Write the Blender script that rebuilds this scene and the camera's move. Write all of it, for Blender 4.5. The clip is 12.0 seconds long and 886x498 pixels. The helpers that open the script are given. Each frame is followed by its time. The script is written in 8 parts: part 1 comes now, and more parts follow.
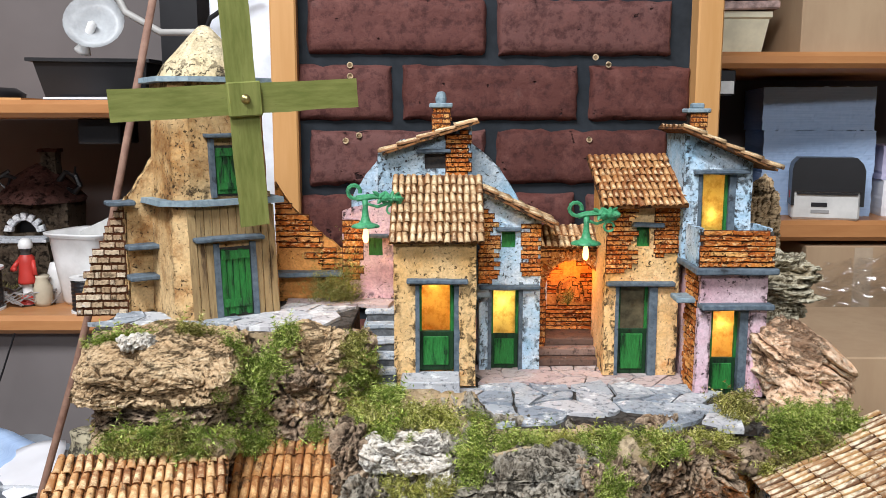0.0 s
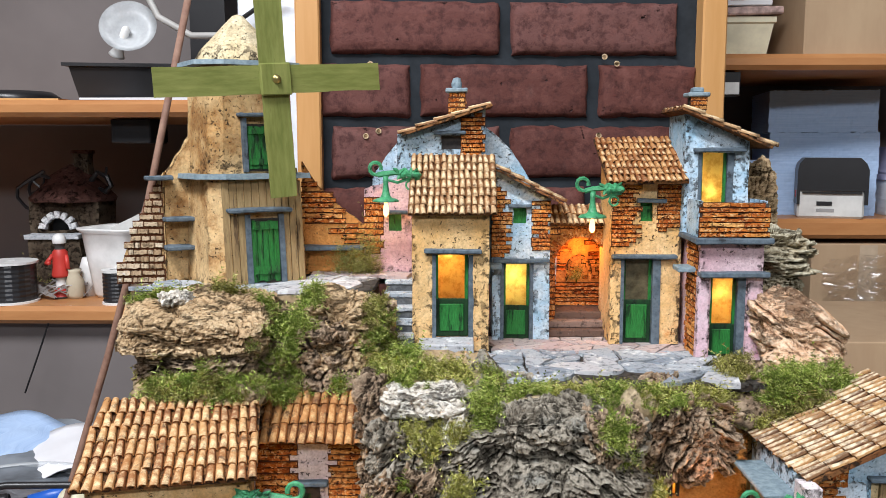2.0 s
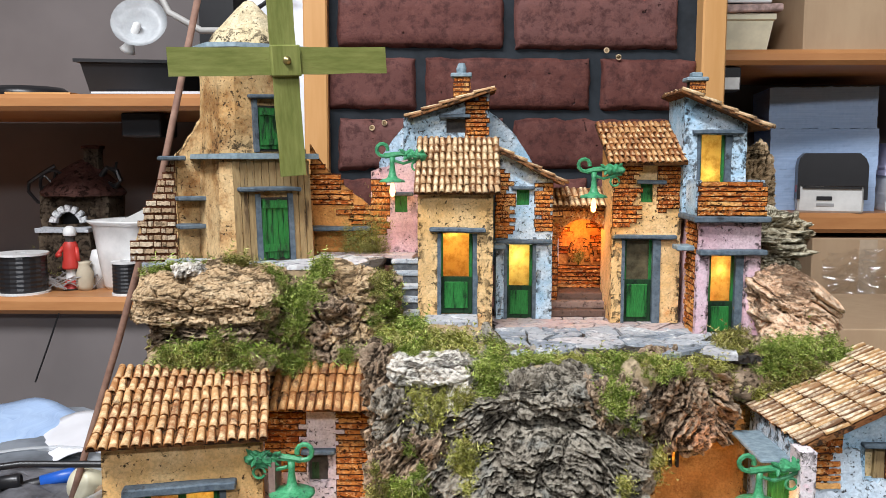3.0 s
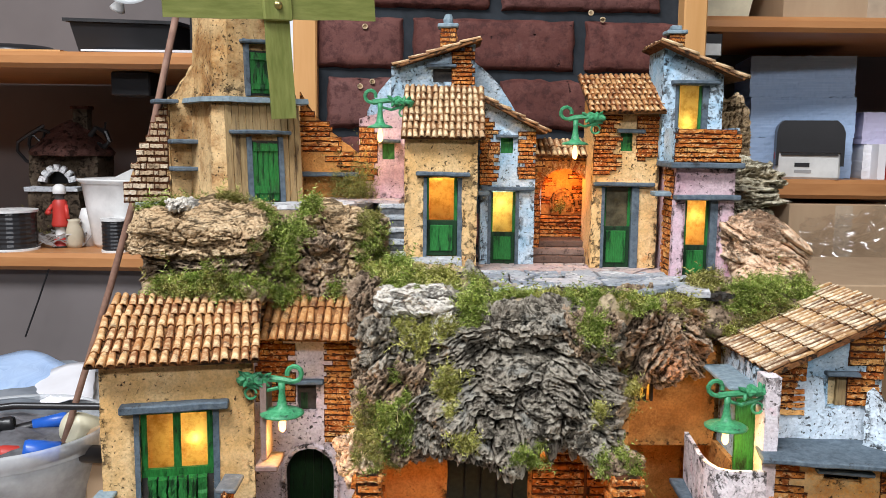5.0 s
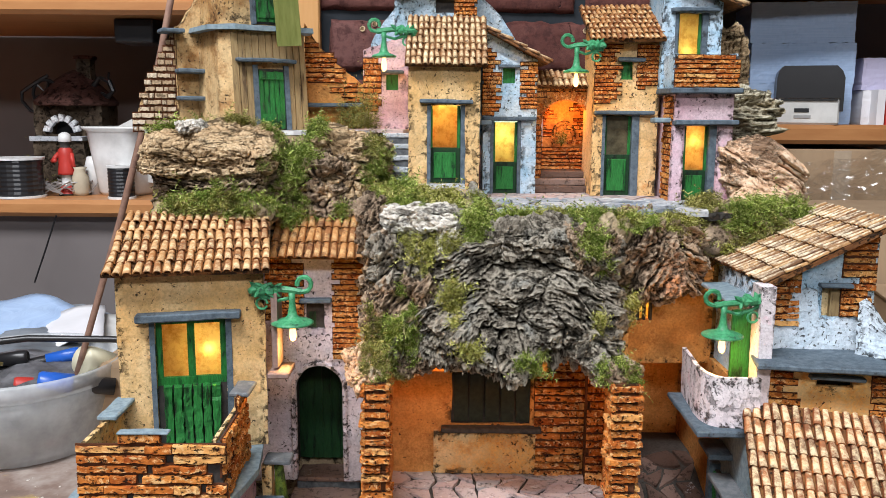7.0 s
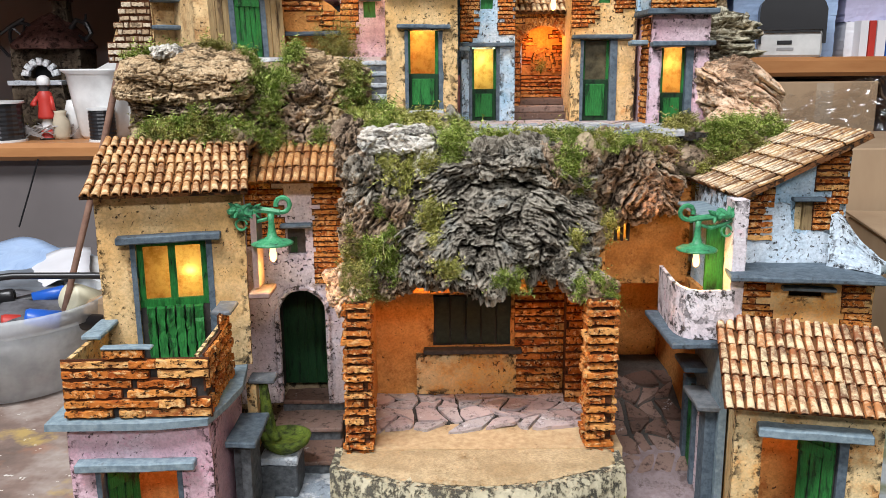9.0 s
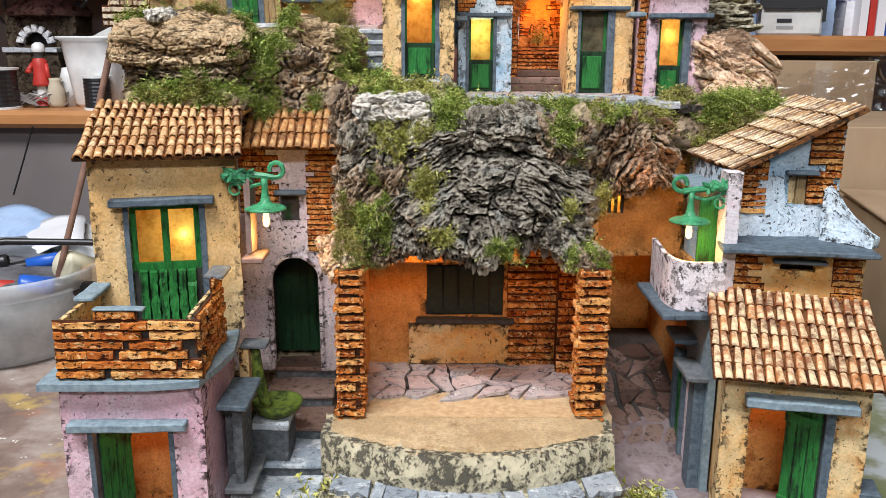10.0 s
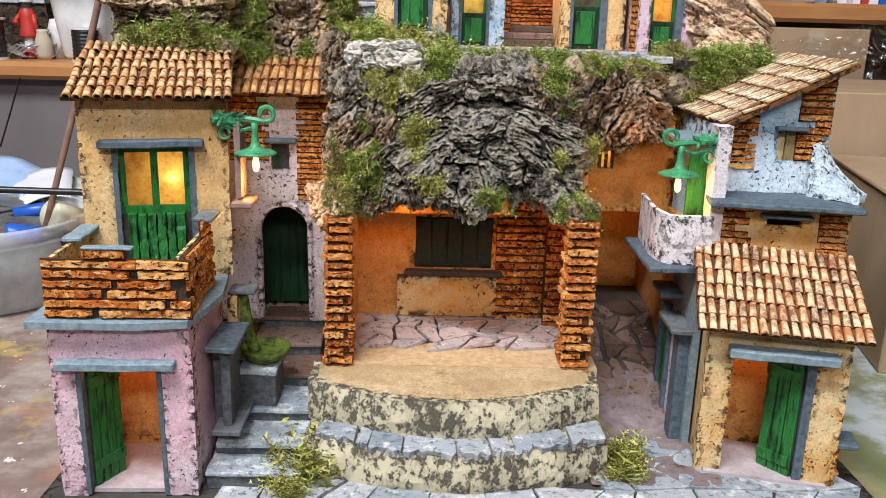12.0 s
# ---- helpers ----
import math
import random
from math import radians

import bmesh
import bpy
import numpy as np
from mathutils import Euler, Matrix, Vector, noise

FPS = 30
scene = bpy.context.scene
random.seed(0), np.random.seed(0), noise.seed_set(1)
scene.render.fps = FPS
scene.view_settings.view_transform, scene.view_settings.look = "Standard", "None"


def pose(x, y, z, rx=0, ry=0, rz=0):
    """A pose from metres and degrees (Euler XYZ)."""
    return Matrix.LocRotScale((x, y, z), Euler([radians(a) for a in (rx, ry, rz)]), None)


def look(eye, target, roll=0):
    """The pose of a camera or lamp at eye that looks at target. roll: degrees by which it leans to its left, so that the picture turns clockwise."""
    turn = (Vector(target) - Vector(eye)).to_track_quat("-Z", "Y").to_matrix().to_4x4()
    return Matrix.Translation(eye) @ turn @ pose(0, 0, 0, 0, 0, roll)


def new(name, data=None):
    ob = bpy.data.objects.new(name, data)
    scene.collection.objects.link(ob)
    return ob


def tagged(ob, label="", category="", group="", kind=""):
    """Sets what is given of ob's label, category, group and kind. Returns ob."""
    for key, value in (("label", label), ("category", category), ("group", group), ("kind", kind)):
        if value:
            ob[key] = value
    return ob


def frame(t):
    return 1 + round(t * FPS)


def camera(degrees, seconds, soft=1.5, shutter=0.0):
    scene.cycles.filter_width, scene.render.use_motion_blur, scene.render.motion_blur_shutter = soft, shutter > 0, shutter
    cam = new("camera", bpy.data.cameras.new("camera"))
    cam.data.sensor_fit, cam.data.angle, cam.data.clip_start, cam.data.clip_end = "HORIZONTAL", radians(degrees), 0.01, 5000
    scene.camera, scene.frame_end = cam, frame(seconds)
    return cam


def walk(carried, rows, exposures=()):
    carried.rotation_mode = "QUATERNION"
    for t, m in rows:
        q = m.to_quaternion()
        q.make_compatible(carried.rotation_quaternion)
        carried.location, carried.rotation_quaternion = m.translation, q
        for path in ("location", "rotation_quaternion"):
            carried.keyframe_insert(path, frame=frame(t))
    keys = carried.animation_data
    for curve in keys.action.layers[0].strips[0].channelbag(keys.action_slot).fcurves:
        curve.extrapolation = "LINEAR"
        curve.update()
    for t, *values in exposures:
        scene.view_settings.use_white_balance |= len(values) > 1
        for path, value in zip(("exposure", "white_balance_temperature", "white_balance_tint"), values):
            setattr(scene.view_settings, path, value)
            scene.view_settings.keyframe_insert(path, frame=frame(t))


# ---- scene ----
cam = camera(56.1, 12.0, 0.65)
METRES, EYE, TILT, LEAN, TURN = 0.22, 0.48, -8.5, 0.0, 0.0
ROWS = [
    (0.0, 0.0, 0.0, 0.0, 0.0, 0.0, -0.0),
    (0.5, -0.0042, -0.0271, -0.0401, -0.11, -0.25, -0.16),
    (1.0, -0.0044, -0.0764, -0.0898, 0.23, 0.02, -0.07),
    (1.5, -0.0017, -0.131, -0.1268, 0.82, 0.73, -0.07),
    (2.0, 0.0014, -0.1869, -0.182, 1.07, 1.66, -0.14),
    (2.5, 0.0026, -0.2342, -0.2319, 1.13, 2.35, -0.23),
    (3.0, -0.0008, -0.2567, -0.2981, 1.33, 2.38, -0.26),
    (5.0, 0.0043, -0.3497, -0.4492, 0.35, 1.25, -0.73),
    (5.5, 0.0034, -0.3659, -0.4943, 0.38, 1.26, -0.55),
    (6.0, -0.0048, -0.3756, -0.5495, 0.54, 0.66, -0.48),
    (6.5, -0.008, -0.4, -0.5837, 0.54, -0.07, -0.43),
    (7.0, -0.0054, -0.4146, -0.6185, 0.4, -0.75, -0.44),
    (9.0, 0.0334, -0.4449, -0.7235, -0.28, -3.92, 0.51),
    (9.5, 0.032, -0.4448, -0.7413, -0.22, -4.8, 0.29),
    (10.0, 0.0448, -0.4496, -0.757, -0.43, -5.36, -0.33),
    (10.5, 0.0451, -0.4571, -0.774, -0.69, -5.82, -0.97),
    (11.0, 0.0441, -0.4482, -0.7936, -0.97, -6.36, -1.24),
    (11.5, 0.0474, -0.4655, -0.8063, -0.98, -6.85, -1.39),
    (12.0, 0.0457, -0.4631, -0.8243, -1.05, -7.34, -1.41),
]
walk(cam, [(t, pose(0, 0, EYE, TILT, LEAN, TURN) @ pose(METRES * x, METRES * y, METRES * z, 90 + pitch, roll, yaw)) for t, x, y, z, yaw, pitch, roll in ROWS])

# ---- light ----
from mathutils.bvhtree import BVHTree

world = bpy.data.worlds.new("room_air")
scene.world = world
world.use_nodes = True
world.node_tree.nodes["Background"].inputs[0].default_value = (0.9, 0.95, 1.0, 1)
world.node_tree.nodes["Background"].inputs[1].default_value = 0.06
scene.view_settings.exposure = 0.0


def area_lamp(name, eye, target, sx, sy, watts, colour):
    d = bpy.data.lights.new(name, "AREA")
    d.shape, d.size, d.size_y, d.energy, d.color = "RECTANGLE", sx, sy, watts, colour
    o = new(name, d)
    o.matrix_world = look(eye, target)
    return o


def bulb_lamp(x, y, z, watts, colour=(1.0, 0.55, 0.16), radius=0.003):
    d = bpy.data.lights.new("bulb_light", "POINT")
    d.energy, d.color, d.shadow_soft_size = watts, colour, radius
    o = new("bulb_light", d)
    o.location = (x, y, z)
    return o


# unseen lamp for the light that comes from overhead
area_lamp("ceiling_tube_light", (-0.55, -0.42, 1.85), (-0.05, 0.5, 0.15), 1.3, 0.14, 61.0, (0.942, 0.957, 1.0))
# unseen fill lamp added low behind the camera to brighten the fronts
area_lamp("ceiling_tube_light", (0.15, -1.4, 1.3), (0.0, 0.7, 0.2), 1.3, 0.14, 18.0, (0.942, 0.957, 1.0))

# ---- materials ----


class Nodes:
    """A small wrapper that adds nodes to one material."""

    def __init__(self, name):
        self.m = bpy.data.materials.new(name)
        self.m.use_nodes = True
        self.t = self.m.node_tree
        self.b = self.t.nodes["Principled BSDF"]
        self.co = self.t.nodes.new("ShaderNodeTexCoord").outputs["Object"]

    def add(self, kind, ins=()):
        n = self.t.nodes.new(kind)
        for k, v in dict(ins).items():
            if isinstance(v, bpy.types.NodeSocket):
                self.t.links.new(v, n.inputs[k])
            else:
                n.inputs[k].default_value = v
        return n

    def noise(self, scale, detail=4, rough=0.6, vec=None):
        return self.add("ShaderNodeTexNoise", {"Vector": vec or self.co, "Scale": scale, "Detail": detail, "Roughness": rough}).outputs["Fac"]

    def ramp(self, fac, *stops):
        n = self.add("ShaderNodeValToRGB", {"Fac": fac})
        e = n.color_ramp.elements
        while len(e) < len(stops):
            e.new(0.5)
        for el, (p, c) in zip(e, stops):
            el.position = p
            el.color = (c, c, c, 1) if isinstance(c, (int, float)) else (*c, 1)
        return n.outputs["Color"]

    def mix(self, fac, a, b, mode="MIX"):
        n = self.add("ShaderNodeMix")
        n.data_type, n.blend_type = "RGBA", mode
        for i, v in ((0, fac), (6, a), (7, b)):
            if isinstance(v, bpy.types.NodeSocket):
                self.t.links.new(v, n.inputs[i])
            else:
                n.inputs[i].default_value = v if i == 0 else (*v, 1)
        return n.outputs[2]

    def done(self, colour, rough=0.8, height=None, strength=0.4, dist=0.001, spec=0.3, metal=0.0):
        for key, v in (("Base Color", colour), ("Roughness", rough)):
            if isinstance(v, bpy.types.NodeSocket):
                self.t.links.new(v, self.b.inputs[key])
            else:
                self.b.inputs[key].default_value = (*v, 1) if isinstance(v, tuple) else v
        self.b.inputs["Specular IOR Level"].default_value = spec
        self.b.inputs["Metallic"].default_value = metal
        if height is not None:
            bp = self.add("ShaderNodeBump", {"Height": height, "Strength": strength, "Distance": dist})
            self.t.links.new(bp.outputs["Normal"], self.b.inputs["Normal"])
        return self.m


def plaster(name, a, b, stain=(0.1, 0.07, 0.04), pits=0.62, stain_at=0.6, wash=0.7):
    """Painted cork plaster: broad soft tones, brushed stains, clusters of sharp black pits, chipped dark edges."""
    n = Nodes(name)
    warp = n.add("ShaderNodeTexNoise", {"Vector": n.co, "Scale": 240.0, "Detail": 3.0}).outputs["Color"]
    wv = n.add("ShaderNodeVectorMath", {0: warp, 1: (0.006, 0.006, 0.006)})
    wv.operation = "MULTIPLY"
    vec = n.add("ShaderNodeVectorMath", {0: n.co, 1: wv.outputs[0]}).outputs[0]
    col = n.mix(n.ramp(n.noise(17, 5, 0.65), (0.4, 0), (0.6, 1)), a, b)
    col = n.mix(n.ramp(n.noise(95, 5, 0.7), (0.38, 0.4), (0.56, 0)), col, tuple(c * 0.62 for c in a))
    st = n.ramp(n.noise(34, 8, 0.8), (stain_at - 0.05, 0), (stain_at + 0.09, 0.85))
    col = n.mix(st, col, stain)
    col = n.mix(n.ramp(n.noise(520, 3, 0.6), (0.4, 0.35), (0.56, 0)), col, tuple(c * 0.5 for c in a))
    edge = n.ramp(n.add("ShaderNodeNewGeometry").outputs["Pointiness"], (0.52, 0), (0.58, 1))
    cl = n.noise(30, 4, 0.7)
    ragged = n.mix(1.0, edge, n.ramp(n.noise(150, 5, 0.75), (0.52, 0), (0.58, 1)), "MULTIPLY")
    pit = n.ramp(n.mix(0.25, n.noise(430, 3, 0.6, vec), cl), (pits - 0.045, 0), (pits - 0.025, 1))
    pit2 = n.ramp(n.mix(0.4, n.noise(190, 5, 0.8, vec), cl), (pits - 0.022, 0), (pits + 0.006, wash + 0.25))
    both = n.mix(1.0, n.mix(1.0, pit, pit2, "LIGHTEN"), ragged, "LIGHTEN")
    col = n.mix(n.mix(0.1, both, (0, 0, 0)), col, (0.025, 0.017, 0.012))
    h = n.mix(0.55, n.mix(0.5, n.noise(90, 5), n.noise(420, 3)), n.mix(1.0, (1, 1, 1), both, "SUBTRACT"))
    return n.done(col, 0.85, h, 1.0, 0.003, 0.2)


def painted(name, a, b, wear=(0.05, 0.05, 0.05), rough=0.6, wear_at=0.62, scale=60.0, streak=(1, 1, 1), bump=0.4, spec=0.35):
    """Brush-painted card or wood with streaks and worn patches."""
    n = Nodes(name)
    mp = n.add("ShaderNodeMapping", {"Vector": n.co, "Scale": streak}).outputs[0]
    g = n.noise(scale * 4, 4, 0.65, mp)
    col = n.mix(n.ramp(g, (0.35, 0), (0.65, 1)), a, b)
    w = n.ramp(n.noise(scale, 6, 0.75, mp), (wear_at, 0), (wear_at + 0.08, 0.9))
    col = n.mix(w, col, wear)
    return n.done(col, rough, n.mix(0.4, g, w), bump, 0.0008, spec)


OCHRE = plaster("ochre_plaster", (0.79, 0.48, 0.19), (0.86, 0.64, 0.35), (0.64, 0.25, 0.05), 0.655, 0.6, 0.4)
CONE = plaster("pale_cone_plaster", (0.6, 0.48, 0.28), (0.74, 0.64, 0.44), (0.3, 0.24, 0.12), 0.66, 0.62, 0.4)
PALE = plaster("pale_ochre_plaster", (0.86, 0.66, 0.36), (0.74, 0.38, 0.1), (0.56, 0.2, 0.04), 0.655, 0.56, 0.4)
ORANGE = plaster("orange_plaster", (0.64, 0.27, 0.07), (0.74, 0.4, 0.13), (0.36, 0.1, 0.02), 0.675, 0.56, 0.3)
PINK = plaster("pink_plaster", (0.78, 0.5, 0.58), (0.78, 0.7, 0.76), (0.74, 0.3, 0.42), 0.66, 0.57, 0.1)
CHALK = plaster("chalky_pink_plaster", (0.84, 0.74, 0.77), (0.86, 0.82, 0.84), (0.76, 0.5, 0.56), 0.655, 0.6, 0.2)
ROSE = plaster("rose_plaster", (0.66, 0.42, 0.47), (0.74, 0.58, 0.61), (0.4, 0.18, 0.22), 0.66, 0.62, 0.4)
BLUE = plaster("blue_plaster", (0.3, 0.47, 0.62), (0.56, 0.68, 0.78), (0.1, 0.18, 0.25), 0.62, 0.6)
SKYB = plaster("pale_blue_plaster", (0.38, 0.61, 0.8), (0.8, 0.86, 0.9), (0.22, 0.38, 0.5), 0.645, 0.6, 0.3)
LILAC = plaster("lilac_grey_plaster", (0.66, 0.56, 0.61), (0.8, 0.74, 0.78), (0.34, 0.26, 0.28), 0.635, 0.62, 0.45)
LIME = plaster("white_limewash_plaster", (0.68, 0.82, 0.93), (0.87, 0.92, 0.97), (0.42, 0.58, 0.7), 0.642, 0.6, 0.3)
DRYSAND = painted("fine_dry_sand", (0.44, 0.3, 0.16), (0.6, 0.45, 0.26), (0.28, 0.17, 0.08), 0.9, 0.6, 50, bump=0.6)
SAND = plaster("sandy_earth", (0.46, 0.33, 0.18), (0.62, 0.48, 0.29), (0.25, 0.14, 0.05), 0.71, 0.58)


def streaked_stone():
    """Cream paint dragged over rough dark stone."""
    n = Nodes("cream_streaked_stone")
    mp = n.add("ShaderNodeMapping", {"Vector": n.co, "Scale": (1.0, 1.0, 0.75)}).outputs[0]
    a = n.noise(150, 8, 0.8, mp)
    big = n.noise(26, 5, 0.7)
    col = n.mix(n.ramp(big, (0.4, 0), (0.6, 1)), (0.7, 0.63, 0.44), (0.5, 0.45, 0.31))
    dark = n.ramp(n.mix(0.3, a, big), (0.505, 0), (0.545, 0.9))
    col = n.mix(dark, col, (0.07, 0.065, 0.055))
    h = n.mix(0.5, a, n.mix(1.0, (1, 1, 1), dark, "SUBTRACT"))
    return n.done(col, 0.85, h, 0.9, 0.003, 0.2)


CREAMY = streaked_stone()


TOWER = plaster("weathered_mill_plaster", (0.7, 0.49, 0.25), (0.52, 0.29, 0.1), (0.25, 0.1, 0.03), 0.638, 0.53, 0.5)
SLATE = painted("slate_grey_paint", (0.06, 0.085, 0.11), (0.13, 0.17, 0.205), (0.02, 0.022, 0.026), 0.7, 0.58)
SLATEB = painted("blue_grey_paint", (0.15, 0.21, 0.25), (0.27, 0.35, 0.39), (0.04, 0.05, 0.06), 0.7, 0.62)
# dark wood; inside passages and gaps its tone stands in for their shade
DARKW = painted("dark_board_and_shade", (0.03, 0.028, 0.026), (0.06, 0.05, 0.045), (0.12, 0.1, 0.08), 0.8)
GREEN = painted("green_door_paint", (0.012, 0.11, 0.02), (0.028, 0.22, 0.045), (0.004, 0.012, 0.006), 0.5, 0.525, 150, (2, 1, 0.35), bump=0.8)
DGREEN = painted("dark_green_door", (0.006, 0.03, 0.01), (0.011, 0.05, 0.015), (0.003, 0.007, 0.004), 0.5, 0.53, 120, (2, 1, 0.4), bump=0.6)
LAMPG = painted("green_metal_paint", (0.03, 0.2, 0.085), (0.09, 0.38, 0.18), (0.008, 0.03, 0.02), 0.4, 0.55, 110, bump=0.5)
BLADE = painted("olive_blade_paint", (0.15, 0.175, 0.04), (0.24, 0.26, 0.075), (0.07, 0.085, 0.018), 0.6, 0.58, 50, (1, 1, 0.15), bump=0.5)
PLANKW = painted("tan_plank_wood", (0.25, 0.165, 0.075), (0.38, 0.27, 0.13), (0.07, 0.04, 0.02), 0.75, 0.56, 60, (2, 1, 0.25))
SHELFW = painted("varnished_shelf_wood", (0.42, 0.18, 0.065), (0.5, 0.235, 0.09), (0.32, 0.13, 0.045), 0.4, 0.6, 12, (0.2, 1, 1), 0.1, 0.5)
POSTW = painted("pine_post_wood", (0.56, 0.29, 0.1), (0.64, 0.35, 0.14), (0.48, 0.22, 0.07), 0.5, 0.6, 10, (1, 1, 0.1), 0.1)
CARD = painted("brown_cardboard", (0.4, 0.275, 0.17), (0.45, 0.32, 0.2), (0.34, 0.23, 0.13), 0.8, 0.62, 6, (1, 1, 0.3), 0.05)
LEAD = painted("grey_lead_cloth", (0.1, 0.11, 0.12), (0.17, 0.18, 0.19), (0.28, 0.3, 0.31), 0.75, 0.6, 40)


def brick_space(n, size=(0.016, 0.003, 0.0055)):
    """Coordinates in metres for pieces whose unit mesh is stretched to a brick, different on each one."""
    sc = n.add("ShaderNodeVectorMath", {0: n.co, 1: size})
    sc.operation = "MULTIPLY"
    return n.add("ShaderNodeVectorMath", {0: sc.outputs[0], 1: n.add("ShaderNodeObjectInfo").outputs["Location"]}).outputs[0]


def brick_material():
    """Crumbly fired clay: a tone for each brick, dark pits, pale crumbs."""
    n = Nodes("miniature_brick")
    v = brick_space(n)
    r = n.add("ShaderNodeObjectInfo").outputs["Random"]
    base = n.ramp(r, (0.0, (0.42, 0.11, 0.02)), (0.4, (0.6, 0.19, 0.036)), (0.75, (0.7, 0.28, 0.065)), (1.0, (0.8, 0.42, 0.14)))
    g = n.noise(330, 5, 0.72, v)
    col = n.mix(n.ramp(n.noise(120, 4, 0.7, v), (0.38, 0.85), (0.52, 0)), base, (0.3, 0.06, 0.012))
    col = n.mix(n.ramp(g, (0.53, 0), (0.62, 0.75)), col, (0.88, 0.6, 0.28))
    pit = n.ramp(n.noise(420, 4, 0.7, v), (0.375, 1), (0.445, 0))
    col = n.mix(pit, col, (0.035, 0.015, 0.007))
    h = n.mix(0.5, g, n.mix(1.0, (1, 1, 1), pit, "SUBTRACT"))
    return n.done(col, 0.9, h, 1.0, 0.003, 0.15)


def tile_material(name, stops, pale=(0.78, 0.54, 0.26), dry0=0.56):
    """Clay tile: a tone for each tile, pale dry-brushing on the crown, dark blotches."""
    n = Nodes(name)
    base = n.ramp(n.add("ShaderNodeObjectInfo").outputs["Random"], *stops)
    sep = n.add("ShaderNodeSeparateXYZ", {"Vector": n.co})
    g = n.noise(300, 5, 0.75)
    crown = n.add("ShaderNodeMapRange", {"Value": sep.outputs["Z"], "From Min": 0.0004, "From Max": 0.002}).outputs[0]
    info = n.add("ShaderNodeVectorMath", {0: n.co, 1: n.add("ShaderNodeObjectInfo").outputs["Location"]})
    dry = n.ramp(n.mix(0.42, g, crown), (dry0 + 0.05, 0), (dry0 + 0.2, 0.9))
    dry = n.mix(1.0, dry, n.ramp(n.noise(85, 5, 0.75, info.outputs[0]), (0.4, 0.1), (0.58, 1)), "MULTIPLY")
    blot = n.noise(150, 6, 0.75, info.outputs[0])
    col = n.mix(n.ramp(blot, (0.53, 0), (0.62, 0.9)), base, (0.08, 0.028, 0.012))
    col = n.mix(dry, col, pale)
    return n.done(col, 0.7, n.mix(0.5, g, blot), 0.7, 0.0012, 0.3)


BRICK = brick_material()
TILE = tile_material("orange_clay_tile", ((0.0, (0.22, 0.075, 0.025)), (0.5, (0.38, 0.16, 0.05)), (1.0, (0.52, 0.29, 0.12))), (0.86, 0.66, 0.38), 0.57)
TILE2 = tile_material("brown_clay_tile", ((0.0, (0.22, 0.1, 0.04)), (0.5, (0.38, 0.2, 0.09)), (1.0, (0.5, 0.34, 0.18))), (0.88, 0.73, 0.46), 0.55)
TILE3 = tile_material("red_clay_tile", ((0.0, (0.12, 0.035, 0.016)), (0.5, (0.34, 0.1, 0.03)), (1.0, (0.5, 0.19, 0.06))), (0.92, 0.74, 0.46), 0.515)
TILE4 = tile_material("streaked_brown_tile", ((0.0, (0.12, 0.06, 0.03)), (0.5, (0.3, 0.15, 0.06)), (1.0, (0.46, 0.26, 0.1))), (0.92, 0.79, 0.57), 0.53)
TILE5 = tile_material("deep_orange_tile", ((0.0, (0.15, 0.05, 0.018)), (0.5, (0.36, 0.14, 0.04)), (1.0, (0.5, 0.24, 0.08))), (0.8, 0.52, 0.24), 0.59)


def stone_material(name, a, b, c, white=0.62, brick=False):
    n = Nodes(name)
    v = brick_space(n, (0.007, 0.003, 0.005)) if brick else n.co
    base = n.ramp(n.add("ShaderNodeObjectInfo").outputs["Random"], (0.0, a), (0.5, b), (1.0, c))
    g = n.noise(190, 6, 0.75, v)
    col = n.mix(n.ramp(g, (0.36, 0.85), (0.48, 0)), base, tuple(v * 0.3 for v in a))
    col = n.mix(n.ramp(n.noise(70, 6, 0.75, v), (white, 0), (white + 0.1, 0.8)), col, (0.78, 0.8, 0.8))
    return n.done(col, 0.75, n.mix(0.4, g, n.noise(500, 2, 0.6, v)), 0.9, 0.0018, 0.3)


PAVE = stone_material("blue_grey_paving", (0.24, 0.28, 0.33), (0.38, 0.42, 0.46), (0.5, 0.5, 0.52), 0.54)
PAVEW = stone_material("white_washed_paving", (0.36, 0.38, 0.42), (0.5, 0.5, 0.52), (0.6, 0.55, 0.55), 0.5)
# grimy dark stone with the alley's shade put into its colour
PAVED = stone_material("dark_shaded_stone", (0.1, 0.06, 0.045), (0.18, 0.11, 0.085), (0.26, 0.18, 0.15), 0.64)
PAVEP = stone_material("pinkish_paving", (0.42, 0.33, 0.32), (0.52, 0.42, 0.4), (0.4, 0.38, 0.38), 0.6)
STEP = stone_material("step_stone", (0.28, 0.33, 0.38), (0.38, 0.43, 0.48), (0.46, 0.48, 0.5), 0.5)


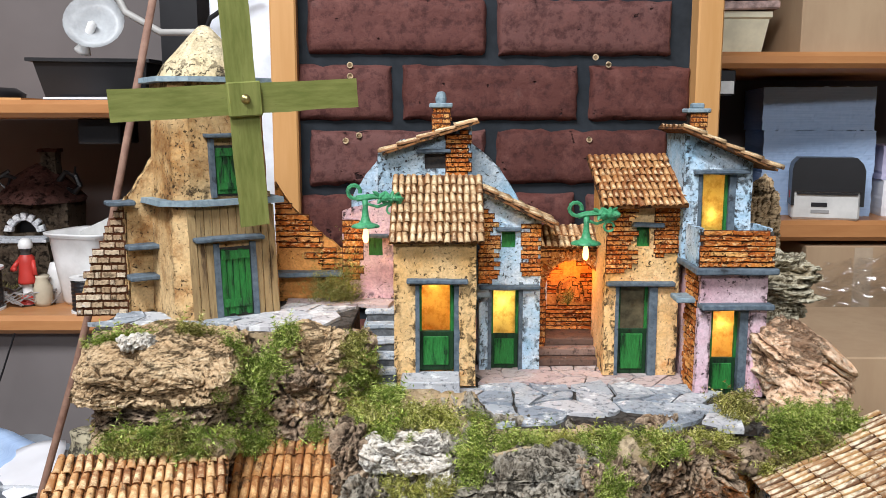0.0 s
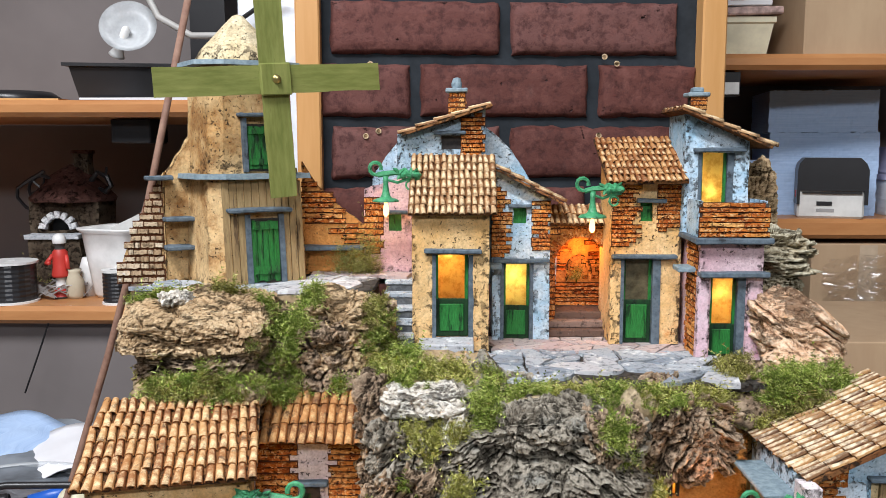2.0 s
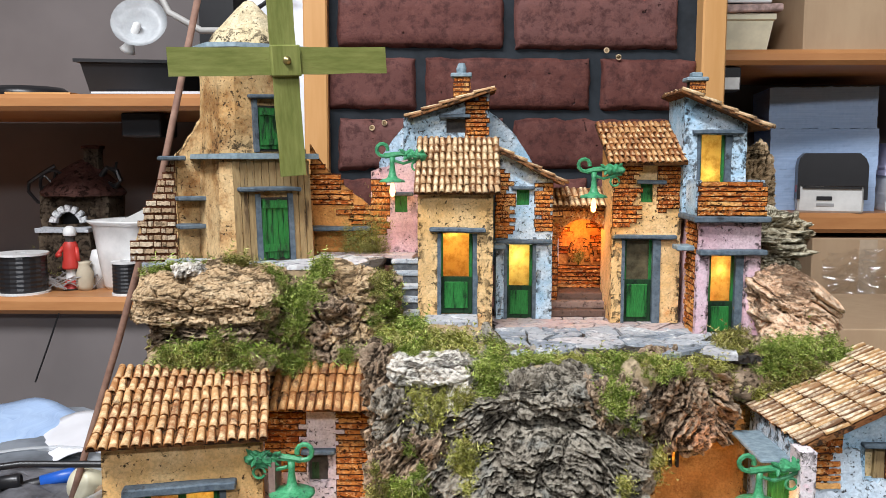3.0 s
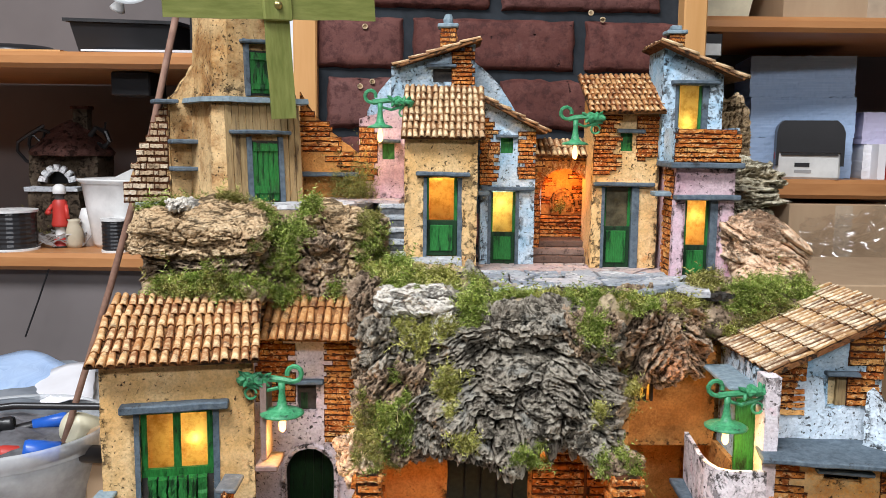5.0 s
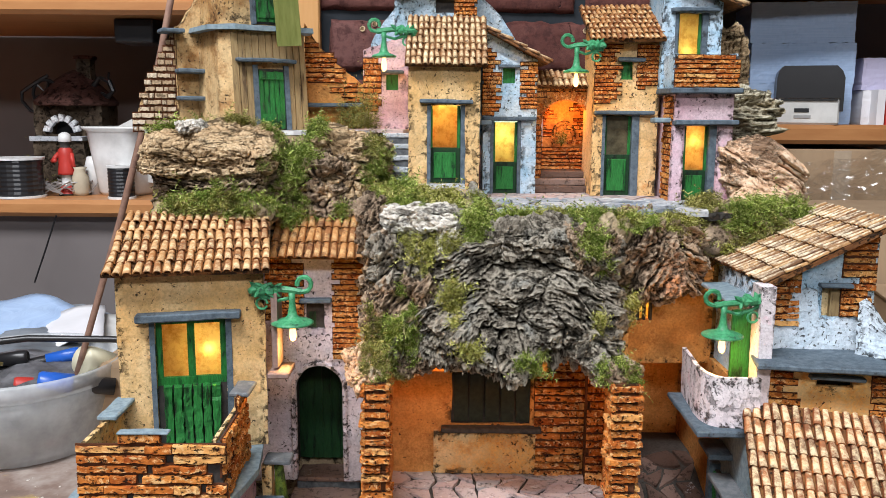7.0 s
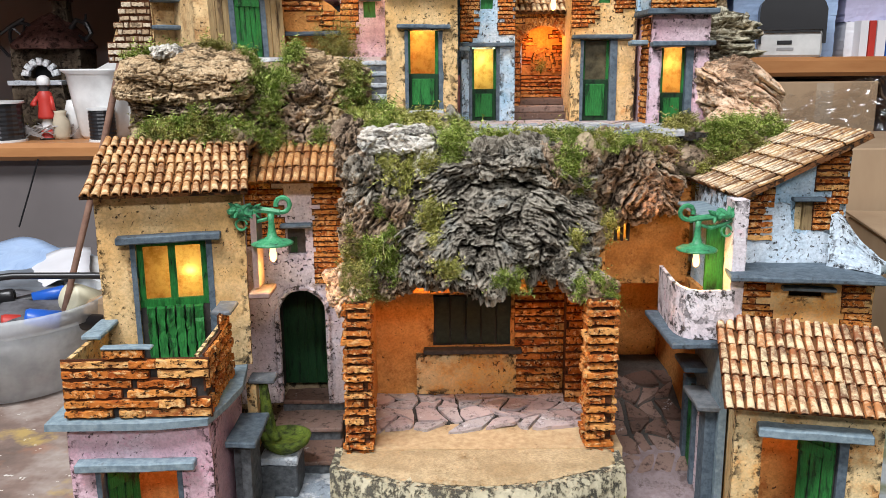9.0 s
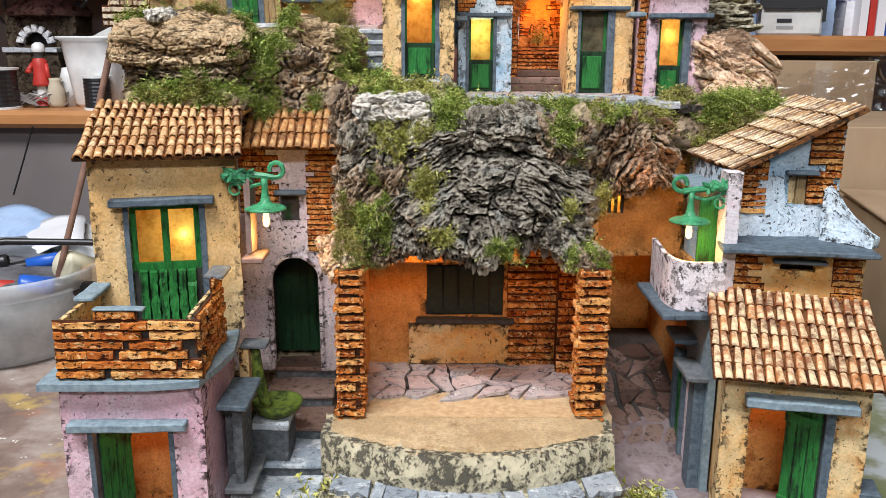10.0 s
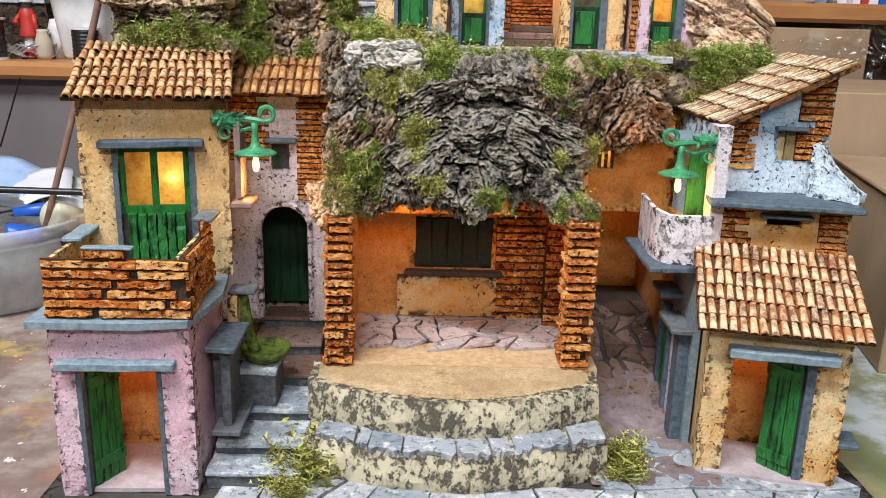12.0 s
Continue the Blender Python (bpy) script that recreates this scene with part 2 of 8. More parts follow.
def cork_material(name, dark, mid, light, spot, stretch=(1, 1, 1), cracks=34.0):
    """Cork bark: mottled lumps, black cracks and pits of their own shape, pale worn edges, crease shade painted dark.
    """
    n = Nodes(name)
    mp = n.add("ShaderNodeMapping", {"Vector": n.co, "Scale": stretch}).outputs[0]
    big = n.noise(30, 6, 0.72, mp)
    fine = n.noise(190, 7, 0.8, mp)
    mott = n.mix(0.6, big, fine)
    col = n.ramp(mott, (0.4, dark), (0.5, mid), (0.62, light))
    col = n.mix(n.ramp(n.noise(55, 4), (0.56, 0), (0.66, 0.7)), col, spot)
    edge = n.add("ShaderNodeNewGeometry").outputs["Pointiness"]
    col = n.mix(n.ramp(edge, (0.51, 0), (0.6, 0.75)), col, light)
    # hollows blackened by pointiness: crease shade put into the colour
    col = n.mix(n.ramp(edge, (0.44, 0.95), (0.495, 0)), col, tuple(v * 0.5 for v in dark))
    wv = n.add("ShaderNodeVectorMath", {0: n.add("ShaderNodeTexNoise", {"Vector": mp, "Scale": 60.0, "Detail": 4.0}).outputs["Color"], 1: (0.02, 0.02, 0.02)})
    wv.operation = "MULTIPLY"
    wp = n.add("ShaderNodeVectorMath", {0: mp, 1: wv.outputs[0]}).outputs[0]
    rid = n.add("ShaderNodeTexNoise", {"Vector": wp, "Scale": cracks * 3.0, "Detail": 7.0, "Roughness": 0.72})
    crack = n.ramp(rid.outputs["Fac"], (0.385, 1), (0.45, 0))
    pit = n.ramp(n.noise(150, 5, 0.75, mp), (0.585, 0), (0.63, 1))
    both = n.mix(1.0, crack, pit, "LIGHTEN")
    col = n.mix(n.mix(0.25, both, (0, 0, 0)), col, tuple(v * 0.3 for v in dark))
    h = n.mix(0.6, n.mix(0.5, fine, mott), n.mix(1.0, (1, 1, 1), both, "SUBTRACT"))
    return n.done(col, 0.95, h, 1.0, 0.006, 0.1)


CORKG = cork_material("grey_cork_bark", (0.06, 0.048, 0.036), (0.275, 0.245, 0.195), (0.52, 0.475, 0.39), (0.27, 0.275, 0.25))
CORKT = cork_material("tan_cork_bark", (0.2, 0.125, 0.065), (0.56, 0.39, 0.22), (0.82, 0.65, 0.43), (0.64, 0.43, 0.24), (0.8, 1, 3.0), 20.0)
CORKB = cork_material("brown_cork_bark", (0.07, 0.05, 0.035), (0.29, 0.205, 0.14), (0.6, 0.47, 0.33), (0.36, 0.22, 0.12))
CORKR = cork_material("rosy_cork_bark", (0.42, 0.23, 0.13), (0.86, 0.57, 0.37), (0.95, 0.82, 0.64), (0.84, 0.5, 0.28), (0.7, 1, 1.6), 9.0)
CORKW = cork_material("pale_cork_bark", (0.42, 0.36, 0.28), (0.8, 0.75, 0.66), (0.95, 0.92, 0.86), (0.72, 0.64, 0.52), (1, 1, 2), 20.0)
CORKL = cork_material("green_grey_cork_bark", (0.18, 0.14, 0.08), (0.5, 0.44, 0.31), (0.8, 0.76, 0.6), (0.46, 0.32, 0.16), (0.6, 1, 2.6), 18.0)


def moss_material(name, a, b, c):
    n = Nodes(name)
    r = n.add("ShaderNodeNewGeometry").outputs["Random Per Island"]
    col = n.ramp(r, (0.0, (0.1, 0.07, 0.025)), (0.22, a), (0.6, b), (0.92, c), (1.0, (0.6, 0.5, 0.28)))
    col = n.mix(n.ramp(n.noise(70, 3), (0.42, 0), (0.62, 0.55)), col, a)
    return n.done(col, 0.8, None, spec=0.15)


MOSS = moss_material("green_moss", (0.07, 0.125, 0.012), (0.28, 0.36, 0.05), (0.66, 0.74, 0.24))
MOSSY = moss_material("yellow_green_moss", (0.13, 0.14, 0.02), (0.44, 0.45, 0.085), (0.8, 0.76, 0.32))
MOSSO = moss_material("olive_brown_moss", (0.08, 0.08, 0.014), (0.3, 0.29, 0.06), (0.62, 0.58, 0.22))


def plain(name, colour, rough=0.5, spec=0.5, metal=0.0, vary=0.12, scale=30):
    n = Nodes(name)
    g = n.noise(scale, 4)
    col = n.mix(n.ramp(g, (0.35, 0), (0.65, 1)), tuple(v * (1 - vary) for v in colour), tuple(min(1, v * (1 + vary)) for v in colour))
    return n.done(col, rough, n.noise(scale * 12, 2), 0.06, 0.0005, spec, metal)


def glowing(name, colour, strength):
    n = Nodes(name)
    n.b.inputs["Emission Color"].default_value = (*colour, 1)
    n.b.inputs["Emission Strength"].default_value = strength
    return n.done(colour, 0.4)


def pane_material(name, colour):
    """Stained translucent sheet that the bulb behind shines through."""
    n = Nodes(name)
    col = n.mix(n.ramp(n.noise(120, 6, 0.75), (0.45, 0), (0.68, 0.85)), colour, (0.6, 0.36, 0.09))
    tr = n.add("ShaderNodeBsdfTranslucent", {"Color": col})
    gl = n.add("ShaderNodeBsdfGlossy", {"Color": (1, 1, 1, 1), "Roughness": 0.25})
    mx = n.add("ShaderNodeMixShader", {0: 0.06, 1: tr.outputs[0], 2: gl.outputs[0]})
    n.t.links.new(mx.outputs[0], n.t.nodes["Material Output"].inputs[0])
    return n.m


BULB = glowing("warm_bulb", (1.0, 0.56, 0.22), 3.6)
ROOFB = plaster("dark_roof_clay", (0.2, 0.08, 0.03), (0.3, 0.14, 0.05), (0.08, 0.03, 0.01), 0.62, 0.55, 0.7)
PANE = pane_material("amber_pane", (1.0, 0.84, 0.42))
PANED = plain("dark_pane", (0.1, 0.085, 0.05), 0.25, 0.5, 0, 0.5, 80)
BLACKP = plain("black_plastic", (0.015, 0.015, 0.017), 0.35)
WHITEP = plain("white_plastic", (0.75, 0.75, 0.74), 0.4)
GREYP = plain("light_grey_plastic", (0.62, 0.62, 0.6), 0.45)
CREAMP = plain("cream_plastic", (0.72, 0.68, 0.5), 0.45)
PAPERB = painted("blue_paper", (0.34, 0.47, 0.7), (0.42, 0.56, 0.78), (0.26, 0.38, 0.6), 0.8, 0.6, 8, (0.4, 0.4, 30), 0.25, 0.2)
PAPERW = plain("white_paper", (0.75, 0.75, 0.78), 0.8, 0.2, 0, 0.06, 8)
PAPERL = plain("lilac_paper", (0.52, 0.5, 0.68), 0.8, 0.2, 0, 0.06, 8)
REDP = plain("red_paint", (0.5, 0.04, 0.03), 0.5)
BLUEP = plain("blue_plastic", (0.02, 0.12, 0.55), 0.35)
BRONZE = plain("brass_screw", (0.35, 0.3, 0.12), 0.35, 0.5, 0.8)
STICK = painted("brown_stick", (0.2, 0.11, 0.08), (0.3, 0.18, 0.13), (0.1, 0.05, 0.04), 0.7, 0.6, 20)
# room walls toned dark to keep the bounced light low
WALLM = plain("grey_wall_paint", (0.09, 0.083, 0.08), 0.9, 0.2, 0, 0.08, 3)
BACKW = plain("warm_grey_wall_paint", (0.18, 0.16, 0.157), 0.9, 0.2, 0, 0.1, 4)
FLOORW = painted("lilac_floor_wash", (0.4, 0.34, 0.36), (0.52, 0.47, 0.49), (0.26, 0.22, 0.23), 0.7, 0.6, 40, bump=0.5)
# unseen ceiling, toned dark so that little light bounces back
CEILM = plain("dim_ceiling_paint", (0.18, 0.18, 0.176), 0.9, 0.2, 0, 0.03, 3)


def clear_plastic():
    """Milky see-through plastic."""
    n = Nodes("clear_plastic")
    tp = n.add("ShaderNodeBsdfTransparent", {"Color": (0.94, 0.96, 0.97, 1)})
    n.done((0.75, 0.78, 0.8), 0.3, n.noise(20), 0.1, 0.002)
    mx = n.add("ShaderNodeMixShader", {0: n.ramp(n.noise(25, 4), (0.35, 0.3), (0.65, 0.55)), 1: tp.outputs[0], 2: n.b.outputs[0]})
    n.t.links.new(mx.outputs[0], n.t.nodes["Material Output"].inputs[0])
    return n.m


CLEAR = clear_plastic()


def clear_film():
    """Thin clear film that mostly shows by its glints."""
    n = Nodes("clear_film")
    tp = n.add("ShaderNodeBsdfTransparent", {"Color": (0.97, 0.97, 0.97, 1)})
    gl = n.add("ShaderNodeBsdfGlossy", {"Color": (1, 1, 1, 1), "Roughness": 0.12})
    mx = n.add("ShaderNodeMixShader", {0: n.ramp(n.noise(30, 4), (0.4, 0.08), (0.65, 0.26)), 1: tp.outputs[0], 2: gl.outputs[0]})
    n.t.links.new(mx.outputs[0], n.t.nodes["Material Output"].inputs[0])
    return n.m


FILM = clear_film()


def table_material():
    n = Nodes("paint_stained_bench")
    a = n.ramp(n.noise(5, 6, 0.7), (0.36, (0.12, 0.09, 0.075)), (0.5, (0.24, 0.17, 0.14)), (0.62, (0.44, 0.38, 0.34)))
    sep = n.add("ShaderNodeSeparateXYZ", {"Vector": n.co})
    a = n.mix(n.ramp(n.noise(7, 5, 0.6), (0.52, 0), (0.6, 0.75)), a, (0.4, 0.18, 0.1))
    a = n.mix(n.ramp(n.noise(11, 5, 0.65), (0.55, 0), (0.62, 0.8)), a, (0.52, 0.37, 0.12))
    a = n.mix(n.ramp(n.noise(90, 3), (0.68, 0), (0.71, 0.9)), a, (0.75, 0.73, 0.68))
    right = n.add("ShaderNodeMapRange", {"Value": sep.outputs["X"], "From Min": 0.29, "From Max": 0.34}).outputs[0]
    b = n.ramp(n.noise(9, 5, 0.6), (0.4, (0.2, 0.24, 0.1)), (0.55, (0.3, 0.33, 0.2)), (0.62, (0.6, 0.66, 0.68)))
    a = n.mix(right, a, b)
    return n.done(a, 0.55, n.noise(120, 5), 0.3, 0.001, 0.4)


BENCH = table_material()


def big_brick_material():
    n = Nodes("dark_red_moulded_brick")
    base = n.ramp(n.add("ShaderNodeObjectInfo").outputs["Random"], (0.0, (0.105, 0.036, 0.029)), (0.6, (0.13, 0.045, 0.037)), (1.0, (0.16, 0.075, 0.068)))
    g = n.noise(75, 7, 0.75)
    col = n.mix(n.ramp(g, (0.4, 0.7), (0.52, 0)), base, (0.045, 0.014, 0.013))
    col = n.mix(n.ramp(n.noise(26, 7, 0.8), (0.5, 0), (0.64, 0.5)), col, (0.21, 0.085, 0.07))
    col = n.mix(n.ramp(n.noise(14, 5, 0.7), (0.6, 0), (0.75, 0.45)), col, (0.2, 0.11, 0.1))
    pit = n.ramp(n.noise(60, 3, 0.6), (0.68, 0), (0.72, 1))
    col = n.mix(pit, col, (0.03, 0.012, 0.012))
    return n.done(col, 0.7, n.mix(0.6, g, n.mix(1.0, (1, 1, 1), pit, "SUBTRACT")), 1.0, 0.006, 0.25)


BIGBRICK = big_brick_material()
MORTAR = plain("dark_blue_grey_mortar", (0.022, 0.027, 0.033), 0.8, 0.2, 0, 0.25, 40)
EARTH = plaster("tan_base_earth", (0.42, 0.31, 0.18), (0.5, 0.4, 0.26), (0.2, 0.14, 0.08), 0.7, 0.6)
GROUT = plaster("dark_grout", (0.06, 0.055, 0.05), (0.1, 0.09, 0.08), (0.05, 0.045, 0.04), 0.68, 0.6)

# ---- mesh helpers ----
rng = random.Random(7)


def thing(name, x=0, y=0, z=0, yaw=0, label="", category="", group="", kind=""):
    o = new(name)
    o.empty_display_size = 0.01
    o.matrix_world = pose(x, y, z, 0, 0, yaw)
    return tagged(o, label, category, group, kind)


def part(name, bm, material, parent=None, label="", smooth=False, m=None):
    if len(bm.faces) <= 30 and material.name.endswith("plaster"):
        bmesh.ops.subdivide_edges(bm, edges=[e for e in bm.edges if e.calc_length() > 0.008], cuts=7, use_grid_fill=True)
    bmesh.ops.recalc_face_normals(bm, faces=bm.faces[:])
    me = bpy.data.meshes.new(name)
    bm.to_mesh(me)
    bm.free()
    if smooth:
        me.shade_smooth()
    me.materials.append(material)
    o = new(name, me)
    if parent:
        o.parent = parent
    if m is not None:
        o.matrix_basis = m
    return tagged(o, label)


def share(name, me, parent, m):
    o = new(name, me)
    o.parent = parent
    o.matrix_basis = m
    return o


def mesh_of(bm, name, material, smooth=False):
    bmesh.ops.recalc_face_normals(bm, faces=bm.faces[:])
    me = bpy.data.meshes.new(name)
    bm.to_mesh(me)
    bm.free()
    if smooth:
        me.shade_smooth()
    me.materials.append(material)
    return me


def box(bm, x0, x1, y0, y1, z0, z1, jit=0.0, bev=0.0):
    r = bmesh.ops.create_cube(bm, size=1, matrix=Matrix.Translation(((x0 + x1) / 2, (y0 + y1) / 2, (z0 + z1) / 2)) @ Matrix.Diagonal((x1 - x0, y1 - y0, z1 - z0, 1)))
    vs = r["verts"]
    for v in vs:
        v.co += Vector([rng.uniform(-jit, jit) for _ in range(3)])
    if bev:
        es = list({e for v in vs for e in v.link_edges})
        bmesh.ops.bevel(bm, geom=es, offset=bev, segments=1, affect="EDGES")
    return bm


def wobble(bm, amp, freq=60.0, fine=0.0):
    off = Vector((rng.uniform(0, 50), rng.uniform(0, 50), rng.uniform(0, 50)))
    for v in bm.verts:
        v.co += noise.noise_vector(v.co * freq + off) * amp
        if fine:
            v.co += noise.noise_vector(v.co * freq * 5 + off) * fine
    return bm


def slab(name, parent, material, x0, x1, y0, y1, z0, z1, amp=0.0008, label=""):
    """A hand-cut strip: subdivided along its length, edges rounded and uneven."""
    bm = bmesh.new()
    n = max(3, int((x1 - x0) / 0.006))
    k = max(1, int((y1 - y0) / 0.006))
    xs = [x0 + (x1 - x0) * i / n for i in range(n + 1)]
    ys = [y0 + (y1 - y0) * i / k for i in range(k + 1)]
    top = [[bm.verts.new((x, y, z1)) for y in ys] for x in xs]
    bot = [[bm.verts.new((x, y, z0)) for y in ys] for x in xs]
    for i in range(n):
        for j in range(k):
            bm.faces.new((top[i][j], top[i + 1][j], top[i + 1][j + 1], top[i][j + 1]))
            bm.faces.new((bot[i][j], bot[i][j + 1], bot[i + 1][j + 1], bot[i + 1][j]))
        for j in (0, k):
            bm.faces.new((top[i][j], bot[i][j], bot[i + 1][j], top[i + 1][j]))
    for j in range(k):
        for i in (0, n):
            bm.faces.new((top[i][j], top[i][j + 1], bot[i][j + 1], bot[i][j]))
    bmesh.ops.recalc_face_normals(bm, faces=bm.faces[:])
    es = [e for e in bm.edges if len(e.link_faces) == 2 and e.calc_face_angle(0) > 0.8]
    bmesh.ops.bevel(bm, geom=es, offset=min(0.0008, (z1 - z0) * 0.3), segments=1, affect="EDGES")
    wobble(bm, amp, 45, amp * 0.4)
    return part(name, bm, material, parent, label)


def panel(bm, x0, x1, z1, y0, y1, holes=(), z0=0.0, top=None, step=0.006, arch=()):
    """An upright wall between y0 and y1 with real openings; top(x) gives a sloping or broken edge; arch holds openings (x0, x1, z0, spring) with a round head."""
    xs = {x0, x1}
    zs = {z0, z1}
    for a, b, c, d in holes:
        xs |= {a, b}
        zs |= {c, d}
    for a, b, c, d in arch:
        xs |= {a, b}
        zs |= {c, d, d + (b - a) / 2}

    def fill(s, st):
        s = sorted(s)
        out = []
        for a, b in zip(s, s[1:]):
            n = max(1, round((b - a) / st))
            out += [a + (b - a) * i / n for i in range(n)]
        return out + [s[-1]]

    xs, zs = fill(xs, step), fill(zs, step)
    cut = max([h[3] for h in holes] + [h[3] + (h[1] - h[0]) / 2 for h in arch] + [z0])
    verts = {}

    def vert(i, j, k):
        if (i, j, k) not in verts:
            x, z = xs[i], zs[j]
            if top and z > cut:
                z = cut + (z - cut) * (top(x) - cut) / (z1 - cut)
            verts[i, j, k] = bm.verts.new((x, (y0, y1)[k], z))
        return verts[i, j, k]

    def solid(i, j):
        if not (0 <= i < len(xs) - 1 and 0 <= j < len(zs) - 1):
            return False
        x, z = (xs[i] + xs[i + 1]) / 2, (zs[j] + zs[j + 1]) / 2
        for a, b, c, d in arch:
            r = (b - a) / 2
            if a < x < b and c < z and (z < d or (x - a - r) ** 2 + (z - d) ** 2 < r * r):
                return False
        return not any(a < x < b and c < z < d for a, b, c, d in holes)

    rim = set()
    for i in range(len(xs) - 1):
        for j in range(len(zs) - 1):
            if not solid(i, j):
                continue
            for k in (0, 1):
                bm.faces.new((vert(i, j, k), vert(i + 1, j, k), vert(i + 1, j + 1, k), vert(i, j + 1, k)))
            for di, dj, p, q in ((-1, 0, (0, 0), (0, 1)), (1, 0, (1, 0), (1, 1)), (0, -1, (0, 0), (1, 0)), (0, 1, (0, 1), (1, 1))):
                if not solid(i + di, j + dj):
                    a, b = (i + p[0], j + p[1]), (i + q[0], j + q[1])
                    rim.update((a, b))
                    bm.faces.new((vert(*a, 0), vert(*b, 0), vert(*b, 1), vert(*a, 1)))
    for a, b, c, d in arch:
        r, mx = (b - a) / 2, (a + b) / 2
        for i, j in rim:
            w = Vector((xs[i] - mx, zs[j] - d))
            if zs[j] >= d and abs(w.length - r) < step * 1.5 and w.length > 1e-6:
                for k in (0, 1):
                    v = verts[i, j, k]
                    v.co.x, v.co.z = mx + w.x / w.length * r, d + w.y / w.length * r
    return bm


def tube(bm, pts, r, sides=6, taper=1.0):
    """A round bar along points."""
    rings = []
    n = len(pts)
    for i, p in enumerate(pts):
        p = Vector(p)
        d = (Vector(pts[min(i + 1, n - 1)]) - Vector(pts[max(i - 1, 0)])).normalized()
        a = d.orthogonal().normalized() if not rings else (side - side.dot(d) * d).normalized()
        side = a
        b = d.cross(a)
        rr = r * (1 + (taper - 1) * i / max(1, n - 1))
        rings.append([bm.verts.new(p + rr * (math.cos(t) * a + math.sin(t) * b)) for t in [2 * math.pi * k / sides for k in range(sides)]])
    for u, v in zip(rings, rings[1:]):
        for k in range(sides):
            bm.faces.new((u[k], u[(k + 1) % sides], v[(k + 1) % sides], v[k]))
    bm.faces.new(rings[0][::-1])
    bm.faces.new(rings[-1])
    return bm


def lathe(bm, profile, sides=20, m=None, close=True):
    """A turned shape from (radius, height) pairs."""
    m = m or Matrix()
    rings = [[bm.verts.new(m @ Vector((r * math.cos(2 * math.pi * k / sides), r * math.sin(2 * math.pi * k / sides), z))) for k in range(sides)] for r, z in profile]
    for u, v in zip(rings, rings[1:]):
        for k in range(sides):
            bm.faces.new((u[k], u[(k + 1) % sides], v[(k + 1) % sides], v[k]))
    if close:
        bm.faces.new(rings[0][::-1])
        bm.faces.new(rings[-1])
    return bm


# ---- small pieces that share meshes ----
def make_bricks(material, n=5):
    out = {}
    for ln in (0.5, 0.75, 1.0, 1.3):
        out[ln] = []
        for _ in range(n):
            bm = bmesh.new()
            cuts = 8
            sec = []
            for i in range(cuts + 1):
                x = -ln / 2 + ln * i / cuts
                h0, h1 = -0.5 + rng.choice((0, 0.03, 0.06, 0.15)), 0.5 - rng.choice((0, 0.02, 0.05, 0.12))
                d = rng.uniform(0.72, 1.08)
                sec.append([bm.verts.new(c) for c in ((x, 0, h0), (x, -d, h0 + 0.12), (x, -d * rng.uniform(0.8, 1.0), h1 - 0.1), (x, 0, h1))])
            for u, v in zip(sec, sec[1:]):
                for k in range(3):
                    bm.faces.new((u[k], v[k], v[k + 1], u[k + 1]))
            bm.faces.new(sec[0])
            bm.faces.new(sec[-1][::-1])
            out[ln].append(mesh_of(bm, "brick", material))
    return out


JOINT = plain("dark_brick_joint", (0.09, 0.032, 0.014), 0.9, 0.2)
CLAYD = plaster("dark_red_clay", (0.11, 0.04, 0.018), (0.17, 0.065, 0.025), (0.03, 0.012, 0.006), 0.66, 0.58, 0.5)
BRICKS = make_bricks(BRICK)
RUBBLE = make_bricks(stone_material("rubble_stone", (0.3, 0.2, 0.11), (0.46, 0.34, 0.22), (0.6, 0.5, 0.37), 0.6, True), 3)


def brickwork(parent, x0, x1, z0, z1, y=0.0, course=0.006, length=0.016, depth=0.0016, turn=None, mask=None, gap=0.0004, skip=0.0, fill=0.96, pool=None, holes=0.0, joint=True):
    """Courses of single bricks on the face y of parent, in its own axes (turn lays them on another face)."""
    turn = turn or Matrix()
    bed = bmesh.new()
    rows = max(1, round((z1 - z0) / course))
    ch = (z1 - z0) / rows
    for r in range(rows):
        x = x0 - (0.0 if r % 2 else length * 0.4)
        while x < x1 - length * 0.15:
            ln = rng.choice((0.5, 0.75, 1.0, 1.3))
            w = length * ln
            a, b = max(x, x0), min(x + w, x1)
            x += w + (rng.uniform(0.003, 0.005) if rng.random() < holes else 0)
            cx, cz = (a + b) / 2, z0 + ch * (r + 0.5)
            if b - a < length * 0.25 or (mask and not mask(cx, cz)) or rng.random() < skip:
                continue
            m = turn @ pose(cx, y, cz, 0, rng.uniform(-1.5, 1.5), 0) @ Matrix.Diagonal(((b - a - gap) / ln, depth * rng.uniform(0.6, 1.3), ch * fill * rng.uniform(0.85, 1.1), 1))
            share("brick", rng.choice((pool or BRICKS)[ln]), parent, m)
            if not joint:
                continue
            e = 0.0002 + rng.uniform(-0.0002, 0.0004)
            ring = [(a - e, cz - ch / 2 - e), (cx, cz - ch / 2 - e * 0.4), (b + e, cz - ch / 2 - e), (b + e * 0.5, cz), (b + e, cz + ch / 2 + e), (cx, cz + ch / 2 + e * 1.3), (a - e, cz + ch / 2 + e), (a - e * 0.5, cz)]
            lift = 0.0005 + rng.uniform(0, 0.0002)
            hi = [bed.verts.new((px, y - lift, pz)) for px, pz in ring]
            lo = [bed.verts.new((px, y + 0.0005, pz)) for px, pz in ring]
            bed.faces.new(hi)
            for k in range(8):
                bed.faces.new((hi[k], hi[(k + 1) % 8], lo[(k + 1) % 8], lo[k]))
    if bed.verts:
        tagged(part("mortar_bed", bed, JOINT, parent, "", False, turn), "dark recessed joints", kind="stuff")
    else:
        bed.free()


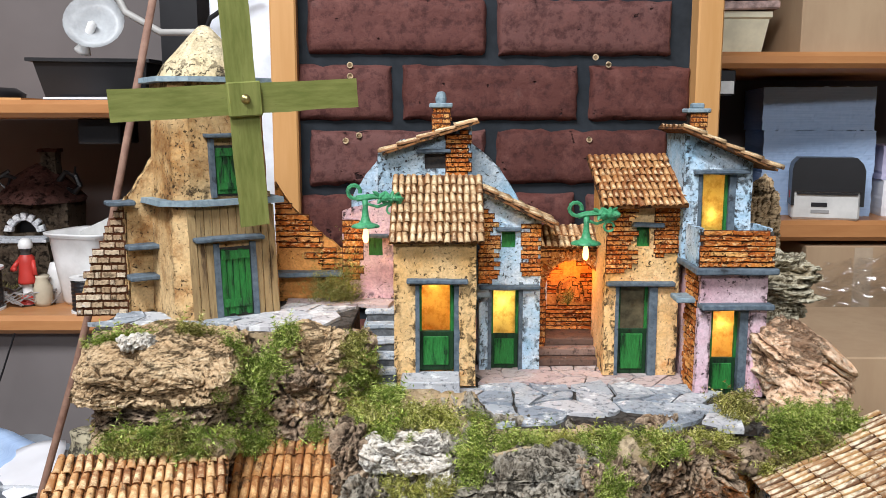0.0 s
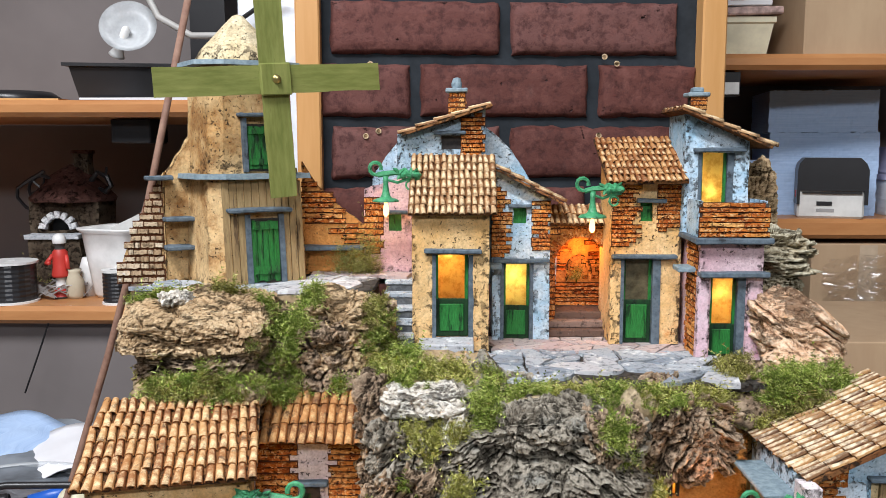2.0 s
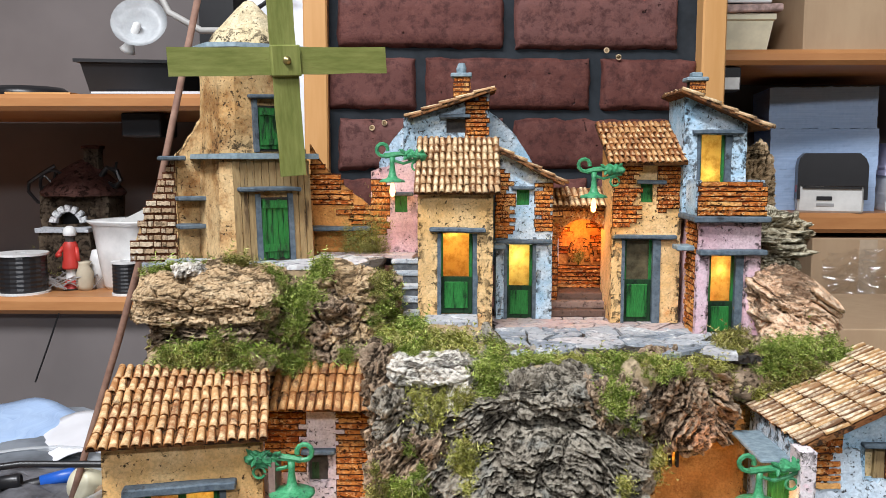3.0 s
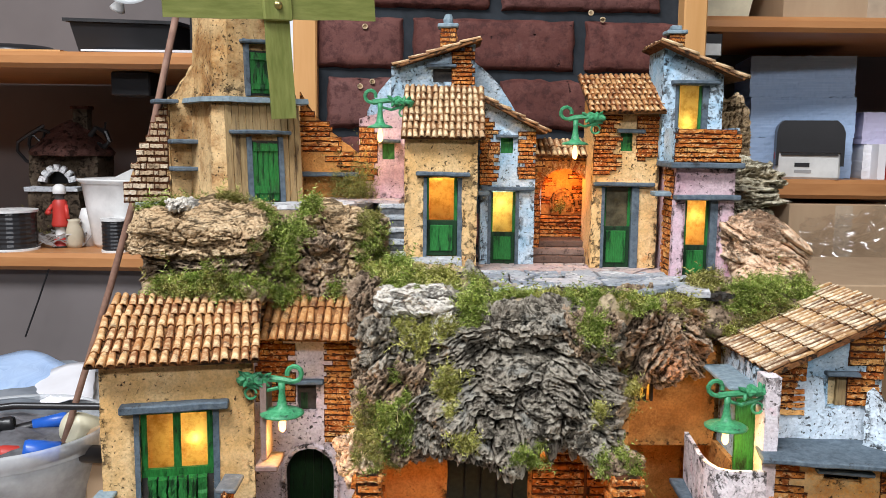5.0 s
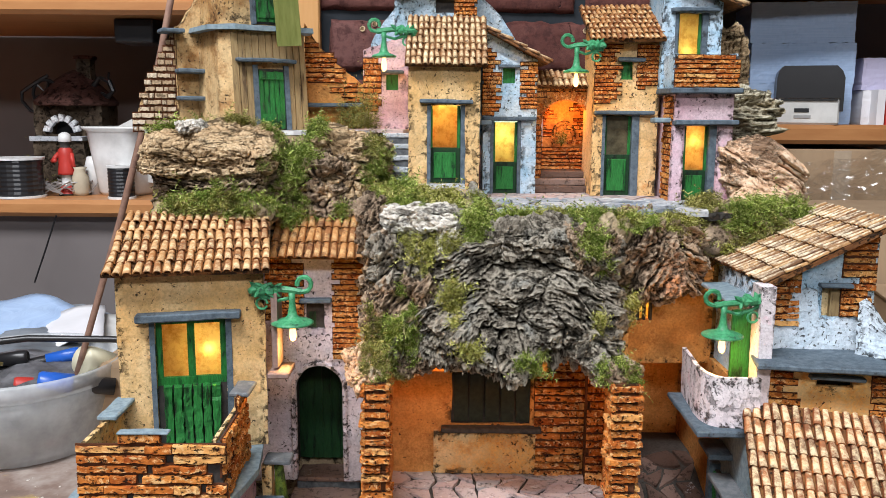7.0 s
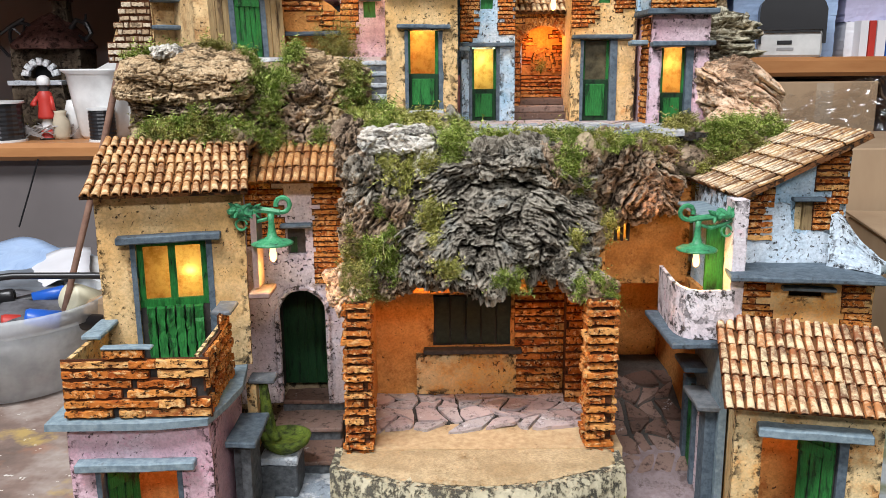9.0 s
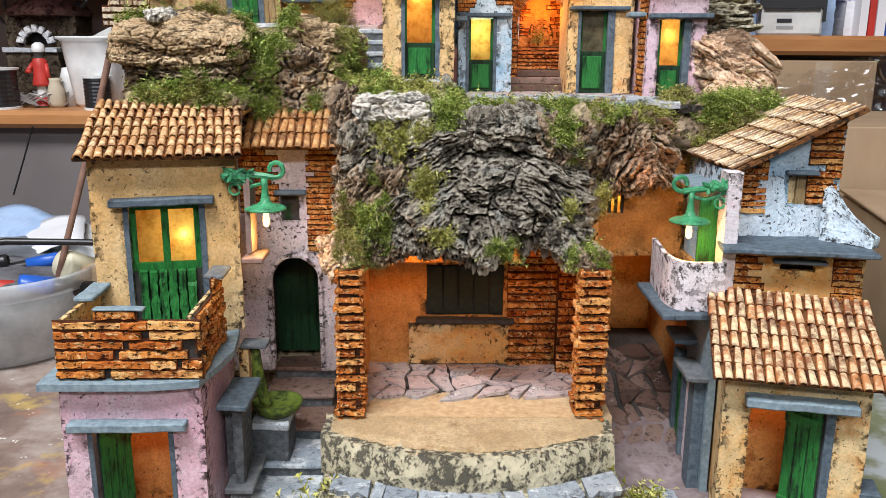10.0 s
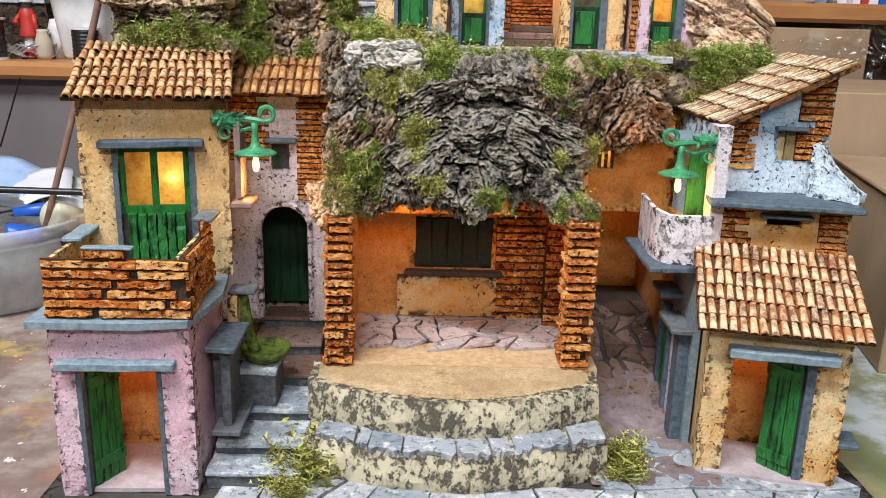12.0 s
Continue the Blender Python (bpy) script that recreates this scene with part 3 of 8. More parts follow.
def make_tile(material, length, width, rise):
    """One half-round tapered clay tile: thin shell, crown up, running along +y from its lower end at 0."""
    out = []
    for _ in range(4):
        bm = bmesh.new()
        seg = 7
        grid = []
        for j, (yy, k) in enumerate(((0, 1.0), (length * 0.5, 0.9), (length * 1.12, 0.78))):
            row = []
            wob = rng.uniform(0.93, 1.07)
            for i in range(seg + 1):
                a = math.pi * i / seg
                row.append((-math.cos(a) * width * 0.5 * k, yy, math.sin(a) * rise * k * wob + 0.0004))
            grid.append(row)
        up = [[bm.verts.new(c) for c in row] for row in grid]
        dn = [[bm.verts.new((c[0] * 0.78, c[1] + 0.0001, c[2] * 0.72 - 0.0003)) for c in row] for row in grid]
        for j in range(2):
            for i in range(seg):
                bm.faces.new((up[j][i], up[j][i + 1], up[j + 1][i + 1], up[j + 1][i]))
        for i in range(seg):
            bm.faces.new((up[0][i], dn[0][i], dn[0][i + 1], up[0][i + 1]))
        for i in range(seg):
            bm.faces.new((dn[0][i], dn[1][i], dn[1][i + 1], dn[0][i + 1]))
        out.append(mesh_of(bm, "tile", material, True))
    return out


TILES = {}


def tiled_roof(house, a, b, c, cols, rows, material, under=None, name="roof", thick=0.0025, ragged=0.0015, d=None):
    """Roof over corners a (eave start), b (eave end), c (ridge start), d (ridge end), in the house's axes: a board with rows of single tiles."""
    a, b, c = Vector(a), Vector(b), Vector(c)
    d = Vector(d) if d else c + b - a

    def at(s, t):
        return a.lerp(b, s).lerp(c.lerp(d, s), t)

    def axes(s, t):
        u = (b - a).lerp(d - c, t)
        v = (c - a).lerp(d - b, s)
        n = u.cross(v).normalized()
        return u.normalized(), n.cross(u.normalized()), n

    up = axes(0.5, 0.5)[2]
    width, length = ((b - a).length + (d - c).length) / 2 / cols, ((c - a).length + (d - b).length) / 2 / rows
    bm = bmesh.new()
    n = 10
    tops = [[bm.verts.new(at(i / n, j / 4)) for j in range(5)] for i in range(n + 1)]
    lows = [[bm.verts.new(at(i / n, j / 4) - up * thick) for j in range(5)] for i in range(n + 1)]
    for i in range(n):
        for j in range(4):
            bm.faces.new((tops[i][j], tops[i + 1][j], tops[i + 1][j + 1], tops[i][j + 1]))
            bm.faces.new((lows[i][j], lows[i][j + 1], lows[i + 1][j + 1], lows[i + 1][j]))
        for j in (0, 4):
            bm.faces.new((tops[i][j], lows[i][j], lows[i + 1][j], tops[i + 1][j]))
    for j in range(4):
        for i in (0, n):
            bm.faces.new((tops[i][j], tops[i][j + 1], lows[i][j + 1], lows[i][j]))
    roof = part(name, bm, under or ROOFB, house)
    key = (material.name, round(width, 4), round(length, 4))
    if key not in TILES:
        TILES[key] = make_tile(material, length, width * 0.92, width * 0.38)
    for r in range(rows):
        row_shift = rng.uniform(-0.15, 0.15) * width
        for k in range(cols):
            s, t = (k + 0.5) / cols, r / rows
            un, vn, nn = axes(s, t)
            wide = ((b - a).length * (1 - t) + (d - c).length * t) / cols / width
            rot = Matrix((un, vn, nn)).transposed().to_4x4()
            p = at(s, t) + un * row_shift - vn * (0.002 + rng.uniform(0, ragged)) + nn * 0.0011
            m = Matrix.Translation(p) @ rot @ pose(0, 0, 0, -4.5 + rng.uniform(-1, 1), rng.uniform(-4, 4), rng.uniform(-4, 4)) @ Matrix.Diagonal((wide, 1.05, rng.uniform(0.85, 1.2), 1))
            share("tile", rng.choice(TILES[key]), roof, m)
    return roof


def paving(parent, material, cells, inside, z, thick=0.003, jit=0.36, gap=0.07, origin=(0, 0), lift=0.0006, slope=None):
    """Irregular flagstones on a shaken lattice, each a piece of its own. cells: (x0, x1, y0, y1, size)."""
    x0, x1, y0, y1, size = cells
    nx, ny = max(1, round((x1 - x0) / size)), max(1, round((y1 - y0) / size))
    dx, dy = (x1 - x0) / nx, (y1 - y0) / ny
    pt = {}
    for i in range(nx + 1):
        for j in range(ny + 1):
            pt[i, j] = Vector((x0 + dx * (i + (0.5 if j % 2 else 0) + rng.uniform(-jit, jit)), y0 + dy * (j + rng.uniform(-jit, jit)), 0))
    for i in range(nx):
        for j in range(ny):
            ring = [pt[i, j], pt[i + 1, j], pt[i + 1, j + 1], pt[i, j + 1]]
            mid = sum(ring, Vector()) / 4
            if not inside(mid.x, mid.y):
                continue
            pts = []
            for k in range(4):
                p, q = ring[k], ring[(k + 1) % 4]
                pts.append(p.lerp(mid, gap * rng.uniform(0.7, 1.6)))
                pts.append(p.lerp(q, rng.uniform(0.4, 0.6)).lerp(mid, gap * rng.uniform(-0.4, 1.8)))
            bm = bmesh.new()
            zt = [(z(p.x, p.y) if callable(z) else z) + rng.uniform(-lift, lift) for p in pts]
            hi = [bm.verts.new((p.x, p.y, h)) for p, h in zip(pts, zt)]
            lo = [bm.verts.new((p.x, p.y, h - thick)) for p, h in zip(pts, zt)]
            bm.faces.new(hi)
            for k in range(8):
                bm.faces.new((hi[k], lo[k], lo[(k + 1) % 8], hi[(k + 1) % 8]))
            part("paving_stone", bm, material, parent)


ROCKS = []


def rock(name, centre, half, material, seed, label, boxy=0.6, rough=0.2, sub=5, shape=None, layers=0.0, yaw=0, chunk=0.16, fine=0.05, grain=(2.4, 2.4, 2.4), parent=None, ridge=0.07, plates=0.0, slant=0.0):
    """A piece of cork bark: a swollen block broken by ridges, chunks and furrows."""
    bm = bmesh.new()
    bmesh.ops.create_icosphere(bm, subdivisions=sub, radius=1)
    off = Vector((seed * 7.31, seed * 3.77, seed * 5.13))
    half = Vector(half)
    s = sum(half) / 3
    for v in bm.verts:
        d = v.co.normalized()
        p = Vector([math.copysign(abs(c) ** boxy, c) for c in d])
        p = Vector((p.x * half.x, p.y * half.y, p.z * half.z))
        q = p / s + off
        n1 = noise.fractal(q * 1.3, 0.9, 2.1, 3)
        if plates:
            th = 0.6 + 0.5 * noise.noise(q * 0.8 + off)
            gq = Vector(((q.x * math.cos(th) + q.z * math.sin(th)) * grain[0] * 0.62, q.y * grain[1], (q.z * math.cos(th) - q.x * math.sin(th)) * grain[2] * 1.25))
        else:
            gq = Vector((q.x * grain[0], q.y * grain[1], q.z * grain[2]))
        cells, places = noise.voronoi(gq + noise.noise_vector(q * 2.5) * 0.3)
        lump = 1 - min(1, cells[0] * 1.1) ** 2
        crack = min(1, (cells[1] - cells[0]) * 3.0) ** 0.5 * (1.5 if plates else 1.0)
        tone = noise.cell(places[0] * 3.1 + off)
        c2, _ = noise.voronoi(Vector((q.x * grain[0], q.y * grain[1], q.z * grain[2])) * 2.7 + off + noise.noise_vector(q * 6) * 0.3)
        lump2 = 1 - min(1, c2[0] * 1.15) ** 2
        f = noise.fractal(q * 9, 0.7, 2.2, 4)
        w = noise.noise_vector(q * 1.1) * 0.5
        fib = noise.ridged_multi_fractal(Vector((q.x * grain[0] * 1.3 + q.z * 1.2, q.y * grain[1] * 1.3, q.z * grain[2] * 2.0 - q.x * 1.2)) + w + off, 0.8, 2.1, 4, 1.0, 2.0)
        k = rough * n1 + chunk * (0.9 * lump + 0.35 * crack - 0.8 + 0.4 * tone) + chunk * (0.2 if plates else 0.45) * (lump2 - 0.5) + fine * f + ridge * (min(2.4, fib) - 1.1)
        if plates:
            turn_by = 2.2 + 0.7 * (noise.cell(places[0] * 7.3 + off) - 0.5)
            along = q.x * math.cos(turn_by) + q.z * math.sin(turn_by) + 0.03 * noise.noise(q * 5)
            k += plates * (0.34 * math.sin(along * 6.283 * s / 0.0038) * min(1, (cells[1] - cells[0]) * 4) + 0.3 * (noise.cell(places[0] * 5.7 + off) - 0.5))
            k -= plates * 2.4 * max(0.0, noise.noise(q * 3.3 + off) - 0.42) * 3
        if layers:
            k += layers * math.sin(q.z * 15 + q.x * slant + 3.0 * noise.noise(q * 1.2) + 2 * n1)
        p = p + Vector((d.x / half.x, d.y / half.y, d.z / half.z)).normalized() * k * s
        if shape:
            p = shape(p)
        v.co = p
    turn = Matrix.Rotation(math.radians(yaw), 4, "Z")
    m = Matrix.Translation(centre) @ turn
    ROCKS.append(BVHTree.FromPolygons([m @ v.co for v in bm.verts], [[v.index for v in f.verts] for f in bm.faces]))
    o = part(name, bm, material, parent, label if not parent else "", True, m)
    return o if parent else tagged(o, label, "cork rock")


def straight(p):
    """Bark grain that runs level."""
    return Vector((p.x, p.z, p.y))


def rounded_block(half, power, res):
    """Points and faces of a block with rounded edges, evenly meshed on all six sides."""
    n = [max(4, round(2 * h / res)) for h in half]
    index, pts, faces = {}, [], []

    def vert(key):
        if key not in index:
            c = [2 * k / m - 1 for k, m in zip(key, n)]
            r = sum(abs(v) ** power for v in c) ** (1 / power)
            index[key] = len(pts)
            pts.append(Vector([v / r for v in c]))
        return index[key]

    for ax in range(3):
        u, w = (ax + 1) % 3, (ax + 2) % 3
        for side in (0, n[ax]):
            for i in range(n[u]):
                for j in range(n[w]):
                    quad = []
                    for a, b in ((0, 0), (1, 0), (1, 1), (0, 1)) if side else ((0, 0), (0, 1), (1, 1), (1, 0)):
                        key = [0, 0, 0]
                        key[ax], key[u], key[w] = side, i + a, j + b
                        quad.append(vert(tuple(key)))
                    faces.append(quad)
    return pts, faces


def bark(name, centre, half, material, seed, label="", parent=None, boxy=0.5, res=0.0011, grain=straight, big=0.006, plate=(0.03, 0.016, 0.03), rise=0.003, crack=0.005, line=0.0012, pitch=0.0038, pits=0.006, shape=None, yaw=0, fine=0.0013):
    """A slab of cork bark: broken steps and plates parted by fissures, growth lines along the grain, worm holes."""
    off = Vector((seed * 7.31, seed * 3.77, seed * 5.13))
    power = 2 / boxy
    base, faces = rounded_block(half, power, res)
    out = []
    for c in base:
        nrm = Vector([math.copysign(abs(v) ** (power - 1), v) / h for v, h in zip(c, half)]).normalized()
        p = Vector([v * h for v, h in zip(c, half)])
        g = grain(p)
        w = noise.noise_vector(p * 36 + off) * 0.0045 + noise.noise_vector(p * 190 + off) * 0.0016
        g = g + w
        a = Vector((g.x / plate[0], g.y / plate[1], g.z / plate[2])) + off
        cells, places = noise.voronoi(a)
        gap = min(1.0, (cells[1] - cells[0]) * 8.0)
        k = big * noise.fractal(p * 20 + off, 0.9, 2.1, 3)
        q = 2.6 * noise.fractal(Vector((g.x * 0.75 / plate[0], g.y * 1.1 / plate[1], g.z * 0.75 / plate[2])) + off * 2, 0.8, 2.1, 3)
        k += rise * (math.floor(q) + (q - math.floor(q)) ** 6)
        k += rise * (noise.cell(places[0] * 9.7) - 0.5)
        k -= crack * (1 - gap) ** 1.6 * max(0.1, min(1.3, 0.45 + 1.7 * noise.noise(p * 48 + off * 3)))
        lv = g.y / pitch
        k += line * (1 - 2 * abs(noise.noise(Vector((g.x * 60, lv, g.z * 60)) + off))) + line * 0.7 * noise.noise(Vector((g.x * 190, lv * 2.1, g.z * 190)) + off)
        k += fine * noise.fractal(p * 330 + off, 0.55, 2.2, 4)
        h, at = noise.voronoi(p * 36 + off)
        if pits and h[0] < 0.2 and noise.cell(at[0] * 13.1) > 0.1:
            k -= pits * (1 - (h[0] / 0.2) ** 2)
        p = p + nrm * k
        out.append(shape(p) if shape else p)
    m = pose(*centre, 0, 0, yaw)
    ROCKS.append(BVHTree.FromPolygons([m @ v for v in out], faces))
    me = bpy.data.meshes.new(name)
    me.from_pydata(out, [], faces)
    me.materials.append(material)
    o = new(name, me)
    o.matrix_basis = m
    if parent:
        o.parent = parent
        return o
    return tagged(o, label, "cork rock")


def frond(bm, p, up, length, rnd):
    """A tiny branching sprig with narrow curled leaflets."""
    side = up.orthogonal().normalized()
    side.rotate(Matrix.Rotation(rnd.uniform(0, 6.28), 3, up))
    bend = side * length * rnd.uniform(0.1, 0.9)
    prev = p
    n = 5
    for i in range(1, n + 1):
        t = i / n
        q = p + up * (length * t * (1 - 0.25 * t)) + bend * t * t
        w = length * 0.36 * (1.1 - 0.8 * t)
        lat = (q - prev).cross(side)
        lat = lat.normalized() if lat.length > 1e-9 else side
        run = (q - prev) * 0.3
        for sg in (-1, 1):
            tip = q + (lat * sg + Vector((rnd.uniform(-.5, .5), rnd.uniform(-.5, .5), rnd.uniform(-.2, .5)))) * w
            bm.faces.new((bm.verts.new(q - run), bm.verts.new(q), bm.verts.new(tip)))
        bm.faces.new((bm.verts.new(prev), bm.verts.new(q), bm.verts.new(q + lat * length * 0.035)))
        prev = q


def moss(centre, spread, count, material, seed, label="tuft of dry green moss on the cork rock", way=(0, 1, -0.35), length=0.0085, trees=None, start=0.12, dense=2.5):
    """A pad of moss sprigs thrown onto the rocks along a direction, in an uneven ellipse round centre."""
    rnd = random.Random(seed)
    bm = bmesh.new()
    way = Vector(way).normalized()
    a = Vector((1, 0, 0))
    b = way.cross(a).normalized()
    c = Vector(centre)
    off = Vector((seed * 1.7, 0, 0))
    for _ in range(int(count * dense)):
        r, t = 1.35 * rnd.random() ** 0.75, rnd.uniform(0, 6.283)
        lim = 0.8 + 0.8 * noise.noise(Vector((math.cos(t) * 1.5, math.sin(t) * 1.5, 0)) + off)
        p = c + a * (math.cos(t) * r * spread[0] * lim) + b * (math.sin(t) * r * spread[1] * lim)
        if noise.noise(p * 120 + off) < -0.12 + 0.3 * (r - 0.5) or noise.noise(p * 45 + off) < -0.3:
            continue
        best = None
        for tree in trees or ROCKS:
            hit = tree.ray_cast(p - way * start, way, start * 2)
            if hit[0] is not None and (best is None or hit[3] < best[3]):
                best = hit
        if best is None:
            continue
        up = (best[1] + Vector((rnd.uniform(-0.6, 0.6), rnd.uniform(-0.6, 0.6), rnd.uniform(-0.1, 0.9)))).normalized()
        frond(bm, best[0] - up * 0.0008, up, length * rnd.uniform(0.45, 1.2) * (1.7 if rnd.random() < 0.06 else 1), rnd)
    if not bm.verts:
        bm.free()
        return None
    return tagged(part("moss", bm, material), label, "moss", "moss on the rocks", "stuff")


def bush(centre, half, count, material, seed, label):
    """A loose dry bush: many short sprigs filling an uneven mound."""
    rnd = random.Random(seed)
    bm = bmesh.new()
    c = Vector(centre)
    for _ in range(count):
        v = Vector((rnd.gauss(0, 0.5), rnd.gauss(0, 0.5), abs(rnd.gauss(0, 0.55))))
        if noise.noise(v * 3 + c * 50) < -0.15:
            continue
        p = c + Vector((v.x * half[0], v.y * half[1], v.z * half[2]))
        frond(bm, p, (Vector((v.x, v.y, 0.6)) + Vector((rnd.uniform(-0.7, 0.7), rnd.uniform(-0.7, 0.7), rnd.uniform(-0.3, 0.6)))).normalized(), rnd.uniform(0.003, 0.007), rnd)
    tube(bm, [c - Vector((0, 0, 0.001)), c + Vector((0.001, 0, half[2] * 0.8))], 0.0008, 5, 0.4)
    return tagged(part("bush", bm, material), label, "bush")

# ---- room ----
def structure(name, bm, material, label):
    return tagged(part(name, bm, material), label, "", "", "structure")


structure("floor", box(bmesh.new(), -1.6, 1.6, -1.6, 1.5, -0.82, -0.8), WALLM, "grey workshop floor")
structure("ceiling", box(bmesh.new(), -1.6, 1.6, -1.6, 1.5, 2.2, 2.25), CEILM, "unseen dark grey workshop ceiling")
structure("wall_north", box(bmesh.new(), -1.6, 1.6, 1.42, 1.5, -0.8, 2.2), BACKW, "grey painted wall behind the shelves")
structure("wall_south", box(bmesh.new(), -1.6, 1.6, -1.6, -1.52, -0.8, 2.2), WALLM, "plain painted wall of the workshop")
structure("wall_west", box(bmesh.new(), -1.68, -1.6, -1.6, 1.5, -0.8, 2.2), WALLM, "plain painted wall of the workshop")
structure("wall_east", box(bmesh.new(), 1.6, 1.68, -1.6, 1.5, -0.8, 2.2), WALLM, "plain painted wall of the workshop")

TABLE = 0.008
t = thing("workbench", 0, 0, 0, 0, "paint-stained brown workbench under the model village", "workbench")
part("worktop", box(bmesh.new(), -1.0, 1.0, 0.05, 0.99, TABLE - 0.04, TABLE, 0, 0.003), BENCH, t)
for x in (-0.92, 0.92):
    for y in (0.12, 0.92):
        part("leg", box(bmesh.new(), x - 0.03, x + 0.03, y - 0.03, y + 0.03, -0.8, TABLE - 0.04), DARKW, t)

# moulded brick panel between two posts
PX, PY, PYAW = -0.17, 0.945, 4.0
bm = box(bmesh.new(), 0.0, 0.47, 0.012, 0.03, 0.02, 1.05)
wallp = part("moulded_brick_wall", bm, MORTAR)
wallp.matrix_world = pose(PX, PY, 0, 0, 0, PYAW)
tagged(wallp, "dark red moulded brick wall panel with dark grey joints", "wall panel")


def big_brick(x0, x1, z0, z1):
    """One moulded brick with a rounded, ragged face."""
    bm = bmesh.new()
    def marks(n):
        e = [0, 0.0012, 0.003, 0.006]
        return e + [0.006 + (n - 0.012) * k / max(3, int(n / 0.012)) for k in range(1, max(3, int(n / 0.012)))] + [n - v for v in e[::-1]]

    us, ws = marks(x1 - x0), marks(z1 - z0)
    nx, nz = len(us) - 1, len(ws) - 1
    g = []
    off = Vector((x0 * 31, z0 * 17, 0))
    for i in range(nx + 1):
        row = []
        for j in range(nz + 1):
            u, w = us[i] / (x1 - x0), ws[j] / (z1 - z0)
            e = min(u * (x1 - x0), (1 - u) * (x1 - x0), w * (z1 - z0), (1 - w) * (z1 - z0))
            dep = 0.0105 * min(1, (e / 0.0055)) ** 0.55
            x, z = x0 + (x1 - x0) * u, z0 + (z1 - z0) * w
            nn = noise.noise_vector(Vector((x * 95, z * 95, 0)) + off)
            k = 0.0034 if e < 0.001 else (0.0022 if e < 0.004 else 0.0008)
            row.append(bm.verts.new((x + nn.x * k, 0.0125 - dep + nn.z * 0.0014, z + nn.y * k)))
        g.append(row)
    for i in range(nx):
        for j in range(nz):
            bm.faces.new((g[i][j], g[i + 1][j], g[i + 1][j + 1], g[i][j + 1]))
    return part("brick", bm, BIGBRICK, wallp, "", True)


PITCH, COURSE = 0.2145, 0.0735
for r in range(13):
    z0 = 0.485 + COURSE * (r - 5)
    x = 0.126 - PITCH if r % 2 else 0.019
    while x < 0.458:
        a, b = max(x, 0.006), min(x + PITCH - 0.013, 0.4585)
        if b - a > 0.02:
            big_brick(a, b, z0 + 0.0, z0 + COURSE - 0.0115)
        x += PITCH
# screw holes in pairs
for x, z in ((0.066, 0.534), (0.066, 0.546), (0.075, 0.468), (0.06, 0.462), (0.36, 0.548), (0.345, 0.556), (0.34, 0.463)):
    bm = lathe(bmesh.new(), ((0.0036, 0), (0.0034, 0.0008), (0.0024, 0.001), (0.0018, 0.0002)), 12, pose(x, 0.0005, z, 90, 0, 0))
    part("screw_hole", bm, CORKT, wallp, "ragged drilled hole")
for nm, x0, x1 in (("post", -0.02, 0.0085), ("post", 0.459, 0.4885)):
    bm = box(bmesh.new(), x0, x1, -0.012, 0.028, -0.2, 1.08, 0, 0.002)
    o = part("wood_post", bm, POSTW)
    o.matrix_world = pose(PX, PY, 0.208, 0, 0, PYAW)
    tagged(o, "upright orange-brown pine post beside the brick panel", "post", "posts of the panel")

# ---- model village: base and cores ----
G = 0.022
gbm = bmesh.new()
nx, ny = 60, 26
rows = []
for i in range(nx + 1):
    col = []
    for j in range(ny + 1):
        x, y = -0.225 + 0.53 * i / nx, 0.315 + 0.295 * j / ny
        z = G - 0.0015 + 0.001 * noise.noise(Vector((x * 60, y * 60, 0)))
        if 0.125 < x < 0.22 and y > 0.42:
            z += min(1, max(0, (y - 0.42) / 0.14)) * 0.055
        col.append(gbm.verts.new((x, y, z)))
    rows.append(col)
for i in range(nx):
    for j in range(ny):
        gbm.faces.new((rows[i][j], rows[i + 1][j], rows[i + 1][j + 1], rows[i][j + 1]))
ret = bmesh.ops.extrude_face_region(gbm, geom=gbm.faces[:])
for v in [g for g in ret["geom"] if isinstance(g, bmesh.types.BMVert)]:
    v.co.z = TABLE
ground = structure("ground", gbm, GROUT, "dark grey earthen base of the model village")
paving(ground, PAVE, (-0.13, 0.28, 0.318, 0.41, 0.034), lambda x, y: not (-0.055 < x < 0.118 and y > 0.352) and x > -0.12, G + 0.0005, gap=0.05)
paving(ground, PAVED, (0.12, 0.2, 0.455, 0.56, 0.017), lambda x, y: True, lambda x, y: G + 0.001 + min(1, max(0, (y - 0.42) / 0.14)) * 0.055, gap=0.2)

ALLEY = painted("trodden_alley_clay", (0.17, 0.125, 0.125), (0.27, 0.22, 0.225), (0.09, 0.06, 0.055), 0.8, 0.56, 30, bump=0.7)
abm = bmesh.new()
bmesh.ops.create_grid(abm, x_segments=24, y_segments=36, size=0.5)
for v in abm.verts:
    x, y = 0.172 + 0.1 * v.co.x, 0.415 + 0.13 * v.co.y
    v.co = Vector((x, y, G + 0.0006 + 0.0008 * noise.noise(Vector((x * 90, y * 90, 4))) + min(1, max(0, (y - 0.42) / 0.14)) * 0.055))
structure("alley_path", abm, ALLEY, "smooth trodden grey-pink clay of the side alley")

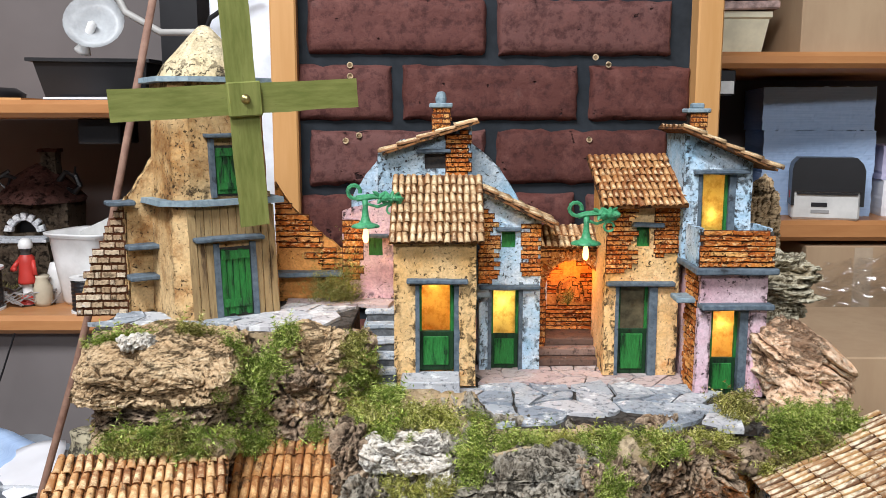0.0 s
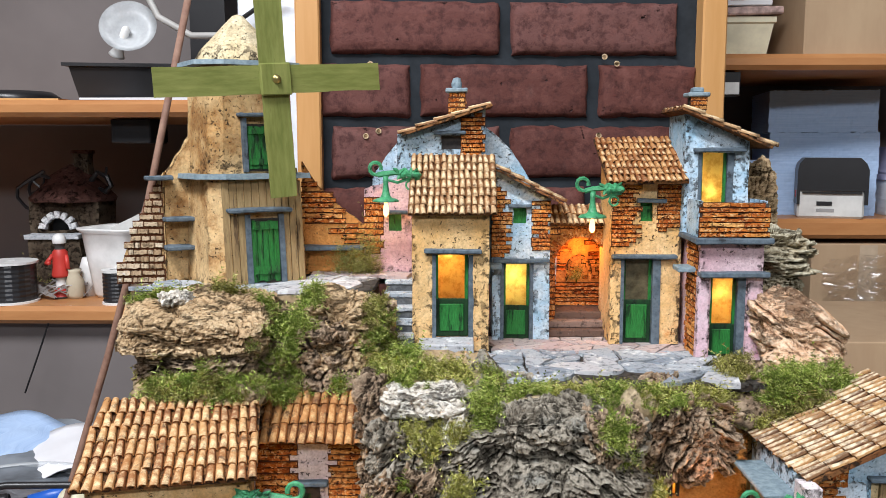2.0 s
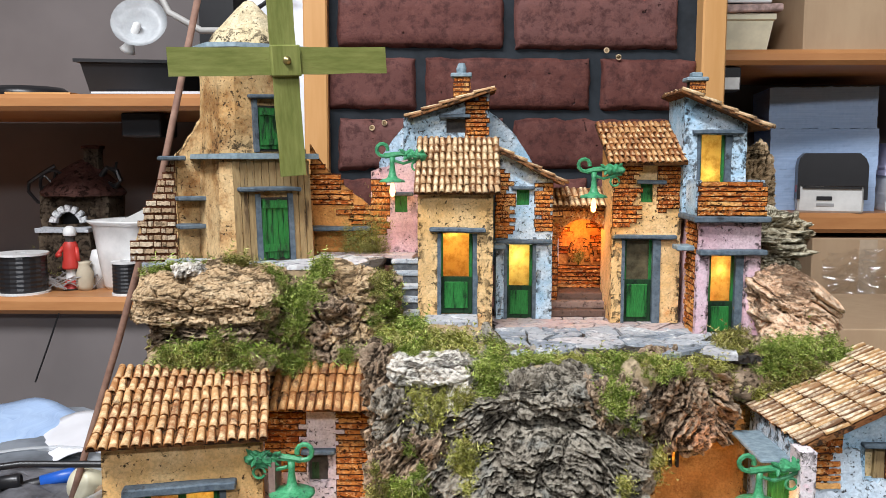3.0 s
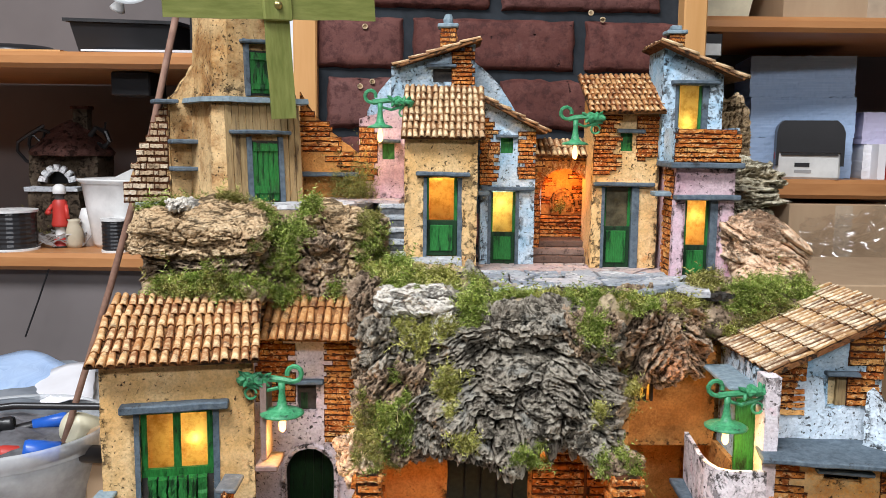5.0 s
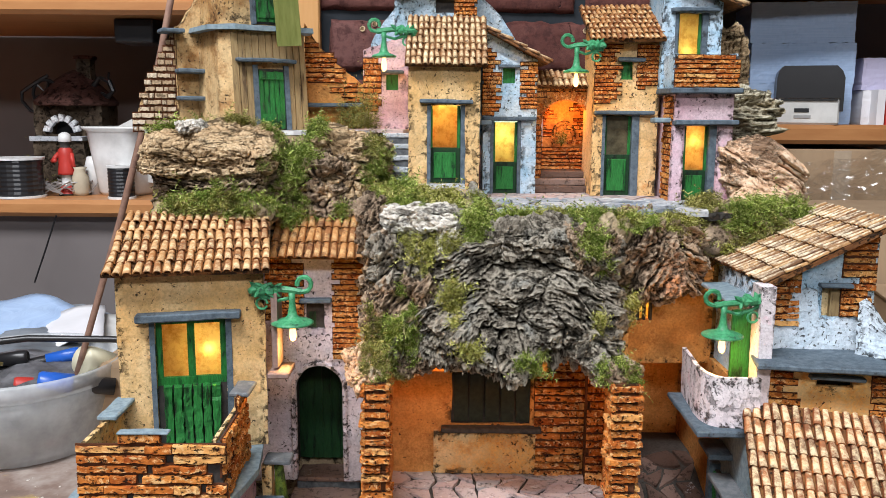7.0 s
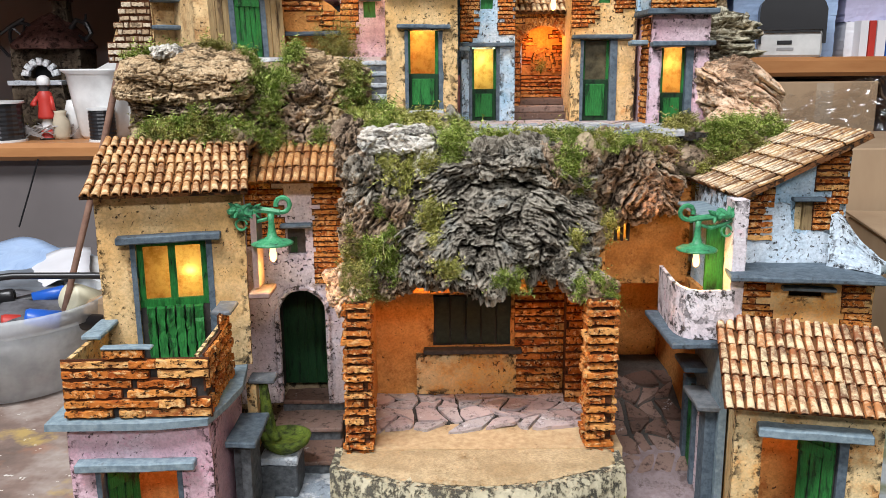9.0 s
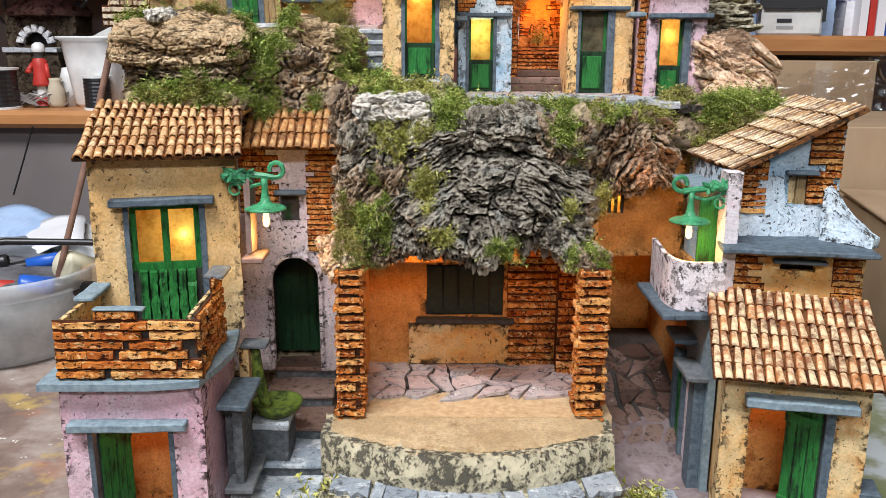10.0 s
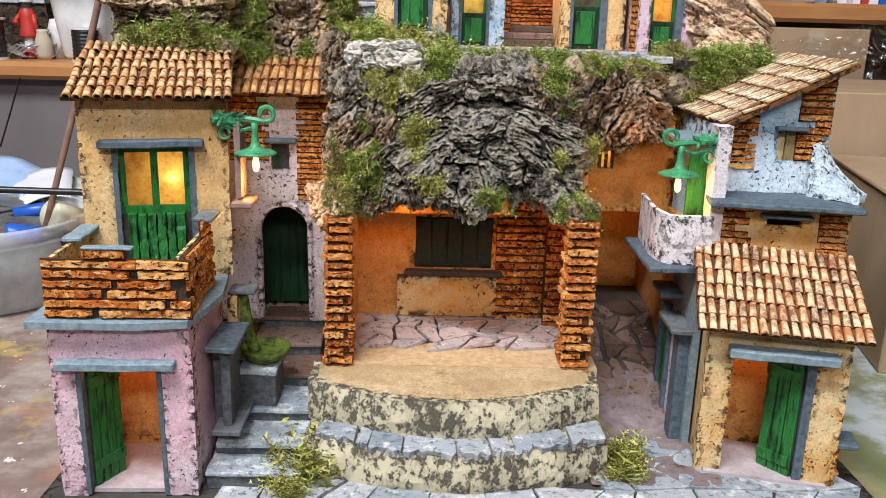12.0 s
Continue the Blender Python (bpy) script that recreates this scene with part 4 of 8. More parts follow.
# solid earth behind the cave and under the upper streets
core = bmesh.new()
box(core, -0.235, 0.13, 0.545, 0.72, TABLE, 0.284)
box(core, 0.13, 0.285, 0.618, 0.72, TABLE, 0.284)
box(core, 0.214, 0.285, 0.565, 0.6175, TABLE, 0.284)
box(core, 0.13, 0.2135, 0.565, 0.6175, 0.19, 0.254)
box(core, -0.05, 0.12, 0.5, 0.70, 0.255, 0.285)
box(core, 0.12, 0.205, 0.53, 0.70, 0.255, 0.285)
box(core, -0.235, -0.072, 0.545, 0.705, 0.284, 0.341)
structure("embankment", wobble(core, 0.001), EARTH, "tan earthen core that carries the upper streets")

# ---- cave with stage ----
def arc_tier(name, parent, material, xc, half, yc, k, z0, z1, back, amp=0.0012, lean=0.004):
    """A platform with a bulging, rough front."""
    bm = bmesh.new()
    n = 44
    lev = 7
    grid = []
    for i in range(n + 1):
        x = xc - half + 2 * half * i / n
        y = yc + k * (x - xc) ** 2
        col = [bm.verts.new((x, back, z0))]
        for j in range(lev):
            t = j / (lev - 1)
            col.append(bm.verts.new((x, y + lean * t * t - 0.002 * math.sin(t * 3.1), z0 + (z1 - z0) * t)))
        for q in (0.25, 0.5, 0.75, 1.0):
            col.append(bm.verts.new((x, y + lean + (back - y - lean) * q, z1)))
        grid.append(col)
    for u, v in zip(grid, grid[1:]):
        for j in range(len(u) - 1):
            bm.faces.new((u[j], v[j], v[j + 1], u[j + 1]))
    bm.faces.new(grid[0][::-1])
    bm.faces.new(grid[-1])
    wobble(bm, amp, 90, amp * 0.6)
    return part(name, bm, material, parent)


stage = tagged(thing("stage"), "stepped cream stone stage in front of the cave", "stage")
arc_tier("lower_tier", stage, CREAMY, 0.034, 0.1, 0.338, 2.6, G - 0.001, 0.046, 0.43)
arc_tier("upper_tier", stage, CREAMY, 0.032, 0.1, 0.36, 3.4, 0.044, 0.0715, 0.43)
arc_tier("sandy_top", stage, SAND, 0.032, 0.094, 0.372, 3.4, 0.0712, 0.0732, 0.44, 0.0008, 0.008)
low = stage.children[0]


def stage_stones(parent, n, x0, x1):
    """A ring of broken, jagged flagstones along the lower tier, each tilted its own way."""
    xs = [x0 + (x1 - x0) * (k + (rng.uniform(-0.38, 0.38) if 0 < k < n else 0)) / n for k in range(n + 1)]
    for a, b in zip(xs, xs[1:]):
        skew = rng.uniform(-0.004, 0.004)
        pts = []
        nose = rng.uniform(-0.003, 0.003)
        for t in (0.03, 0.14, 0.25, 0.36, 0.47, 0.58, 0.69, 0.8, 0.9, 0.97):
            x = a + (b - a) * t
            pts.append((x, 0.3395 + 2.6 * (x - 0.034) ** 2 + nose + rng.uniform(-0.0025, 0.0045)))
        for t in (0.97, 0.7, 0.4, 0.05):
            x = a + (b - a) * t + skew
            pts.append((x, 0.3665 + 3.4 * (x - 0.032) ** 2 + rng.uniform(-0.007, 0.0)))
        bm = bmesh.new()
        tx, ty = rng.uniform(-0.05, 0.05), rng.uniform(-0.06, 0.03)
        mx, my = (a + b) / 2, sum(p[1] for p in pts) / len(pts)
        hi = [bm.verts.new((x, y, 0.0494 + tx * (x - mx) + ty * (y - my) + rng.uniform(-0.0005, 0.0005))) for x, y in pts]
        lo = [bm.verts.new((x + rng.uniform(-0.001, 0.001), y + 0.001, 0.0448)) for x, y in pts]
        mid = bm.verts.new((mx, my, 0.0498))
        for k in range(len(pts)):
            q = (k + 1) % len(pts)
            bm.faces.new((hi[k], hi[q], mid))
            bm.faces.new((hi[k], lo[k], lo[q], hi[q]))
        part("flagstone", bm, PAVE, parent)


stage_stones(low, 9, -0.06, 0.133)

cave = tagged(thing("cave_room"), "brick and orange plaster room under the cork overhang", "cave room")
bm = box(bmesh.new(), -0.062, 0.135, 0.42, 0.53, 0.05, 0.074)
fl = part("cave_floor", wobble(bm, 0.0005), DRYSAND, cave, "sandy floor edged with pink flagstones")
bed = bmesh.new()
for k in range(24):
    x = -0.052 + k * 0.0073
    edge = 0.459 + 0.004 * noise.noise(Vector((x * 90, 0, 5))) + 0.003 * (k % 2)
    box(bed, x, x + 0.0074, edge, 0.5165, 0.0735, 0.0751 + 0.0001 * (k % 3))
part("paving_bed", wobble(bed, 0.0004, 90), GROUT, fl, "dark mortar under the flagstones")
paving(fl, PAVEP, (-0.058, 0.13, 0.449, 0.52, 0.0195), lambda x, y: y > 0.452 + 0.003 * math.sin(x * 70), 0.0768, 0.0026, jit=0.4, gap=0.13, lift=0.0012)
bm = panel(bmesh.new(), -0.06, 0.135, 0.25, 0.516, 0.524, [(0.002, 0.064, 0.117, 0.16)], 0.07)
bw = part("back_wall", wobble(bm, 0.0008, 60), ORANGE, cave)
slab("window_sill", cave, DARKW, -0.006, 0.072, 0.507, 0.5165, 0.1125, 0.1165)
bm = wobble(panel(bmesh.new(), -0.012, 0.068, 0.112, 0.5115, 0.5155, z0=0.078), 0.0006)
part("dado", bm, PALE, cave, "cream plaster below the sill")
win = part("window", panel(bmesh.new(), 0.0, 0.066, 0.162, 0.519, 0.523, z0=0.115), DARKW, cave, "dark shuttered window")
for i in range(5):
    part("shutter_board", box(bmesh.new(), 0.004 + i * 0.0122, 0.0145 + i * 0.0122, 0.5165, 0.5195, 0.119, 0.158, 0.0003), painted("dark_green_board", (0.008, 0.014, 0.009), (0.02, 0.03, 0.02), (0.05, 0.03, 0.018)) if i == 0 else bpy.data.materials["dark_green_board"], win)
brickwork(bw, 0.067, 0.106, 0.074, 0.185, 0.5155, 0.0062, 0.028, 0.003)
slab("lintel_beam", cave, ORANGE, -0.03, 0.075, 0.49, 0.515, 0.168, 0.174)
bm = panel(bmesh.new(), 0.0, 0.072, 0.2, 0.0, 0.008, z0=0.07)
part("side_wall", wobble(bm, 0.0007), ORANGE, cave, "", False, pose(-0.052, 0.522, 0, 0, 0, -90))
bm = panel(bmesh.new(), 0.0, 0.062, 0.21, 0.0, 0.008, z0=0.03)
part("side_wall", wobble(bm, 0.0007), ORANGE, cave, "", False, pose(0.126, 0.46, 0, 0, 0, 90))
for px, w, y0, y1 in ((0.106, 0.02, 0.497, 0.514),):
    p = part("inner_pier", box(bmesh.new(), px, px + w, y0, y1, 0.074, 0.2), CLAYD, cave)
    brickwork(p, px - 0.001, px + w + 0.001, 0.074, 0.2, y0, 0.0062, 0.024, 0.003)


def brick_pillar(x0, x1, y0, y1, z0, z1, lean=0.0):
    o = tagged(thing("brick_pillar", (x0 + x1) / 2, (y0 + y1) / 2, z0), "weathered orange brick pillar holding up the overhang", "pillar", "cave pillars")
    w, d, h = x1 - x0, y1 - y0, z1 - z0
    c = part("core", box(bmesh.new(), -w / 2 + 0.003, w / 2 - 0.003, -d / 2 + 0.003, d / 2 - 0.003, 0, h), CLAYD, o)
    brickwork(c, -w / 2, w / 2, 0, h, -d / 2 + 0.003, 0.0062, 0.04, 0.0042, None, None, 0.001, 0.0, 0.76, joint=False)
    for sgn, yaw in ((1, 90), (-1, -90)):
        brickwork(c, -d / 2, d / 2, 0, h, 0, 0.0062, 0.04, 0.0038, pose(sgn * (w / 2 - 0.003), 0, 0, 0, 0, yaw), None, 0.001, 0.0, 0.76, joint=False)
    return o


brick_pillar(-0.0595, -0.0395, 0.417, 0.437, 0.068, 0.182)
brick_pillar(0.1075, 0.129, 0.418, 0.44, 0.068, 0.182)

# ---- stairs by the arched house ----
# darker grey than the treads, for risers, block and posts
RISER = painted("dark_grey_stone", (0.05, 0.055, 0.06), (0.12, 0.13, 0.14), (0.3, 0.32, 0.33), 0.8, 0.62, 60, bump=0.8)
st = tagged(thing("stone_stairs"), "worn blue-grey stone stairs climbing to the arched door", "stairs")
FLIGHT = ((0.3405, 0.033), (0.3625, 0.041), (0.394, 0.0503), (0.4305, 0.0595), (0.4665, 0.0698), (0.498, 0.0785))
for i, (y, z) in enumerate(FLIGHT):
    below = FLIGHT[i - 1][1] if i else 0.021
    # upper steps use the dark stone: shade of the overhang in their colour
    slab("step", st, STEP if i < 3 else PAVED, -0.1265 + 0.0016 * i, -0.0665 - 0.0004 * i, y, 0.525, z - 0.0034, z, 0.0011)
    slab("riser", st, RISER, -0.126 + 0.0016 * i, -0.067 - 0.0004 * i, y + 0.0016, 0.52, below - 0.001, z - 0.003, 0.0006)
slab("block", st, STEP, -0.116, -0.09, 0.398, 0.432, 0.073, 0.078, 0.001)
slab("block", st, RISER, -0.1155, -0.0905, 0.399, 0.432, 0.05, 0.0735, 0.001)

# ---- door and lamp builders ----
def door_unit(house, x0, x1, z0, z1, y, glow=True, name="door", split=0.5, frame=0.003, half=None):
    """Half-glazed door: slate frame posts, green stiles, raised lower panel, stained pane above."""
    d = part(name, box(bmesh.new(), x0, x1, y, y + 0.002, z0, z0 + (z1 - z0) * split, 0.0002, 0.0004), DGREEN, house, "green half-glazed door" if glow else "green door with a dark pane")
    zm = z0 + (z1 - z0) * split
    w = (x1 - x0)
    part("panel", box(bmesh.new(), x0 + w * 0.14, x1 - w * 0.14, y - 0.0014, y + 0.0005, z0 + 0.004, zm - 0.004, 0.0002, 0.0005), GREEN, d)
    for a, b in ((x0, x0 + w * 0.1), (x1 - w * 0.1, x1)):
        part("stile", box(bmesh.new(), a, b, y, y + 0.002, zm, z1, 0.0002), GREEN, d)
    part("pane", box(bmesh.new(), x0 + w * 0.08, x1 - w * 0.08, y + 0.0022, y + 0.003, zm - 0.001, z1), PANE if glow else PANED, d, "amber lit pane" if glow else "dark pane")
    return d


def lintel(house, x0, x1, z, y=-0.006, deep=0.009, thick=0.0035, material=SLATE, name="lintel"):
    return slab(name, house, material, x0, x1, y, y + deep, z, z + thick)


def house_shell(house, w, h, d, holes, material, t=0.005, top=None, side_top=None, arch=(), amp=0.0008, sides=None, z0=0.0):
    """Front with real openings, plus sides and back, one wall mesh each."""
    f = part("front_wall", wobble(panel(bmesh.new(), 0, w, h, 0, t, holes, z0, top, 0.005, arch), amp, 55, amp * 0.4), material, house)
    for nm, x in (("side_wall", 0), ("side_wall", w - t)):
        hh = top(x + t / 2) if top else h
        part(nm, wobble(box(bmesh.new(), x, x + t, t, d, z0, hh - 0.0005), amp * 0.5, 40), sides or material, house)
    part("back_wall", box(bmesh.new(), 0, w, d - 0.002, d, z0, (min(top(0), top(w)) if top else h) - 0.001), sides or material, house)
    return f


def street_lamp(x, y, z, reach, rise, wide=1.0, watts=0.065, group="street lamps", label="green wrought-iron bracket lamp with a lit bulb"):
    """Bulb at x, y, z; the bracket runs to a wall at x + reach."""
    o = tagged(thing("street_lamp", x, y, z), label, "street lamp", group)
    s = 1 if reach > 0 else -1
    part("bulb", lathe(bmesh.new(), ((0.0006, -0.0062), (0.0019, -0.005), (0.0024, -0.002), (0.0019, 0.002), (0.0011, 0.005)), 12), BULB, o, "glowing warm bulb", True)
    part("shade", lathe(bmesh.new(), [(r if r < 0.005 else r * wide, zz) for r, zz in ((0.0136, 0.0055), (0.0139, 0.0063), (0.0118, 0.0075), (0.0062, 0.0088), (0.0034, 0.0108), (0.0026, 0.014), (0.0019, 0.02), (0.0023, 0.026))], 20), LAMPG, o, "", True)
    h = 0.0275
    arm = [(-s * 0.006, 0, h - 0.001), (0, 0, h), (reach * 0.3, 0, h + 0.0008), (reach * 0.6, 0, h + rise * 0.6), (reach, 0, h + rise)]
    part("arm", wobble(tube(bmesh.new(), arm, 0.0021, 7), 0.0006, 200), LAMPG, o)
    curl = [(-s * (0.008 + 0.0045 * math.sin(a)), 0, h + 0.004 - 0.0048 * math.cos(a)) for a in [k * 0.55 for k in range(10)]]
    part("curl", wobble(tube(bmesh.new(), [(-s * 0.005, 0, h - 0.001)] + curl, 0.0016, 6), 0.0003, 200), LAMPG, o)
    low = [(s * 0.002, 0, h - 0.005), (reach * 0.35, 0, h - 0.007), (reach * 0.7, 0, h - 0.004), (reach, 0, h + rise - 0.004)]
    part("brace", wobble(tube(bmesh.new(), low, 0.0013, 6), 0.0004, 200), LAMPG, o)
    ring = [(reach * 0.75 + 0.0036 * math.cos(a), 0, h - 0.009 + 0.0036 * math.sin(a)) for a in [k * 0.65 for k in range(10)]]
    part("scroll", tube(bmesh.new(), ring, 0.0009, 5), LAMPG, o)
    for t in (0.55, 0.75, 0.95):
        part("rosette", wobble(lathe(bmesh.new(), ((0.001, -0.003), (0.0032, -0.001), (0.0034, 0.001), (0.001, 0.003)), 8, pose(reach * t, -0.001, h + rise * t - 0.001)), 0.0012, 250), LAMPG, o)
    for k in range(9):
        t = 0.35 + 0.07 * k
        leaf = lathe(bmesh.new(), ((0.0003, -0.0042), (0.0017, -0.001), (0.0013, 0.002), (0.0002, 0.0044)), 6, pose(reach * t, -0.0012, h + rise * t + 0.0022 * (-1) ** k, 20 * (-1) ** k, 55 * s * (1 if k % 3 else -1), 40 * k))
        part("leaf", wobble(leaf, 0.0007, 260), LAMPG, o)
    bulb_lamp(x, y - 0.002, z - 0.012, watts)
    return o


street_lamp(-0.102, 0.413, 0.2185, -0.026, 0.001)
street_lamp(0.182, 0.43, 0.208, 0.026, 0.004)
street_lamp(-0.057, 0.607, 0.400, 0.026, 0.0, 0.76, 0.03)
street_lamp(0.1045, 0.602, 0.388, 0.022, 0.001, 0.8, 0.045)

# ---- lower left house: shop below, balcony, yellow storey above ----
h = tagged(thing("pink_shop_house", -0.211, 0.331, G, 1.5), "pink plastered shop with an open green door and balcony slab", "house")
bm_top = 0.113
house_shell(h, 0.083, bm_top, 0.085, [(0.0155, 0.0645, -0.001, 0.0865)], PINK, 0.006)
part("shop_floor", box(bmesh.new(), 0.004, 0.079, 0.004, 0.083, -0.001, 0.0018), FLOORW, h)
part("inner_wall", box(bmesh.new(), 0.006, 0.077, 0.06, 0.063, 0, 0.11), ORANGE, h, "orange plastered room inside")
lintel(h, 0.005, 0.0745, 0.0855, -0.008, 0.011, 0.0055, SLATEB)
for a in (0.0145, 0.062):
    part("door_post", box(bmesh.new(), a, a + 0.003, -0.0005, 0.007, 0, 0.0865, 0.0003), SLATE, h)
d = part("door", box(bmesh.new(), 0, 0.024, 0, 0.002, 0.001, 0.084, 0.0003), DARKW, h, "open boarded green door", False, pose(0.018, 0.006, 0, 0, 0, 62))
for i in range(4):
    part("board", box(bmesh.new(), 0.0005 + i * 0.006, 0.0055 + i * 0.006, -0.001, 0.0005, 0.002, 0.083, 0.0002), GREEN, d)
for z in (0.012, 0.068):
    part("batten", box(bmesh.new(), 0, 0.024, -0.002, -0.0006, z, z + 0.007, 0.0002), GREEN, d)
bm = bmesh.new()
plan = [(-0.0085, -0.0085), (0.02, -0.0095), (0.055, -0.009), (0.0835, -0.006), (0.089, 0.02), (0.093, 0.045), (0.0905, 0.075), (0.0865, 0.1), (-0.0085, 0.1)]
hi = bm.faces.new([bm.verts.new((x, y, bm_top + 0.0042)) for x, y in plan])
ret = bmesh.ops.extrude_face_region(bm, geom=[hi])
for v in [g for g in ret["geom"] if isinstance(g, bmesh.types.BMVert)]:
    v.co.z = bm_top
b = part("balcony_slab", wobble(bm, 0.0008, 50), SLATEB, h)
o = tagged(thing("brick_parapet", -0.209, 0.327, G + bm_top + 0.0045, 1.5), "orange brick balcony parapet with missing bricks", "parapet")
c = part("core", box(bmesh.new(), 0.002, 0.081, 0.0038, 0.006, 0, 0.0345), DARKW, o)
brickwork(c, 0, 0.0835, 0, 0.0355, 0.003, 0.0059, 0.03, 0.0036, None, None, 0.0003, 0.0, 0.93, None, 0.4)
brickwork(c, 0.024, 0.052, 0.0358, 0.042, 0.003, 0.006, 0.026, 0.0035)
slab("cap_stone", o, SLATEB, 0.024, 0.052, -0.0005, 0.006, 0.042, 0.0435)
c2 = part("core", box(bmesh.new(), 0.078, 0.0805, 0.004, 0.07, 0, 0.036), GROUT, o)
brickwork(c2, 0.0, 0.066, 0, 0.037, 0, 0.0055, 0.016, 0.003, pose(0.0803, 0.003, 0, 0, 0, 90), None, 0.001, 0.1)
brickwork(c2, 0.04, 0.066, 0.037, 0.048, 0, 0.0055, 0.016, 0.003, pose(0.0803, 0.003, 0, 0, 0, 90))
part("inner_face", wobble(box(bmesh.new(), 0.0755, 0.078, 0.004, 0.07, 0, 0.037), 0.0008, 80), PALE, o)
part("side_rail", wobble(box(bmesh.new(), 0.0, 0.003, 0.0055, 0.07, 0, 0.034), 0.0008, 80), PALE, o, "pale plaster side of the balcony")
slab("cap_stone", o, SLATEB, -0.003, 0.009, 0.04, 0.074, 0.0348, 0.038)
slab("cap_stone", o, LEAD, 0.075, 0.087, 0.05, 0.074, 0.046, 0.049)

h = tagged(thing("yellow_balcony_house", -0.2105, 0.3985, 0.1395, 13), "ochre plastered house with a glazed green balcony door", "house")
house_shell(h, 0.0915, 0.122, 0.1, [(0.0225, 0.0665, 0.0, 0.0885)], OCHRE, 0.006)
lintel(h, 0.012, 0.0765, 0.0885, -0.0085, 0.012, 0.005)
for a in (0.019, 0.0665):
    part("door_post", box(bmesh.new(), a, a + 0.0035, -0.001, 0.006, 0, 0.0885, 0.0003), SLATE, h)
d = part("balcony_door", box(bmesh.new(), 0.0225, 0.0665, 0.003, 0.005, 0.0, 0.046, 0.0002), DARKW, h, "green door with two amber lit panes")
for a, b in ((0.0225, 0.0265), (0.042, 0.0465), (0.0625, 0.0665)):
    part("stile", box(bmesh.new(), a, b, 0.003, 0.005, 0.046, 0.088, 0.0002), GREEN, d)
part("top_rail", box(bmesh.new(), 0.0225, 0.0665, 0.003, 0.005, 0.0845, 0.0885), GREEN, d)
part("mid_rail", box(bmesh.new(), 0.0225, 0.0665, 0.0026, 0.005, 0.044, 0.049, 0.0002), GREEN, d)
part("pane", box(bmesh.new(), 0.024, 0.0645, 0.0054, 0.0062, 0.046, 0.086), PANE, d, "amber stained pane, lit from behind")
for i in range(6):
    part("slat", wobble(panel(bmesh.new(), 0.027 + i * 0.006, 0.0318 + i * 0.006, 0.044, -0.0035, 0.0034, (), 0.003, None, 0.0025), 0.0012, 220), GREEN, d)
tiled_roof(h, (-0.006, -0.012, 0.121), (0.095, -0.012, 0.1205), (0.002, 0.06, 0.15), 17, 6, TILE, d=(0.098, 0.062, 0.149))
bulb_lamp(-0.1585, 0.4185, 0.206, 0.07, (1.0, 0.86, 0.56), 0.002)

# ---- arched lilac house ----
h = tagged(thing("arched_house", -0.15, 0.497, 0.105, 0), "lilac-grey plastered house with a dark arched doorway", "house")
f = house_shell(h, 0.095, 0.152, 0.045, [(0.042, 0.056, 0.093, 0.113)], LILAC, 0.007, None, None, [(0.0325, 0.0695, -0.028, 0.047)], 0.001, None, -0.027)
# passage lining and door coloured dark for the shade of a deeper doorway
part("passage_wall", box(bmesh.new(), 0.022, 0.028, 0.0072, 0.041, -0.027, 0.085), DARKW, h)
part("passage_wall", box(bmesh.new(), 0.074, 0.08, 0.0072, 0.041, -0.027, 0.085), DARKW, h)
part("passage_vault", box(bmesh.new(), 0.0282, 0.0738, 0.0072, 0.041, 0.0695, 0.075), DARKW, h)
d = part("arched_door", box(bmesh.new(), 0.022, 0.08, 0.041, 0.043, -0.0265, 0.076), DGREEN, h, "green boarded arched door darkened for its deep shade")
for i in range(5):
    part("board", box(bmesh.new(), 0.034 + i * 0.007, 0.04 + i * 0.007, 0.0395, 0.0415, -0.026, 0.066, 0.0002), DGREEN, d)
rim = [(0.051 + 0.0195 * math.cos(a), -0.0005, 0.047 + 0.0195 * math.sin(a)) for a in [math.pi * k / 14 for k in range(15)]]
part("arch_rim", wobble(tube(bmesh.new(), [(0.0705, -0.0005, -0.026)] + rim + [(0.0315, -0.0005, -0.026)], 0.0022, 6), 0.0008, 100), LILAC, h)
w = part("window", box(bmesh.new(), 0.042, 0.056, 0.004, 0.006, 0.093, 0.113), DARKW, h, "small dark window with green shutter")
part("shutter", box(bmesh.new(), 0.044, 0.049, 0.0035, 0.0045, 0.094, 0.106), DGREEN, w)
lintel(h, 0.038, 0.062, 0.114)
brickwork(f, 0.012, 0.041, 0.1, 0.152, 0, 0.0042, 0.018, 0.0024, None, lambda x, z: x < 0.038 + 0.006 * noise.noise(Vector((z * 120, 0, 2))))
brickwork(f, 0.062, 0.094, 0.07, 0.152, 0, 0.0042, 0.018, 0.0024, None, lambda x, z: x > 0.064 + 0.02 * noise.noise(Vector((z * 90, 0, 1))))
tiled_roof(h, (0.02, -0.022, 0.152), (0.094, -0.022, 0.152), (0.02, 0.015, 0.18), 12, 3, TILE5)
# side annex of the yellow house with brown shutter and shelves
o = tagged(thing("side_shelf", -0.1155, 0.41, 0.0, 0), "brown wooden shutter and shelf on the side of the yellow house", "shelf")
part("shutter", wobble(box(bmesh.new(), 0.0, 0.004, 0.0, 0.018, 0.195, 0.245, 0.0005), 0.0004), painted("brown_shutter", (0.2, 0.13, 0.11), (0.28, 0.19, 0.16), (0.1, 0.06, 0.05)), o)
slab("ledge", o, bpy.data.materials["brown_shutter"], -0.002, 0.012, -0.006, 0.02, 0.189, 0.193)

